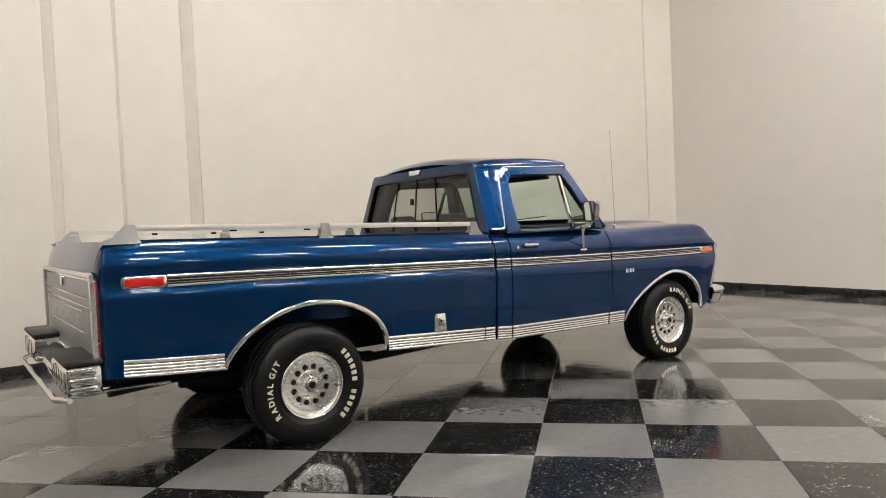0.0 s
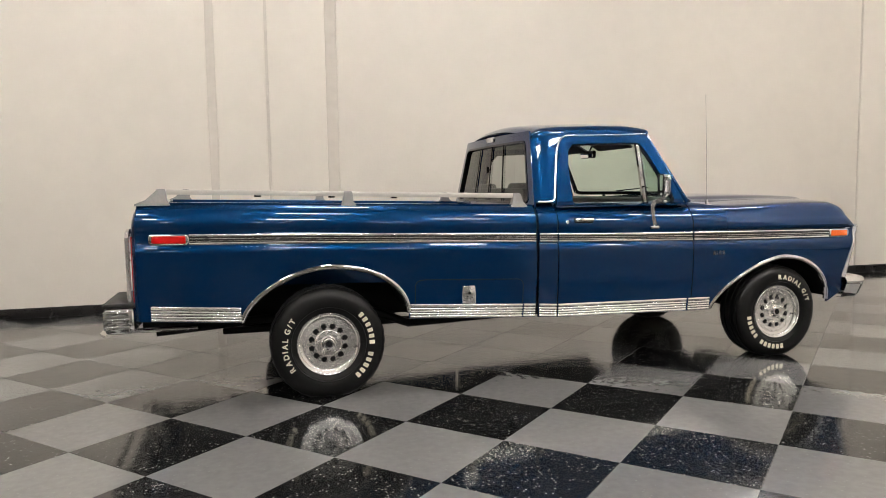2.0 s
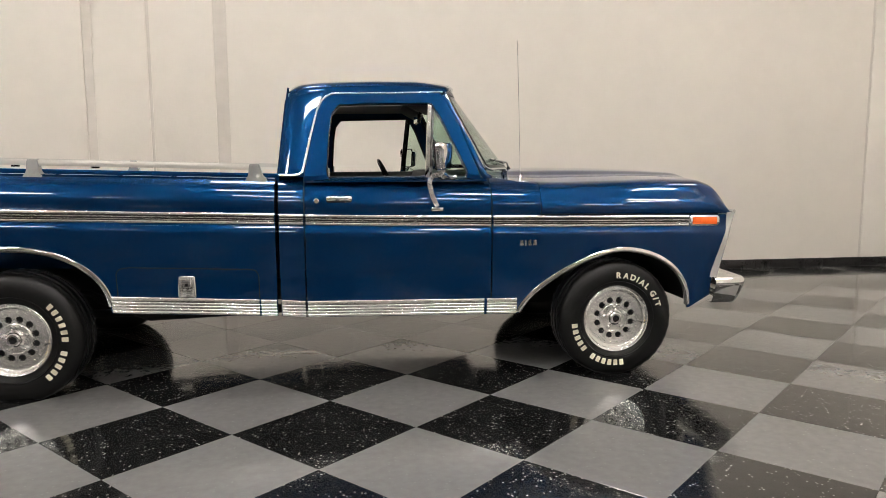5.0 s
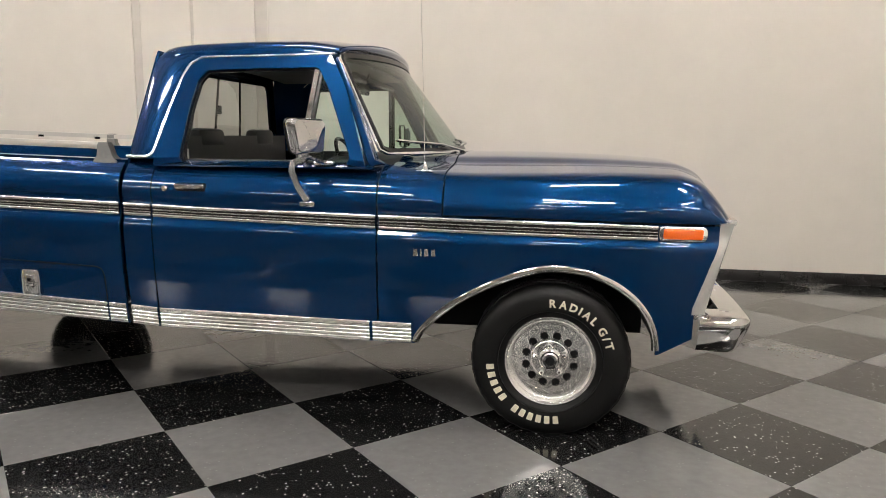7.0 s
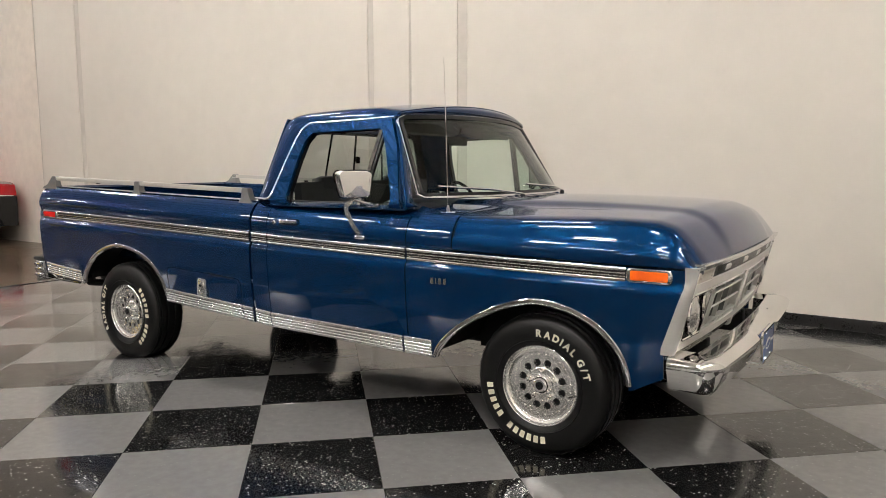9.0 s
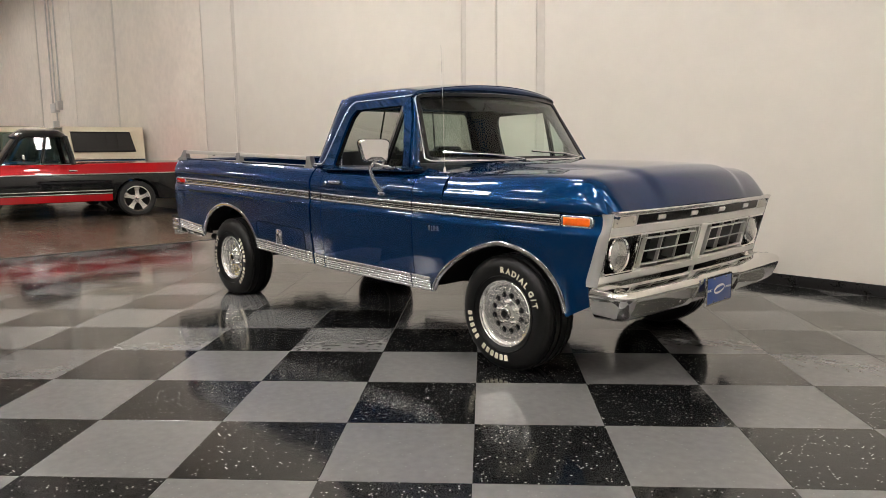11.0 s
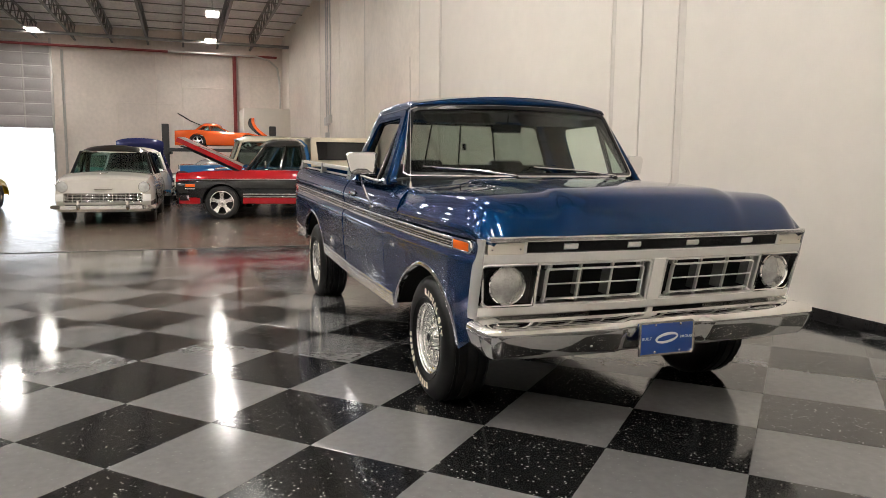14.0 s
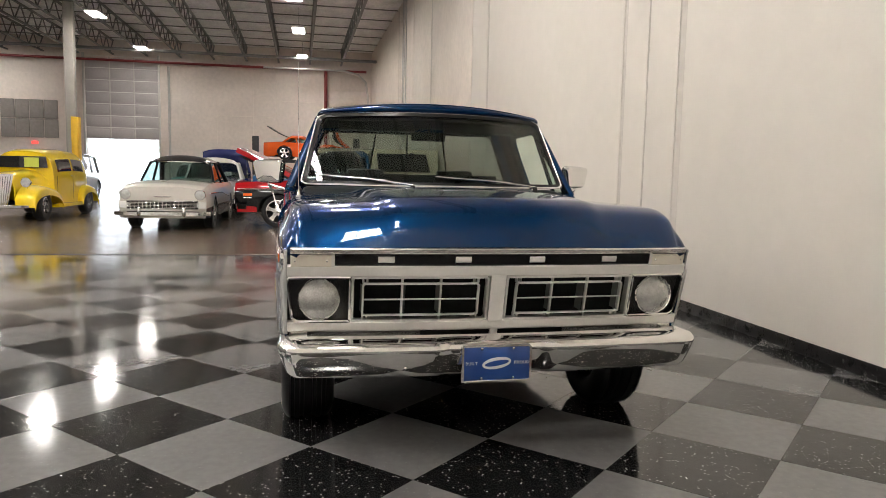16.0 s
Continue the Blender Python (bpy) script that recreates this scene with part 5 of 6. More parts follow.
for sg in (-1, 1):
    box("sun_visor", (0.16, 0.52, 0.018), (2.25, sg * 0.36, 1.62), CLOTH, truck, 0.008, Euler((0, 0.5, 0)).to_matrix())
    span("door_card", (1.57, min(sg * 0.86, sg * 0.88), 0.55), (2.55, max(sg * 0.86, sg * 0.88), 1.19), VINYL, truck, 0.01)
    tube("lock_button", [(1.68, sg * 0.90, 1.19), (1.68, sg * 0.90, 1.235)], 0.006, BRUSHED, truck, k=8)
span("cab_floor", (1.43, -0.88, 0.45), (2.75, 0.88, 0.50), UNDER, truck)
span("firewall", (2.62, -0.88, 0.45), (2.66, 0.88, 1.13), UNDER, truck)
span("engine_bay", (2.66, -0.56, 0.50), (3.78, 0.56, 0.90), UNDER, truck)

# ---- chassis ----
for sg in (-1, 1):
    span("chassis_rail", (-1.15, sg * 0.43 - 0.035, 0.42), (4.0, sg * 0.43 + 0.035, 0.55), UNDER, truck, 0.006)
    span("leaf_spring", (-0.65, sg * 0.52 - 0.03, 0.36), (0.65, sg * 0.52 + 0.03, 0.40), UNDER, truck, 0.008)
    span("bed_skirt", (-1.05, sg * 0.90 - 0.01, 0.52), (-0.5, sg * 0.90 + 0.01, 0.62), UNDER, truck)
tube("rear_axle", [(0, -0.75, 0.354), (0, 0.75, 0.354)], 0.045, UNDER, truck, side=(0, 0, 1))
part("differential", ([(p[0], p[1] * 1.0, p[2] + 0.354) for p in lathe([(0.001, -0.16), (0.11, -0.11), (0.15, 0), (0.11, 0.11), (0.001, 0.16)], 20)[0]], lathe([(0.001, -0.16), (0.11, -0.11), (0.15, 0), (0.11, 0.11), (0.001, 0.16)], 20)[1]), UNDER, truck)
tube("front_beam", [(3.345, -0.75, 0.34), (3.345, -0.3, 0.33), (3.345, 0.3, 0.33), (3.345, 0.75, 0.34)], 0.04, UNDER, truck, side=(0, 0, 1))
tube("exhaust", [(2.9, -0.30, 0.36), (1.6, -0.30, 0.34), (0.6, -0.55, 0.36), (0.25, -0.55, 0.50), (-0.4, -0.55, 0.45), (-1.05, -0.62, 0.42)], 0.03, UNDER, truck, side=(0, 0, 1))
span("gearbox", (1.7, -0.16, 0.33), (2.7, 0.16, 0.50), UNDER, truck, 0.03)
span("fuel_tank", (-1.0, -0.40, 0.44), (-0.45, 0.40, 0.60), UNDER, truck, 0.03)


# ---- the other vehicles in the hall ----
def car_wheel(parent, x, y, r, w, sg, rim_r, spokes=5, white=False):
    hub = empty("wheel", Matrix.Translation((x, y, r)), "", "")
    hub.parent = parent
    o = sg * w / 2
    part("tyre", lathe([(rim_r, 0.85 * o), (rim_r + 0.02, o), (r - 0.03, o), (r, 0.75 * o), (r, -0.75 * o), (r - 0.03, -o), (rim_r, -o)], 36), RUBBER, hub)
    part("rim", lathe([(rim_r, 0.9 * o), (rim_r * 0.93, 0.92 * o), (rim_r * 0.9, 0.5 * o), (rim_r * 0.88, -0.5 * o)], 36), CHROME, hub)
    part("brake", lathe([(rim_r * 0.88, 0.1 * o), (0.001, 0.1 * o)], 24), UNDER, hub)
    for i in range(spokes):
        a = 2 * math.pi * (i + 0.25) / spokes
        ca, sa = math.cos(a), math.sin(a)
        wd = rim_r * 0.17
        v = []
        for rr, k, d in ((0.12, 1.2, 0.75), (0.55, 0.8, 0.70), (0.93, 1.35, 0.82)):
            for q in (-1, 1):
                v.append((rim_r * rr * ca - q * wd * k * sa, d * o, rim_r * rr * sa + q * wd * k * ca))
        solid(part("spoke", (v, [(0, 1, 3, 2), (2, 3, 5, 4)]), BRUSHED, hub), 0.03)
    part("hub_cap", lathe([(rim_r * 0.24, 0.6 * o), (rim_r * 0.22, 0.86 * o), (0.001, 0.9 * o)], 20), CHROME, hub)
    return hub


def car(m, label, category, length, half, wheels, wheel_r, rim_r, belt_line, sill_z, glass, roof_z, paint, roof_paint, lower_paint=None, split=None, tuck=0.10, scale=1.0,
        crown=0.05, roof_half=None, glass_mat_=None, spokes=5, tail=None, nose_round=0.12, open_front=None):
    """A car pointing along +x with its middle at the origin. belt_line: (x, z) along the top of the body sides.
    glass: x of windscreen foot, windscreen head, back-light head and foot."""
    top = empty(category.replace(" ", "_"), m @ Matrix.Scale(scale, 4), label, category)
    L2 = length / 2
    belt_f = smooth_interp(belt_line, 0.05)
    arches = [(wx, wheel_r * 1.16) for wx in wheels]

    def low(x):
        for wx, r in arches:
            if abs(x - wx) < r:
                return max(sill_z, wheel_r + math.sqrt(r * r - (x - wx) ** 2) * 0.98)
        return sill_z

    def side_y(x, z, hi):
        e = max(0.0, (abs(x) - (L2 - 0.5)) / 0.5)
        k = (z - sill_z) / max(0.05, hi - sill_z)
        return half * (1 - nose_round * e ** 2.2) * (1 - tuck * max(0, k - 0.55) ** 2 / 0.2 - 0.06 * max(0, 0.3 - k))
    xs = sorted({round(v, 3) for v in lin(-L2, L2, 40)} | {round(wx + r * math.sin(a) * 0.999, 3) for wx, r in arches for a in lin(-1.57, 1.57, 19)})
    for sg in (-1, 1):
        if lower_paint is not None:
            for nm, mt, k0, k1 in (("upper_side", paint, split, 1.0), ("lower_side", lower_paint, 0.0, split)):
                def fn(x, k, k0=k0, k1=k1):
                    hi = belt_f(x)
                    zs = sill_z + (hi - sill_z) * split
                    lo_, hi_ = (max(zs, low(x)), max(hi, low(x) + 0.01)) if k0 > 0 else (low(x), max(zs, low(x)))
                    z = lo_ + (hi_ - lo_) * k
                    return (x, sg * side_y(x, z, hi), z)
                solid(part(nm, gridmesh(fn, xs, lin(0, 1, 10)), mt, top, angle=50), 0.01)
        else:
            def fn(x, k):
                hi = belt_f(x)
                z = low(x) + (hi - low(x)) * k
                return (x, sg * side_y(x, z, hi), z)
            solid(part("body_side", gridmesh(fn, xs, lin(0, 1, 14)), paint, top, angle=50), 0.01)
        for wx, r in arches:
            v, f = gridmesh(lambda a, y: (wx + r * math.sin(a), sg * y, wheel_r + r * math.cos(a)), lin(-1.6, 1.6, 14), (half * 0.5, half * 0.97))
            part("wheel_well", (v, f), UNDER, top)
            car_wheel(top, wx, sg * (half - 0.13), wheel_r, 0.21, sg, rim_r, spokes)
    f0, f1, r1, r0 = glass

    def deck_fn(x, k):
        hi = belt_f(x)
        y = side_y(x, hi, hi)
        return (x, y * k, hi + crown * (1 - k * k) ** 0.8 * (0.4 if r0 < x < f0 else 1.0))
    for nm, x0, x1 in (("hood_panel", f0, L2), ("rear_deck", -L2, r0)):
        if open_front and nm == "hood_panel":
            continue
        solid(part(nm, gridmesh(deck_fn, lin(x0, x1, 16), lin(-1, 1, 17)), paint, top, angle=50), 0.01)
    for nm, x in (("nose_panel", L2), ("tail_panel", -L2)):
        def cap(k, j):
            hi = belt_f(x)
            z = sill_z + (hi - sill_z) * j
            bulge = 0.06 * (1 - k * k) * (1 if x > 0 else -1)
            return (x + bulge, side_y(x, z, hi) * k, z + (crown * (1 - k * k) ** 0.8 if j > 0.99 else 0))
        part(nm, gridmesh(cap, lin(-1, 1, 13), lin(0, 1, 8)), paint, top, angle=50)
    span("floor_pan", (-L2 + 0.1, -half * 0.8, sill_z), (L2 - 0.1, half * 0.8, sill_z + 0.06), UNDER, top)
    # greenhouse
    rh = roof_half or half * 0.72
    zb = lambda x: belt_f(x)

    def base(x, sg):
        return (x, sg * side_y(x, zb(x), zb(x)) * 0.97, zb(x))
    g = glass_mat_ or CAR_GLASS
    corners = {}
    for sg in (-1, 1):
        pts = [base(f0 - 0.05, sg), (f1, sg * rh, roof_z - 0.05), (r1, sg * rh, roof_z - 0.05), base(r0 + 0.05, sg)]
        corners[sg] = pts
        part("side_window", (pts, [(0, 1, 2, 3)]), g, top, smooth=False)
        for a, b, r in ((0, 1, 0.032), (2, 3, 0.055)):
            tube("pillar", [pts[a], pts[b]], r, roof_paint, top, k=8, side=(0, sg, 0))
        mid = 0.5 if f1 - r1 > 0.9 else 0.35
        xb = f0 - 0.05 + (r0 - f0) * 0.52
        tube("door_post", [base(xb, sg), (f1 + (r1 - f1) * 0.55, sg * rh, roof_z - 0.05)], 0.03, roof_paint, top, k=8, side=(0, sg, 0))
        tube("belt_moulding", [base(f0, sg), base((f0 + r0) / 2, sg), base(r0, sg)], 0.012, CHROME, top, k=6)
    part("windscreen", gridmesh(lambda k, t: tuple(Vector(corners[-1][0]).lerp(corners[-1][1], t).lerp(Vector(corners[1][0]).lerp(corners[1][1], t), (k + 1) / 2) + Vector((0.12 * (1 - k * k), 0, 0))), lin(-1, 1, 13), lin(0, 1, 4)), g, top)
    ca, cb, cc, cd = Vector(corners[-1][0]), Vector(corners[-1][1]), Vector(corners[1][1]), Vector(corners[1][0])
    arc = lambda p, q: [p.lerp(q, u) + Vector((0.12 * (1 - (2 * u - 1) ** 2) + 0.012, 0, 0.006)) for u in lin(0, 1, 11)]
    tube("screen_frame", arc(ca, cd) + arc(cc, cb), 0.016, CHROME, top, k=6, side=(1, 0, 0.3), closed=True)
    part("back_window", gridmesh(lambda k, t: tuple(Vector(corners[-1][3]).lerp(corners[-1][2], t).lerp(Vector(corners[1][3]).lerp(corners[1][2], t), (k + 1) / 2) - Vector((0.06 * (1 - k * k), 0, 0))), lin(-1, 1, 13), lin(0, 1, 4)), g, top)

    def roof_fn(x, k):
        e = max(0.0, abs(x - (f1 + r1) / 2) / ((f1 - r1) / 2) - 0.75) / 0.25
        a = abs(k)
        drop = 0.06 * max(0, (a - 0.7) / 0.3) ** 2
        return (x + (0.11 if x > (f1 + r1) / 2 else -0.05) * (1 - k * k) * e, rh * 1.03 * k, roof_z - drop - 0.045 * e ** 2 + 0.105 * (1 - k * k) * (1 - 0.5 * e))
    solid(part("roof", gridmesh(roof_fn, lin(r1 - 0.03, f1 + 0.03, 18), lin(-1, 1, 21)), roof_paint, top, angle=50), 0.02)
    span("seats", (r1 + 0.1, -half * 0.75, sill_z + 0.1), (f1 - 0.2, half * 0.75, belt_f((f1 + r1) / 2) + 0.05), VINYL, top, 0.06)
    span("dash_panel", (f0 - 0.45, -half * 0.8, belt_f(f0) - 0.3), (f0 - 0.1, half * 0.8, belt_f(f0) - 0.02), VINYL, top, 0.04)
    return top


def round_lamp(parent, x, y, z, r, name="headlamp"):
    v, f = lathe([(r, -0.02), (r * 1.12, 0.0), (r * 1.05, 0.03), (r * 0.95, 0.02)], 24, "x")
    lamp = part(name, ([(p[0] + x, p[1] + y, p[2] + z) for p in v], f), CHROME, parent)
    v, f = lathe([(r * 0.97, 0.015), (r * 0.6, 0.035), (0.001, 0.045)], 24, "x")
    part("lens", ([(p[0] + x, p[1] + y, p[2] + z) for p in v], f), LAMP_DULL, lamp)


def bumper_bar(parent, x, half, z, h, d, wrap=0.35):
    sgx = 1 if x > 0 else -1
    pts = [(x - sgx * wrap, -half, z), (x - sgx * 0.08, -half * 0.97, z), (x, -half * 0.8, z), (x + sgx * 0.03, 0, z), (x, half * 0.8, z), (x - sgx * 0.08, half * 0.97, z), (x - sgx * wrap, half, z)]
    return part("bumper", sweep(resample(pts, 30), [(-d / 2, -h / 2), (d / 2, -h / 3), (d / 2, h / 3), (-d / 2, h / 2)], (sgx, 0, 0)), CHROME, parent)


def paint2(name, c, metal=0.1):
    return mat(name, c, 0.3, metal, 1.0, vary=0.03, scale=2, spec=0.1)


CAR_GLASS = glass_mat("car window glass", (0.50, 0.60, 0.58))
DARK_PANE = mat("dark car pane", (0.012, 0.013, 0.013), 0.05, coat=0.6)
IVORY = paint2("ivory paint", (0.64, 0.61, 0.555))
BLACK_CAR = paint2("black gloss paint", (0.006, 0.006, 0.007))
RED_CAR = paint2("red paint", (0.36, 0.005, 0.009))
CREAM = paint2("cream paint", (0.72, 0.66, 0.50))
SKY_BLUE = paint2("mid blue paint", (0.035, 0.14, 0.33))
NAVY = paint2("navy paint", (0.012, 0.018, 0.12))
YELLOW = paint2("yellow paint", (0.86, 0.60, 0.010))
ORANGE = paint2("orange paint", (0.85, 0.12, 0.015))
SILVER = paint2("silver paint", (0.50, 0.50, 0.50), 0.6)
TEAL = paint2("pale teal paint", (0.20, 0.55, 0.50))
PALE = paint2("white car paint", (0.74, 0.73, 0.71))

# ivory and black fifties saloon, nose towards the showroom
chev = car(pose(-12.23, -2.29, 0, 0, 0, 0), "ivory fifties saloon with black roof and chrome front", "saloon car", 4.95, 0.93, (-1.45, 1.45), 0.345, 0.19,
           [(-2.5, 0.96), (-1.6, 1.0), (-0.4, 0.98), (0.8, 1.0), (1.6, 0.99), (2.3, 0.92), (2.48, 0.86)], 0.27, (0.95, 0.45, -0.85, -1.45), 1.53, IVORY, BLACK_CAR, BLACK_CAR, 0.35, scale=0.985, crown=0.07, nose_round=0.06)
gx = 2.50
gr = span("grille", (gx, -0.72, 0.46), (gx + 0.05, 0.72, 0.64), UNDER, chev, 0.02, "wide chrome egg-crate grille")
for i in range(6):
    span("grille_bar", (gx + 0.04, -0.72, 0.470 + i * 0.030), (gx + 0.075, 0.72, 0.480 + i * 0.030), CHROME, gr, 0.003)
for i in range(19):
    span("grille_upright", (gx + 0.045, -0.72 + i * 0.08 - 0.004, 0.46), (gx + 0.065, -0.72 + i * 0.08 + 0.004, 0.64), CHROME, gr)
bumper_bar(chev, 2.62, 0.95, 0.37, 0.11, 0.10)
for y in (-0.45, 0.45):
    span("bumper_guard", (2.63, y - 0.035, 0.31), (2.73, y + 0.035, 0.51), CHROME, chev, 0.03)
for y in (-0.75, 0.75):
    round_lamp(chev, 2.50, y, 0.765, 0.105)
    span("side_lamp", (2.48, y - 0.15 * (1 if y > 0 else 0.9), 0.48), (2.55, y + 0.13, 0.62), WHITE_PAINT, chev, 0.02)
span("hood_badge", (2.54, -0.17, 0.715), (2.575, 0.17, 0.735), CHROME, chev, 0.01)
span("hood_mascot", (2.2, -0.06, 1.03), (2.42, 0.06, 1.06), CHROME, chev, 0.012)
for sg in (-1, 1):
    tube("side_spear", [(2.3, sg * 0.93, 0.80), (0.5, sg * 0.93, 0.78), (-0.8, sg * 0.93, 0.66), (-2.3, sg * 0.90, 0.62)], 0.014, CHROME, chev, k=6)
bumper_bar(chev, -2.55, 0.9, 0.45, 0.13, 0.08)


def old_pickup(m, label, paint, lower, scale, roof_p, hood_open=False):
    """Late-sixties pickup: cab, slab-sided bed, eggcrate nose."""
    t = car(m, label, "pickup truck", 4.9, 0.97, (-1.42, 1.50), 0.36, 0.255, [(-2.42, 1.06), (-0.35, 1.06), (0.6, 1.07), (1.0, 1.06), (2.0, 1.02), (2.42, 0.98)], 0.33, (1.0, 0.54, -0.20, -0.36), 1.66,
            paint, roof_p, lower, 0.74, scale=scale, crown=0.05, nose_round=0.05, roof_half=0.72, open_front=hood_open)
    return t


red = old_pickup(pose(-11.65, 1.61, 0, 0, 0, -98), "red and black lowered pickup with its hood raised", RED_CAR, BLACK_CAR, 1.02, BLACK_CAR, True)
for sg in (-1, 1):
    tube("upper_trim", [(2.38, sg * 0.975, 0.85), (0.7, sg * 0.985, 0.87), (-2.38, sg * 0.975, 0.87)], 0.016, BRIGHT, red, k=6)
    part("red_rocker", gridmesh(lambda x, z: (x, sg * 0.985, z), lin(-0.95, 1.05, 4), (0.34, 0.47)), RED_CAR, red)
    part("red_rocker", gridmesh(lambda x, z: (x, sg * 0.968, z), lin(1.95, 2.38, 4), (0.34, 0.47)), RED_CAR, red)
    for z in (0.485, 0.545):
        tube("lower_trim", [(1.05, sg * 0.985, z), (-0.95, sg * 0.985, z)], 0.012, BRIGHT, red, k=6)
    span("marker_lamp", (2.05, sg * 0.97 - 0.012, 0.70), (2.25, sg * 0.97 + 0.012, 0.76), ORANGE_LENS, red, 0.006)
    span("model_badge", (2.05, sg * 0.97 - 0.010, 0.64), (2.25, sg * 0.97 + 0.010, 0.67), CHROME, red, 0.004)
    span("door_handle", (-0.35, sg * 0.985 - 0.02, 0.93), (-0.2, sg * 0.985 + 0.02, 0.96), CHROME, red, 0.006)
    box("door_mirror", (0.05, 0.12, 0.14), (0.55, sg * 1.08, 1.20), CHROME, red, 0.02)
bumper_bar(red, 2.52, 0.95, 0.46, 0.16, 0.08)
span("grille", (2.44, -0.85, 0.62), (2.50, 0.85, 0.90), BRUSHED, red, 0.02)
hoodp = part("raised_hood", gridmesh(lambda s, k: (1.08 + s * 1.48 * math.cos(0.43), 0.85 * k * (1 - 0.04 * s), 1.10 + s * 1.48 * math.sin(0.43) + 0.04 * (1 - k * k) * (1 - 0.3 * s)), lin(0, 1, 10), lin(-1, 1, 13)), RED_CAR, red, "red hood propped wide open")
solid(hoodp, 0.10)
part("hood_liner", gridmesh(lambda s, k: (1.12 + s * 1.40 * math.cos(0.43), 0.78 * k, 1.0 + s * 1.40 * math.sin(0.43)), lin(0, 1, 4), lin(-1, 1, 5)), UNDER, red)
span("engine", (1.15, -0.5, 0.45), (2.2, 0.5, 0.98), UNDER, red, 0.06)
span("bed_cover", (-2.36, -0.88, 1.055), (-0.58, 0.88, 1.075), RED_CAR, red, 0.008)

blue_truck = old_pickup(pose(-14.1, 2.01, 0, 0, 0, -92) @ Matrix.Diagonal((0.86, 0.97, 1.07, 1.0)), "mid blue pickup with cream cab and camper shell", SKY_BLUE, SKY_BLUE, 1.0, SKY_BLUE)
shell = empty("camper_shell", Matrix(), "", "")
shell.parent = blue_truck
shell["label"] = "cream fibreglass camper shell with dark side window"
v, f = gridmesh(lambda x, a: (x, 0.93 * max(-1, min(1, 1.35 * math.sin(a))) * (1 - 0.10 * max(0, math.cos(a))), 1.09 + 0.70 * min(1.0, 1.5 * max(0, math.cos(a)))), lin(-2.40, -0.34, 6), lin(-1.57, 1.57, 31))
solid(part("shell_body", (v, f), CREAM, shell), 0.02)
part("shell_back", ([(-2.40, 0.92, 1.09), (-2.40, -0.92, 1.09), (-2.40, -0.82, 1.76), (-2.40, 0.82, 1.76)], [(0, 1, 2, 3)]), CREAM, shell, smooth=False)
for sg in (-1, 1):
    part("shell_window", ([(-2.15, sg * 0.945, 1.26), (-0.56, sg * 0.945, 1.26), (-0.50, sg * 0.905, 1.68), (-2.02, sg * 0.905, 1.68)], [(0, 1, 2, 3)]), BLACK_CAR, shell, smooth=False)
    tube("window_seal", [(-2.15, sg * 0.95, 1.26), (-0.56, sg * 0.95, 1.26), (-0.50, sg * 0.91, 1.68), (-2.02, sg * 0.91, 1.68)], 0.014, BLACK_TRIM, shell, k=6, closed=True)
    span("white_stripe", (-2.38, sg * 0.97 - 0.008, 0.98), (0.8, sg * 0.97 + 0.008, 1.05), PALE, blue_truck)
    span("turn_lamp", (2.30, sg * 0.9 - 0.07, 0.80), (2.46, sg * 0.9 + 0.07, 0.88), ORANGE_LENS, blue_truck, 0.01)
    round_lamp(blue_truck, 2.43, sg * 0.70, 0.80, 0.09)
bumper_bar(blue_truck, 2.52, 0.95, 0.46, 0.15, 0.08)

# cream-roofed blue off-roader further back
off = car(pose(-17.0, 1.13, 0, 0, 0, -88), "blue off-road wagon with cream hard top", "off-roader", 4.2, 0.88, (-1.15, 1.2), 0.38, 0.21, [(-2.1, 1.12), (0.6, 1.12), (2.05, 1.08)], 0.45, (0.75, 0.45, -1.7, -2.0), 1.86, SKY_BLUE, CREAM, scale=1.04, nose_round=0.04, roof_half=0.74)
bumper_bar(off, 2.15, 0.85, 0.55, 0.14, 0.08)
for y in (-0.6, 0.6):
    round_lamp(off, 2.1, y, 0.92, 0.09)
span("grille", (2.11, -0.42, 0.82), (2.17, 0.42, 1.0), PALE, off, 0.02)

# navy car with its hood up, behind the saloon
navy = car(pose(-22.6, -2.57, 0, 0, 0, 5), "navy blue forties car with its hood raised", "coupe car", 4.7, 0.90, (-1.35, 1.4), 0.36, 0.2, [(-2.3, 0.95), (-0.5, 1.05), (0.8, 1.08), (2.3, 0.92)], 0.3, (0.75, 0.35, -0.7, -1.3), 1.6, NAVY, NAVY, scale=1.1, open_front=True)
solid(part("raised_hood", gridmesh(lambda s, k: (0.95 + 0.55 * s + 0.25 * math.sin(s * 3.0), 0.68 * k, 1.12 + 0.72 * s - 0.10 * abs(k) ** 3), lin(0, 1, 10), lin(-1, 1, 13)), NAVY, navy, "navy hood raised high"), 0.03)
span("engine", (1.1, -0.4, 0.5), (2.0, 0.4, 0.95), CHROME, navy, 0.06)
span("air_filter", (1.2, -0.22, 0.98), (1.7, 0.22, 1.12), PALE, navy, 0.05)
bumper_bar(navy, 2.45, 0.88, 0.45, 0.14, 0.08)

silver = car(pose(-17.9, -2.34, 0, 0, 0, 4), "pale grey fifties saloon parked behind the ivory car", "saloon car", 4.9, 0.9, (-1.45, 1.45), 0.34, 0.19, [(-2.45, 0.95), (0.8, 0.98), (2.45, 0.9)], 0.3, (0.9, 0.45, -0.9, -1.4), 1.5, SILVER, PALE, scale=1.04)
bumper_bar(silver, 2.55, 0.9, 0.43, 0.13, 0.1)
for y in (-0.7, 0.7):
    round_lamp(silver, 2.42, y, 0.82, 0.09)

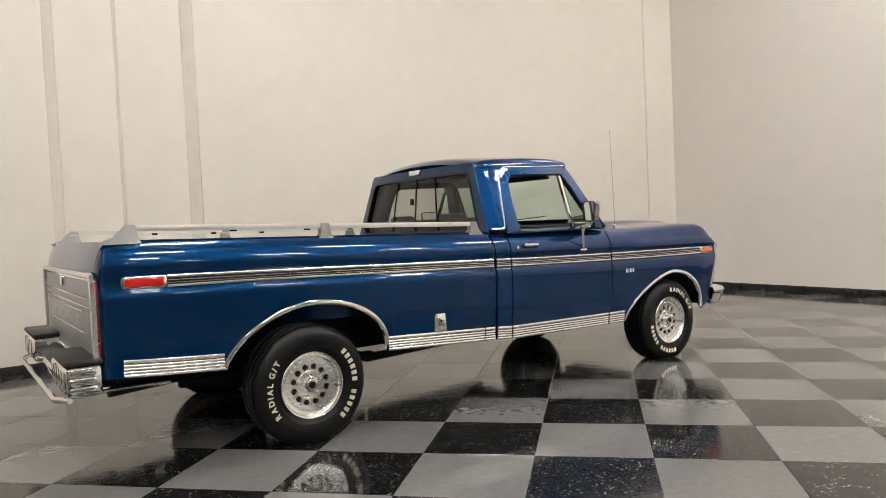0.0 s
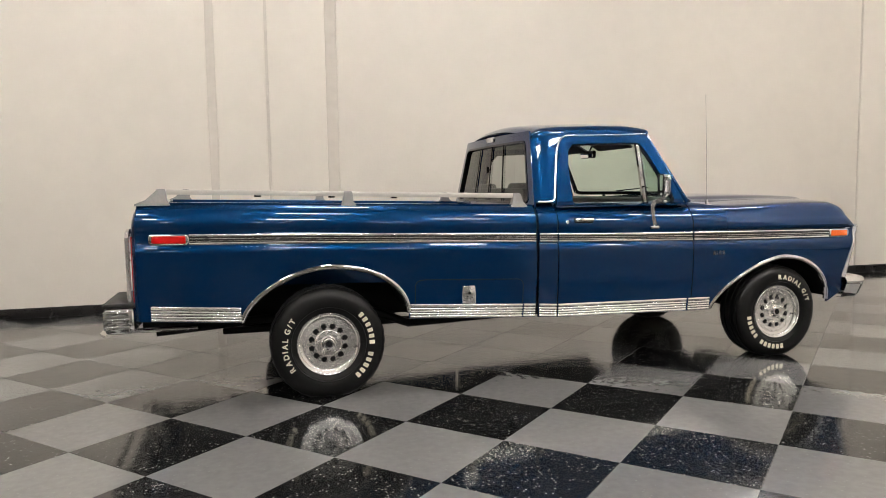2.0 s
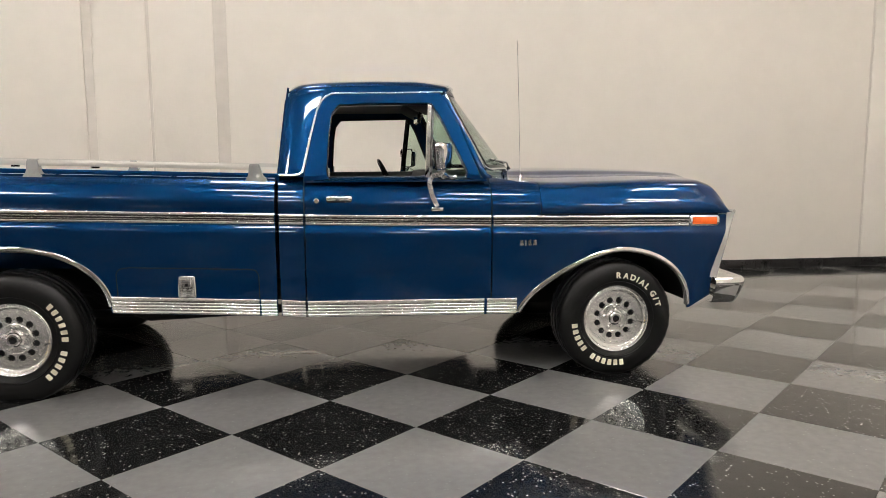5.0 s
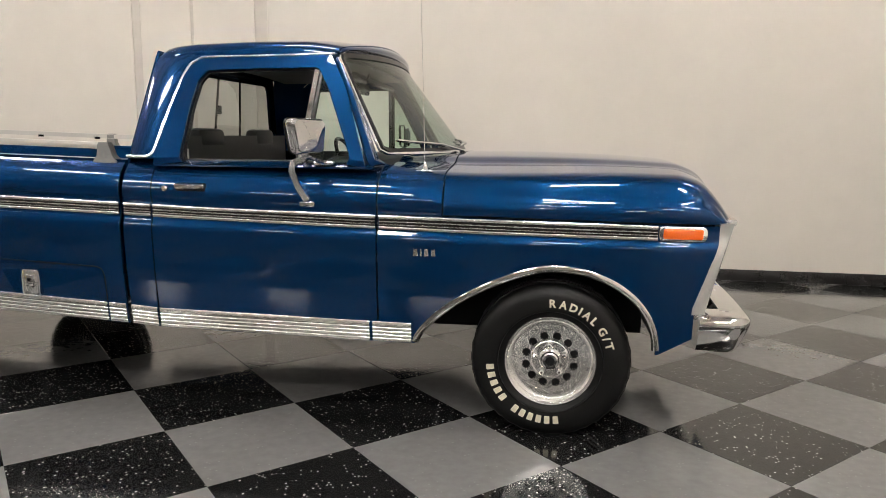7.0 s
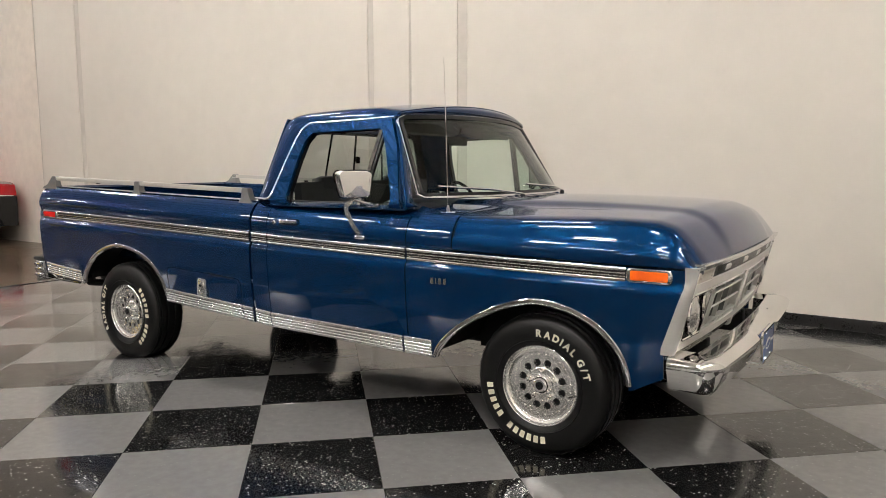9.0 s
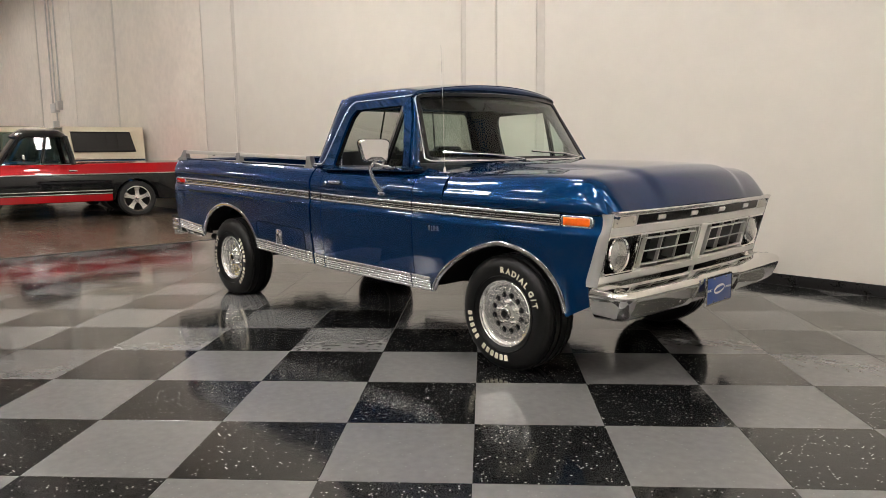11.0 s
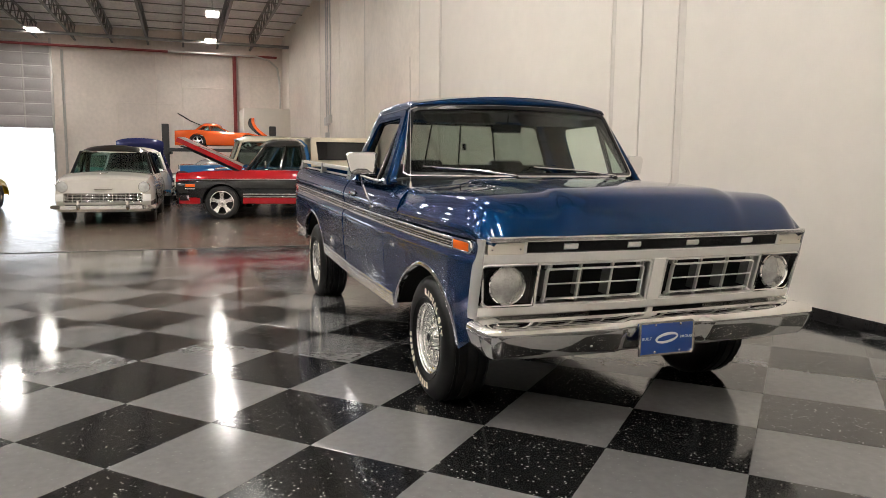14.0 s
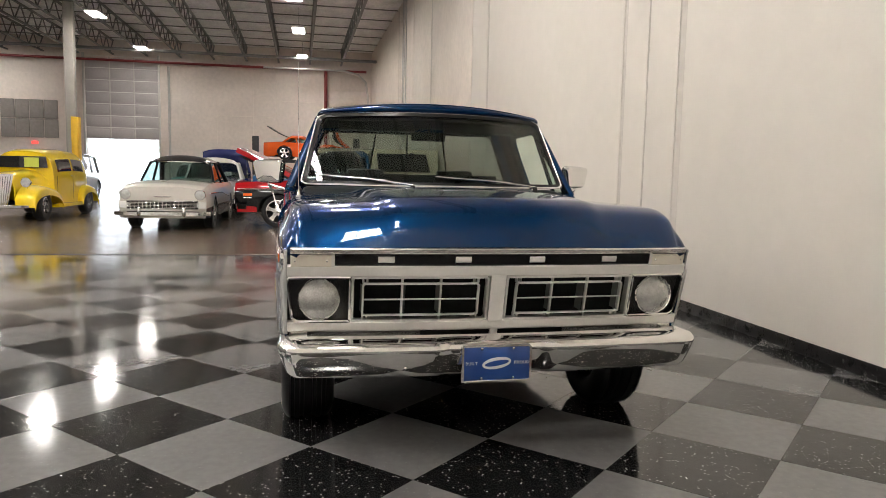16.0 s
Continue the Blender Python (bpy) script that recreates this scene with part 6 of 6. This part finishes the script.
# yellow thirties sedan
def sedan_shell(name, stations, parent, x0, x1, n=26, lo=0.31, power=4.0, off=0.0, a0=0.0, a1=math.pi, material=None, m=33, thick=0.02):
    """Rounded body skin swept along x; stations: (x, half width, top)."""
    w_, h_ = smooth_interp([(p[0], p[1]) for p in stations], 0.06), smooth_interp([(p[0], p[2]) for p in stations], 0.06)

    def fn(x, a):
        c, s = math.cos(a), math.sin(a)
        y = w_(x) * math.copysign(abs(c) ** (2 / power), c)
        return (x, y + math.copysign(off, y), lo + (h_(x) - lo) * max(0.0, s) ** (2 / power) + off * (0.3 if s > 0.5 else 0))
    ob = part(name, gridmesh(fn, lin(x0, x1, n), lin(a0, a1, m)), material, parent, angle=60)
    return solid(ob, thick) if thick else ob


def yellow_sedan(m):
    top = empty("hot_rod", m, "bright yellow thirties hot-rod sedan", "hot rod")
    cabin = [(-2.05, 0.56, 1.18), (-1.98, 0.62, 1.46), (-1.82, 0.67, 1.61), (-1.5, 0.71, 1.70), (-0.6, 0.73, 1.74), (0.25, 0.71, 1.71), (0.50, 0.69, 1.67), (0.60, 0.68, 1.64)]
    hood = [(0.50, 0.64, 1.20), (0.9, 0.56, 1.17), (1.5, 0.44, 1.14), (2.0, 0.36, 1.10)]
    sedan_shell("cabin", cabin, top, -2.05, 0.58, 40, material=YELLOW)
    sedan_shell("hood", hood, top, 0.48, 2.0, 20, 0.46, 2.6, material=YELLOW)
    part("tail_panel", gridmesh(lambda k, z: (-2.05 - 0.03 * (1 - k * k), 0.52 * k, z), lin(-1, 1, 9), lin(0.40, 1.02, 5)), YELLOW, top)
    for sg in (-1, 1):
        for xa, xb in ((-0.52, 0.34), (-1.42, -0.64)):
            angs = (0.38, 0.74) if sg > 0 else (math.pi - 0.74, math.pi - 0.38)
            win = sedan_shell("side_window", cabin, top, xa, xb, 12, off=0.022, a0=angs[0], a1=angs[1], material=DARK_PANE, m=9, thick=0)
        tube("door_seam", [(0.40, sg * 0.705, 0.45), (0.40, sg * 0.71, 1.05)], 0.004, UNDER, top, k=6, side=(1, 0, 0))
        tube("door_seam", [(-0.58, sg * 0.742, 0.45), (-0.58, sg * 0.735, 1.08)], 0.004, UNDER, top, k=6, side=(1, 0, 0))
        box("door_handle", (0.12, 0.03, 0.025), (-0.45, sg * 0.75, 1.05), CHROME, top, 0.008)
        for wx, ln, ht in ((1.45, 0.74, 0.50), (-1.5, 0.60, 0.50)):
            v, f = gridmesh(lambda a, k: (wx + ln * math.sin(a) * (1.0 + (0.25 if a < 0 and wx > 0 else 0)), sg * (0.44 + 0.44 * math.sin(k * 1.571)), 0.33 + ht * max(0.0, math.cos(a)) ** 0.75 * (0.72 + 0.28 * math.cos(k * 1.571)) - 0.16 * max(0, k - 0.8) / 0.2 * 0.6), lin(-1.57, 1.57, 25), lin(0, 1, 12))
            solid(part("flared_fender", (v, f), YELLOW, top, angle=60), 0.02)
            car_wheel(top, wx, sg * 0.72, 0.35, 0.22, sg, 0.2)
        span("running_board", (-0.95, min(sg * 0.58, sg * 0.86), 0.27), (0.75, max(sg * 0.58, sg * 0.86), 0.36), YELLOW, top, 0.015)
        v, f = lathe([(0.001, -0.22), (0.07, -0.16), (0.115, -0.04), (0.12, 0.02), (0.11, 0.03)], 20, "x")
        pod = part("headlamp", ([(p[0] + 1.92, p[1] + sg * 0.58, p[2] + 0.90) for p in v], f), CHROME, top)
        v, f = lathe([(0.11, 0.025), (0.07, 0.04), (0.001, 0.045)], 20, "x")
        part("lens", ([(p[0] + 1.92, p[1] + sg * 0.58, p[2] + 0.90) for p in v], f), LAMP_DULL, pod)
        tube("lamp_stalk", [(1.86, sg * 0.58, 0.80), (1.86, sg * 0.55, 0.66)], 0.02, CHROME, top)
    part("windscreen", gridmesh(lambda k, t: (0.640 - 0.015 * t + 0.045 * (1 - k * k), (0.58 - 0.04 * t) * k, 1.25 + 0.28 * t), lin(-1, 1, 11), lin(0, 1, 5)), DARK_PANE, top)
    part("screen_panel", gridmesh(lambda r, a: (0.575 + 0.05 * (1 - r ** 4), r * 0.70 * math.copysign(abs(math.cos(a)) ** 0.5, math.cos(a)), 0.40 + r * 1.255 * max(0.0, math.sin(a)) ** 0.5), lin(0, 1, 9), lin(0, math.pi, 33)), YELLOW, top)
    shell = part("radiator_shell", gridmesh(lambda k, z: (2.03 + 0.10 * (1 - abs(k)) - 0.05 * (z - 0.4), 0.34 * k * (0.62 + 0.38 * (z - 0.36) / 0.70), z), lin(-1, 1, 15), lin(0.36, 1.10, 8)), BRUSHED, top)
    for i in range(13):
        k = -0.9 + 0.15 * i
        tube("grille_bar", [(2.045 + 0.10 * (1 - abs(k)), 0.22 * k, 0.40), (2.02 + 0.10 * (1 - abs(k)), 0.33 * k, 1.04)], 0.006, CHROME, shell, k=6, side=(1, 0, 0))
    bumper_bar(top, 2.42, 0.78, 0.36, 0.08, 0.05, 0.1)
    box("show_card", (0.01, 0.34, 0.24), (0.69, 0.22, 1.38), mat("yellow show card", (0.55, 0.62, 0.10), 0.6), top)
    span("floor_pan", (-1.95, -0.5, 0.34), (1.9, 0.5, 0.42), UNDER, top)
    return top


yellow_sedan(pose(-14.2, -6.34, 0, 0, 0, -2))

# orange sports car high on a two-post lift
ora = car(pose(-27.2, 0.50, 1.795, 0, 0, 84), "orange low sports car raised on a lift", "sports car", 4.4, 0.93, (-1.15, 1.2), 0.33, 0.24, [(-2.15, 0.82), (-1.2, 0.88), (0.2, 0.80), (1.2, 0.78), (2.15, 0.58)], 0.16, (0.35, -0.25, -0.95, -1.25), 1.14, ORANGE, ORANGE, scale=0.88, crown=0.06, nose_round=0.2, roof_half=0.6, open_front=True)
solid(part("raised_hood", gridmesh(lambda s, k: (2.15 - 0.55 * s - 0.30 * math.sin(s * 2.6), 0.85 * k, 0.55 + 0.95 * s), lin(0, 1, 10), lin(-1, 1, 9)), ORANGE, ora, "front-hinged clamshell hood tipped up"), 0.14)
for sg in (-1, 1):
    part("hood_flank", gridmesh(lambda s, d: (2.12 - 0.55 * s - 0.30 * math.sin(s * 2.6) - 0.26 * d * math.sin(math.pi * (0.15 + 0.7 * s)), sg * 0.80, 0.56 + 0.93 * s), lin(0, 1, 10), (0.0, 0.5, 1.0)), BLACK_TRIM, ora)
part("raised_hatch", sweep([(-0.95, 0, 1.10), (-1.5, 0, 1.32), (-2.05, 0, 1.66)], [(-0.02, -0.6), (0.02, -0.6), (0.02, 0.6), (-0.02, 0.6)], (0.5, 0, 1)), BLACK_TRIM, ora, "black rear hatch standing open")
span("engine", (0.8, -0.45, 0.3), (1.9, 0.45, 0.7), UNDER, ora, 0.06)
LIFT = mat("lift dark steel", (0.03, 0.03, 0.032), 0.5, vary=0.2)
lift = empty("car_lift", Matrix.Translation((-27.2, 0.23, -0.13)), "dark grey two-post car lift", "car lift")
for y in (-2.1, 2.35):
    post = span("post", (-0.15, y - 0.14, 0.13), (0.15, y + 0.14, 2.95), LIFT, lift, 0.02)
    span("post_foot", (-0.35, y - 0.3, 0.13), (0.35, y + 0.3, 0.16), LIFT, lift)
for x in (-0.75, 0.75):
    span("runway", (x - 0.22, -2.0, 1.80), (x + 0.22, 2.3, 1.925), LIFT, lift, 0.01)
for y in (-1.95, 2.2):
    span("cross_tube", (-1.0, y - 0.08, 1.68), (1.0, y + 0.08, 1.80), LIFT, lift, 0.01)

low = car(pose(-25.6, -0.40, 0, 0, 0, -100), "white low sports car parked under the lift", "sports car", 4.4, 0.9, (-1.2, 1.2), 0.32, 0.22, [(-2.15, 0.88), (0.2, 0.85), (2.15, 0.62)], 0.18, (0.5, -0.2, -0.9, -1.5), 1.2, PALE, PALE, nose_round=0.2)
bumper_bar(low, 2.2, 0.85, 0.45, 0.2, 0.06)
gry = car(pose(-21.6, -0.59, 0, 0, 0, -70), "grey sports coupe between the parked cars", "sports car", 4.3, 0.88, (-1.2, 1.2), 0.32, 0.22, [(-2.1, 0.9), (0.2, 0.86), (2.1, 0.66)], 0.18, (0.5, -0.2, -0.9, -1.5), 1.22, SILVER, SILVER, nose_round=0.2)
tea = car(pose(-30.4, -5.03, 0, 0, 0, 5), "pale teal fifties car by the far door", "saloon car", 4.6, 0.88, (-1.35, 1.35), 0.34, 0.19, [(-2.25, 0.95), (0.6, 0.98), (2.25, 0.9)], 0.3, (0.8, 0.4, -0.9, -1.4), 1.52, TEAL, PALE)
drk = car(pose(-24.5, -8.87, 0, 0, 0, 4), "dark off-road wagon with silver top behind the yellow sedan", "off-roader", 4.2, 0.9, (-1.2, 1.25), 0.37, 0.22, [(-2.1, 1.05), (0.6, 1.05), (2.1, 1.0)], 0.4, (0.7, 0.3, -1.7, -2.0), 1.75, BLACK_CAR, SILVER, glass_mat_=DARK_PANE)


# ---- hall fittings ----
def high_bay(x, y, z=6.8):
    """A hanging panel lamp on two wires; some are added above view for light."""
    top = empty("high_bay_lamp", Matrix.Translation((x, y, z)), "white rectangular high-bay panel lamp hanging from joists", "lamp", "high-bay lamps")
    bm = bmesh.new()
    box_bm(bm, (1.24, 0.50, 0.06), (0, 0, 0.045), bevel=0.01)
    part("housing", bm, WHITE_PAINT, top)
    for dy in (-0.122, 0.122):
        box("diffuser", (1.16, 0.20, 0.02), (0, dy, 0.008), LAMP_GLOW, top)
    for dx in (-0.5, 0.5):
        tube("wire", [(dx, 0, 0.07), (dx, 0, DECK_Z - z)], 0.004, STEEL_JOIST, top, k=6, side=(0, -1, 0))
    return top


for lx, ly in ((-30.2, 0.1), (-23.6, 0.1), (-18.0, 0.1), (-9.6, 0.4), (-30.0, -7.2), (-22.6, -7.1), (-18.4, -7.9), (-9.6, -7.4)):
    high_bay(lx, ly)
# out of view: the -4.6 column and -3.2 row are added to brighten walls
for lx in (-4.6, -0.45, 6.0):
    for ly in (0.8, -3.2, -6.8, -14.2):
        high_bay(lx, ly)
# 2.9 column: unseen, added for light at the right end of the showroom
for ly in (-3.2, -6.8, -14.2):
    high_bay(2.9, ly)
for lx in (-30.2, -22.8, -15.6, -8.4):
    high_bay(lx, -14.4)


def joist(y, x0=FAR_X, x1=WALL_X, z0=6.88, z1=7.55):
    """Open-web steel joist along the hall."""
    top = empty("roof_joist", Matrix.Translation((0, y, 0)), "grey open-web steel roof joist", "roof joist", "roof joists")
    for nm, z in (("bottom_chord", z0), ("top_chord", z1)):
        span(nm, (x0, -0.045, z - 0.03), (x1, 0.045, z + 0.03), STEEL_JOIST, top)
    n = int((x1 - x0) / 0.62)
    pts = [(x0 + 0.62 * i, 0, z0 if i % 2 else z1) for i in range(n)]
    part("web", sweep(pts, [(-0.022, -0.022), (0.022, -0.022), (0.022, 0.022), (-0.022, 0.022)], (0, 1, 0)), STEEL_JOIST, top, smooth=False)
    return top


first = in_hall(joist(2.9))
for i in range(1, 13):
    copy_thing(first, HALL @ Matrix.Translation((0, 2.9 - 1.6 * i, 0)))
for x in (-30.5,):
    tagged(in_hall(span("roof_girder", (x - 0.11, BACK_Y, 6.72), (x + 0.11, WALL_Y, 6.84), STEEL_JOIST, bevel=0.01)), "grey steel roof girder across the hall", "roof girder", "roof girders")

for i in range(14):
    x = -31.6 + 1.9 * i
    rod = tube("bridging_rod", [(x, BACK_Y + 0.1, 7.46), (x, WALL_Y - 0.05, 7.46)], 0.022, STEEL_JOIST, None, 6, (0, 0, 1))
    tagged(in_hall(rod), "thin grey steel bridging rod between roof joists", "bridging rod", "bridging rods")
RED_PIPE = mat("red sprinkler paint", (0.24, 0.03, 0.03), 0.5, vary=0.15)
GALV = mat("galvanised conduit", (0.55, 0.53, 0.50), 0.4, 0.5, vary=0.1)
SAFETY = mat("safety yellow paint", (0.75, 0.45, 0.02), 0.5, vary=0.1)
GREY_DOOR = mat("grey door paint", (0.44, 0.41, 0.41), 0.5, vary=0.06, scale=1.5)


def pipe(name, pts, r, material, label, category):
    return tagged(in_hall(tube(name, pts, r, material, None, 10, (0.013, 0.3, 0.95) if abs(pts[0][2] - pts[-1][2]) < 0.5 else (1, 0.02, 0))), label, category)


pipe("sprinkler_main", [(FAR_X + 0.35, BACK_Y + 0.5, 6.55), (FAR_X + 0.35, 4.2, 6.55)], 0.06, RED_PIPE, "dark red sprinkler main along the end wall", "pipe")
pipe("sprinkler_riser", [(FAR_X + 0.3, 2.1, 0.0), (FAR_X + 0.3, 2.1, 6.5)], 0.09, RED_PIPE, "red sprinkler riser on the end wall", "pipe")
pipe("red_post", [(FAR_X + 0.25, -10.2, 0.0), (FAR_X + 0.25, -10.2, 6.5)], 0.17, RED_PIPE, "dark red steel guard post beside the roller door", "post")
pipe("white_conduit", [(FAR_X + 0.08, -5.7, 0.0), (FAR_X + 0.08, -5.7, 6.4)], 0.06, GALV, "pale vertical conduit on the end wall", "conduit")
pipe("corner_duct", [(-31.5, -1.0, 6.4), (-31.5, 3.0, 6.4), (-31.6, 3.7, 6.25), (-31.7, 4.1, 5.9), (-31.7, 4.2, 5.2), (-31.7, 4.22, 3.6)], 0.05, GALV, "pale curved pipe bending down the corner", "pipe")
for dx in (-0.35, 0.0, 0.45):
    pipe("wall_conduit", [(-20.35 + dx, WALL_Y - 0.04, 1.2 if dx == 0 else 2.8), (-20.35 + dx, WALL_Y - 0.04, DECK_Z)], 0.022, GALV, "thin vertical conduit on the long wall", "conduit")
for x, z, w in ((-20.4, 2.74, 0.5), (-19.9, 2.80, 0.22), (-20.4, 2.2, 0.2)):
    bx = box("junction_box", (w, 0.14, 0.28), (x, WALL_Y - 0.07, z), GALV, None, 0.01)
    tagged(in_hall(bx), "grey metal electrical box on the long wall", "junction box")
for y0, y1, z in ((-3.4, -0.6, 4.05), (-0.4, 1.6, 4.9), (2.2, 4.2, 5.6)):
    pipe("wall_conduit", [(FAR_X + 0.05, y0, z), (FAR_X + 0.05, y1, z)], 0.013, WALL_OLD, "thin horizontal conduit on the end wall", "conduit")
for y, z0, z1 in ((-3.4, 2.6, 4.05), (-1.6, 2.6, 6.5), (-0.4, 3.0, 6.5), (2.9, 3.9, 6.5)):
    pipe("wall_conduit", [(FAR_X + 0.05, y, z0), (FAR_X + 0.05, y, z1)], 0.013, WALL_OLD, "thin vertical conduit on the end wall", "conduit")


def roller_door():
    d = empty("door_1", HALL @ Matrix.Translation((FAR_X - 0.06, 0, 0)), "grey sectional roller door, half raised over daylight", "door", kind="structure")
    n = 7
    h = (DOOR_TOP + 0.2 - DOOR_OPEN) / n
    for i in range(n):
        z0 = DOOR_OPEN + i * h
        sec = span("door_section", (0, DOOR_Y0 - 0.05, z0 + 0.0005), (0.05, DOOR_Y1 + 0.05, z0 + h - 0.0005), GREY_DOOR, d, 0.008)
        span("seam_strip", (0.045, DOOR_Y0, z0 + h - 0.035), (0.068, DOOR_Y1, z0 + h - 0.005), WHITE_PAINT, sec, 0.004)
        for k in range(3):
            yc = DOOR_Y0 + (DOOR_Y1 - DOOR_Y0) * (k + 0.5) / 3
            span("raised_panel", (0.05, yc - 0.5, z0 + 0.10), (0.06, yc + 0.5, z0 + h - 0.10), GREY_DOOR, sec, 0.004)
        for k in (1, 2):
            yc = DOOR_Y0 + (DOOR_Y1 - DOOR_Y0) * k / 3
            span("stile", (0.05, yc - 0.03, z0 + 0.005), (0.064, yc + 0.03, z0 + h - 0.04), GALV, sec, 0.004)
    for y in (DOOR_Y0 - 0.06, DOOR_Y1 + 0.06):
        span("door_track", (0.0, y - 0.05, 0), (0.16, y + 0.05, DOOR_TOP + 0.3), GALV, d, 0.01)
    return d


roller_door()
col = empty("steel_column", Matrix.Translation((-24.0, -8.46, 0)), "grey steel column with a yellow painted guard", "column")
span("shaft", (-0.16, -0.17, 0), (0.16, 0.17, DECK_Z), mat("column grey paint", (0.36, 0.34, 0.31), 0.5, vary=0.1, scale=2), col, 0.01)
span("guard", (-0.2, 0.02, 0), (0.2, 0.27, 3.2), SAFETY, col, 0.02, "yellow painted column guard")
pan = empty("wall_panel", HALL @ Matrix.Translation((FAR_X, 0, 0)), "dark grey quilted acoustic panel on the end wall", "acoustic panel")
PANEL = mat("grey felt panel", (0.27, 0.245, 0.23), 0.8, vary=0.15)
for i in range(4):
    for j in range(2):
        y, z = -13.5 + i * 0.65, 2.68 + j * 0.93
        span("pad", (0.0, y + 0.01, z + 0.01), (0.07, y + 0.64, z + 0.92), PANEL, pan, 0.03)
ex = span("exit_sign", (FAR_X + 0.01, -12.15, 2.38), (FAR_X + 0.08, -11.85, 2.52), emitter("exit sign glow", (1.0, 0.10, 0.08), 1.2), None, 0.01)
tagged(in_hall(ex), "small glowing red exit sign on the end wall", "exit sign")
room = span("storage_room", (-32.999, 2.3, 0), (-30.2, WALL_Y - 0.002, 3.8), WALL, None, 0.01)
tagged(in_hall(room), "white boxed-in storage room in the hall corner", "storage room")
for y, x in ((-5.45, -32.5), (-5.0, -32.4)):
    v, f = lathe([(0.17, 0.0), (0.17, 0.03), (0.11, 0.04), (0.03, 0.62), (0.001, 0.63)], 16, "z")
    cn = part("traffic_cone", ([(p[0] + x, p[1] + y, p[2] + 0.002) for p in v], f), ORANGE, None)
    tagged(in_hall(cn), "orange traffic cone standing by the far door", "traffic cone")


# ---- the checkered tile floor ----
def clip(poly, axis, limit, keep_low):
    out = []
    for i, p in enumerate(poly):
        q = poly[(i + 1) % len(poly)]
        pin = (p[axis] <= limit) == keep_low
        qin = (q[axis] <= limit) == keep_low
        if pin:
            out.append(p)
        if pin != qin:
            k = (limit - p[axis]) / (q[axis] - p[axis])
            out.append((p[0] + k * (q[0] - p[0]), p[1] + k * (q[1] - p[1])))
    return out


def slab(poly, cx, cy, top=0.0, depth=0.012, drop=0.0012, edge=0.0018):
    """A thin tile with slightly eased edges."""
    n = len(poly)
    ctr = (sum(p[0] for p in poly) / n, sum(p[1] for p in poly) / n)
    verts = []
    for inset, z in ((edge, top), (0.0, top - drop), (0.0, top - depth)):
        for x, y in poly:
            d = math.hypot(x - ctr[0], y - ctr[1]) or 1
            k = 1 - inset * 1.41 / d
            verts.append((ctr[0] + (x - ctr[0]) * k - cx, ctr[1] + (y - ctr[1]) * k - cy, z))
    faces = [tuple(range(n))]
    for r in (0, 1):
        faces += [(r * n + i, r * n + n + i, r * n + n + (i + 1) % n, r * n + (i + 1) % n) for i in range(n)]
    return verts, faces


def tile_floor():
    floor = structure(span("tile_floor", (EDGE_X + 0.001, BACK_Y - 0.3, -0.3), (WALL_X + 0.3, WALL_Y + 0.3, -0.008), GROUT), "polished black and grey checkered vinyl tile floor", "floor")
    q, h, gap = math.sqrt(0.5), PITCH, 0.0006
    shared = {}
    rest = {0: ([], []), 1: ([], [])}
    count = 0
    for i in range(-34, 34):
        for j in range(-34, 34):
            corners = [(i, j), (i + 1, j), (i + 1, j + 1), (i, j + 1)]
            pts = [((a + b) * h * q, (b - a) * h * q) for a, b in corners]
            cx, cy = sum(p[0] for p in pts) / 4, sum(p[1] for p in pts) / 4
            d = h * q * (1 - gap)
            full = [(cx, cy - d), (cx + d, cy), (cx, cy + d), (cx - d, cy)]
            poly = clip(clip(clip(full, 0, EDGE_X + 0.002, False), 0, WALL_X - 0.001, True), 1, WALL_Y + 0.2, True)
            poly = clip(poly, 1, BACK_Y, False) if poly else poly
            if len(poly) < 3:
                continue
            black = (i + j) % 2 == 0
            whole = len(poly) == 4 and max(abs(a[0] - b[0]) + abs(a[1] - b[1]) for a, b in zip(poly, full)) < 1e-6
            near = -3.4 < cx < 6.9 and -4.7 < cy < 4.3 and count < 300
            if near:
                count += 1
                if whole:
                    if black not in shared:
                        v, f = slab(full, cx, cy)
                        me = bpy.data.meshes.new("tile")
                        me.from_pydata(v, [], f)
                        me.materials.append(TILE_BLACK if black else TILE_GREY)
                        shared[black] = me
                    ob = new("tile", shared[black])
                else:
                    ob = part("tile", slab(poly, cx, cy), TILE_BLACK if black else TILE_GREY, smooth=False)
                ob.location = (cx, cy, 0)
                ob.parent = floor
            else:
                v, f = slab(poly, 0, 0)
                n0 = len(rest[black][0])
                rest[black][0].extend(v)
                rest[black][1].extend(tuple(a + n0 for a in g) for g in f)
    for black in (0, 1):
        tagged(part("far_tiles", (rest[black][0], rest[black][1]), TILE_BLACK if black else TILE_GREY, floor, smooth=False), kind="stuff")


tile_floor()
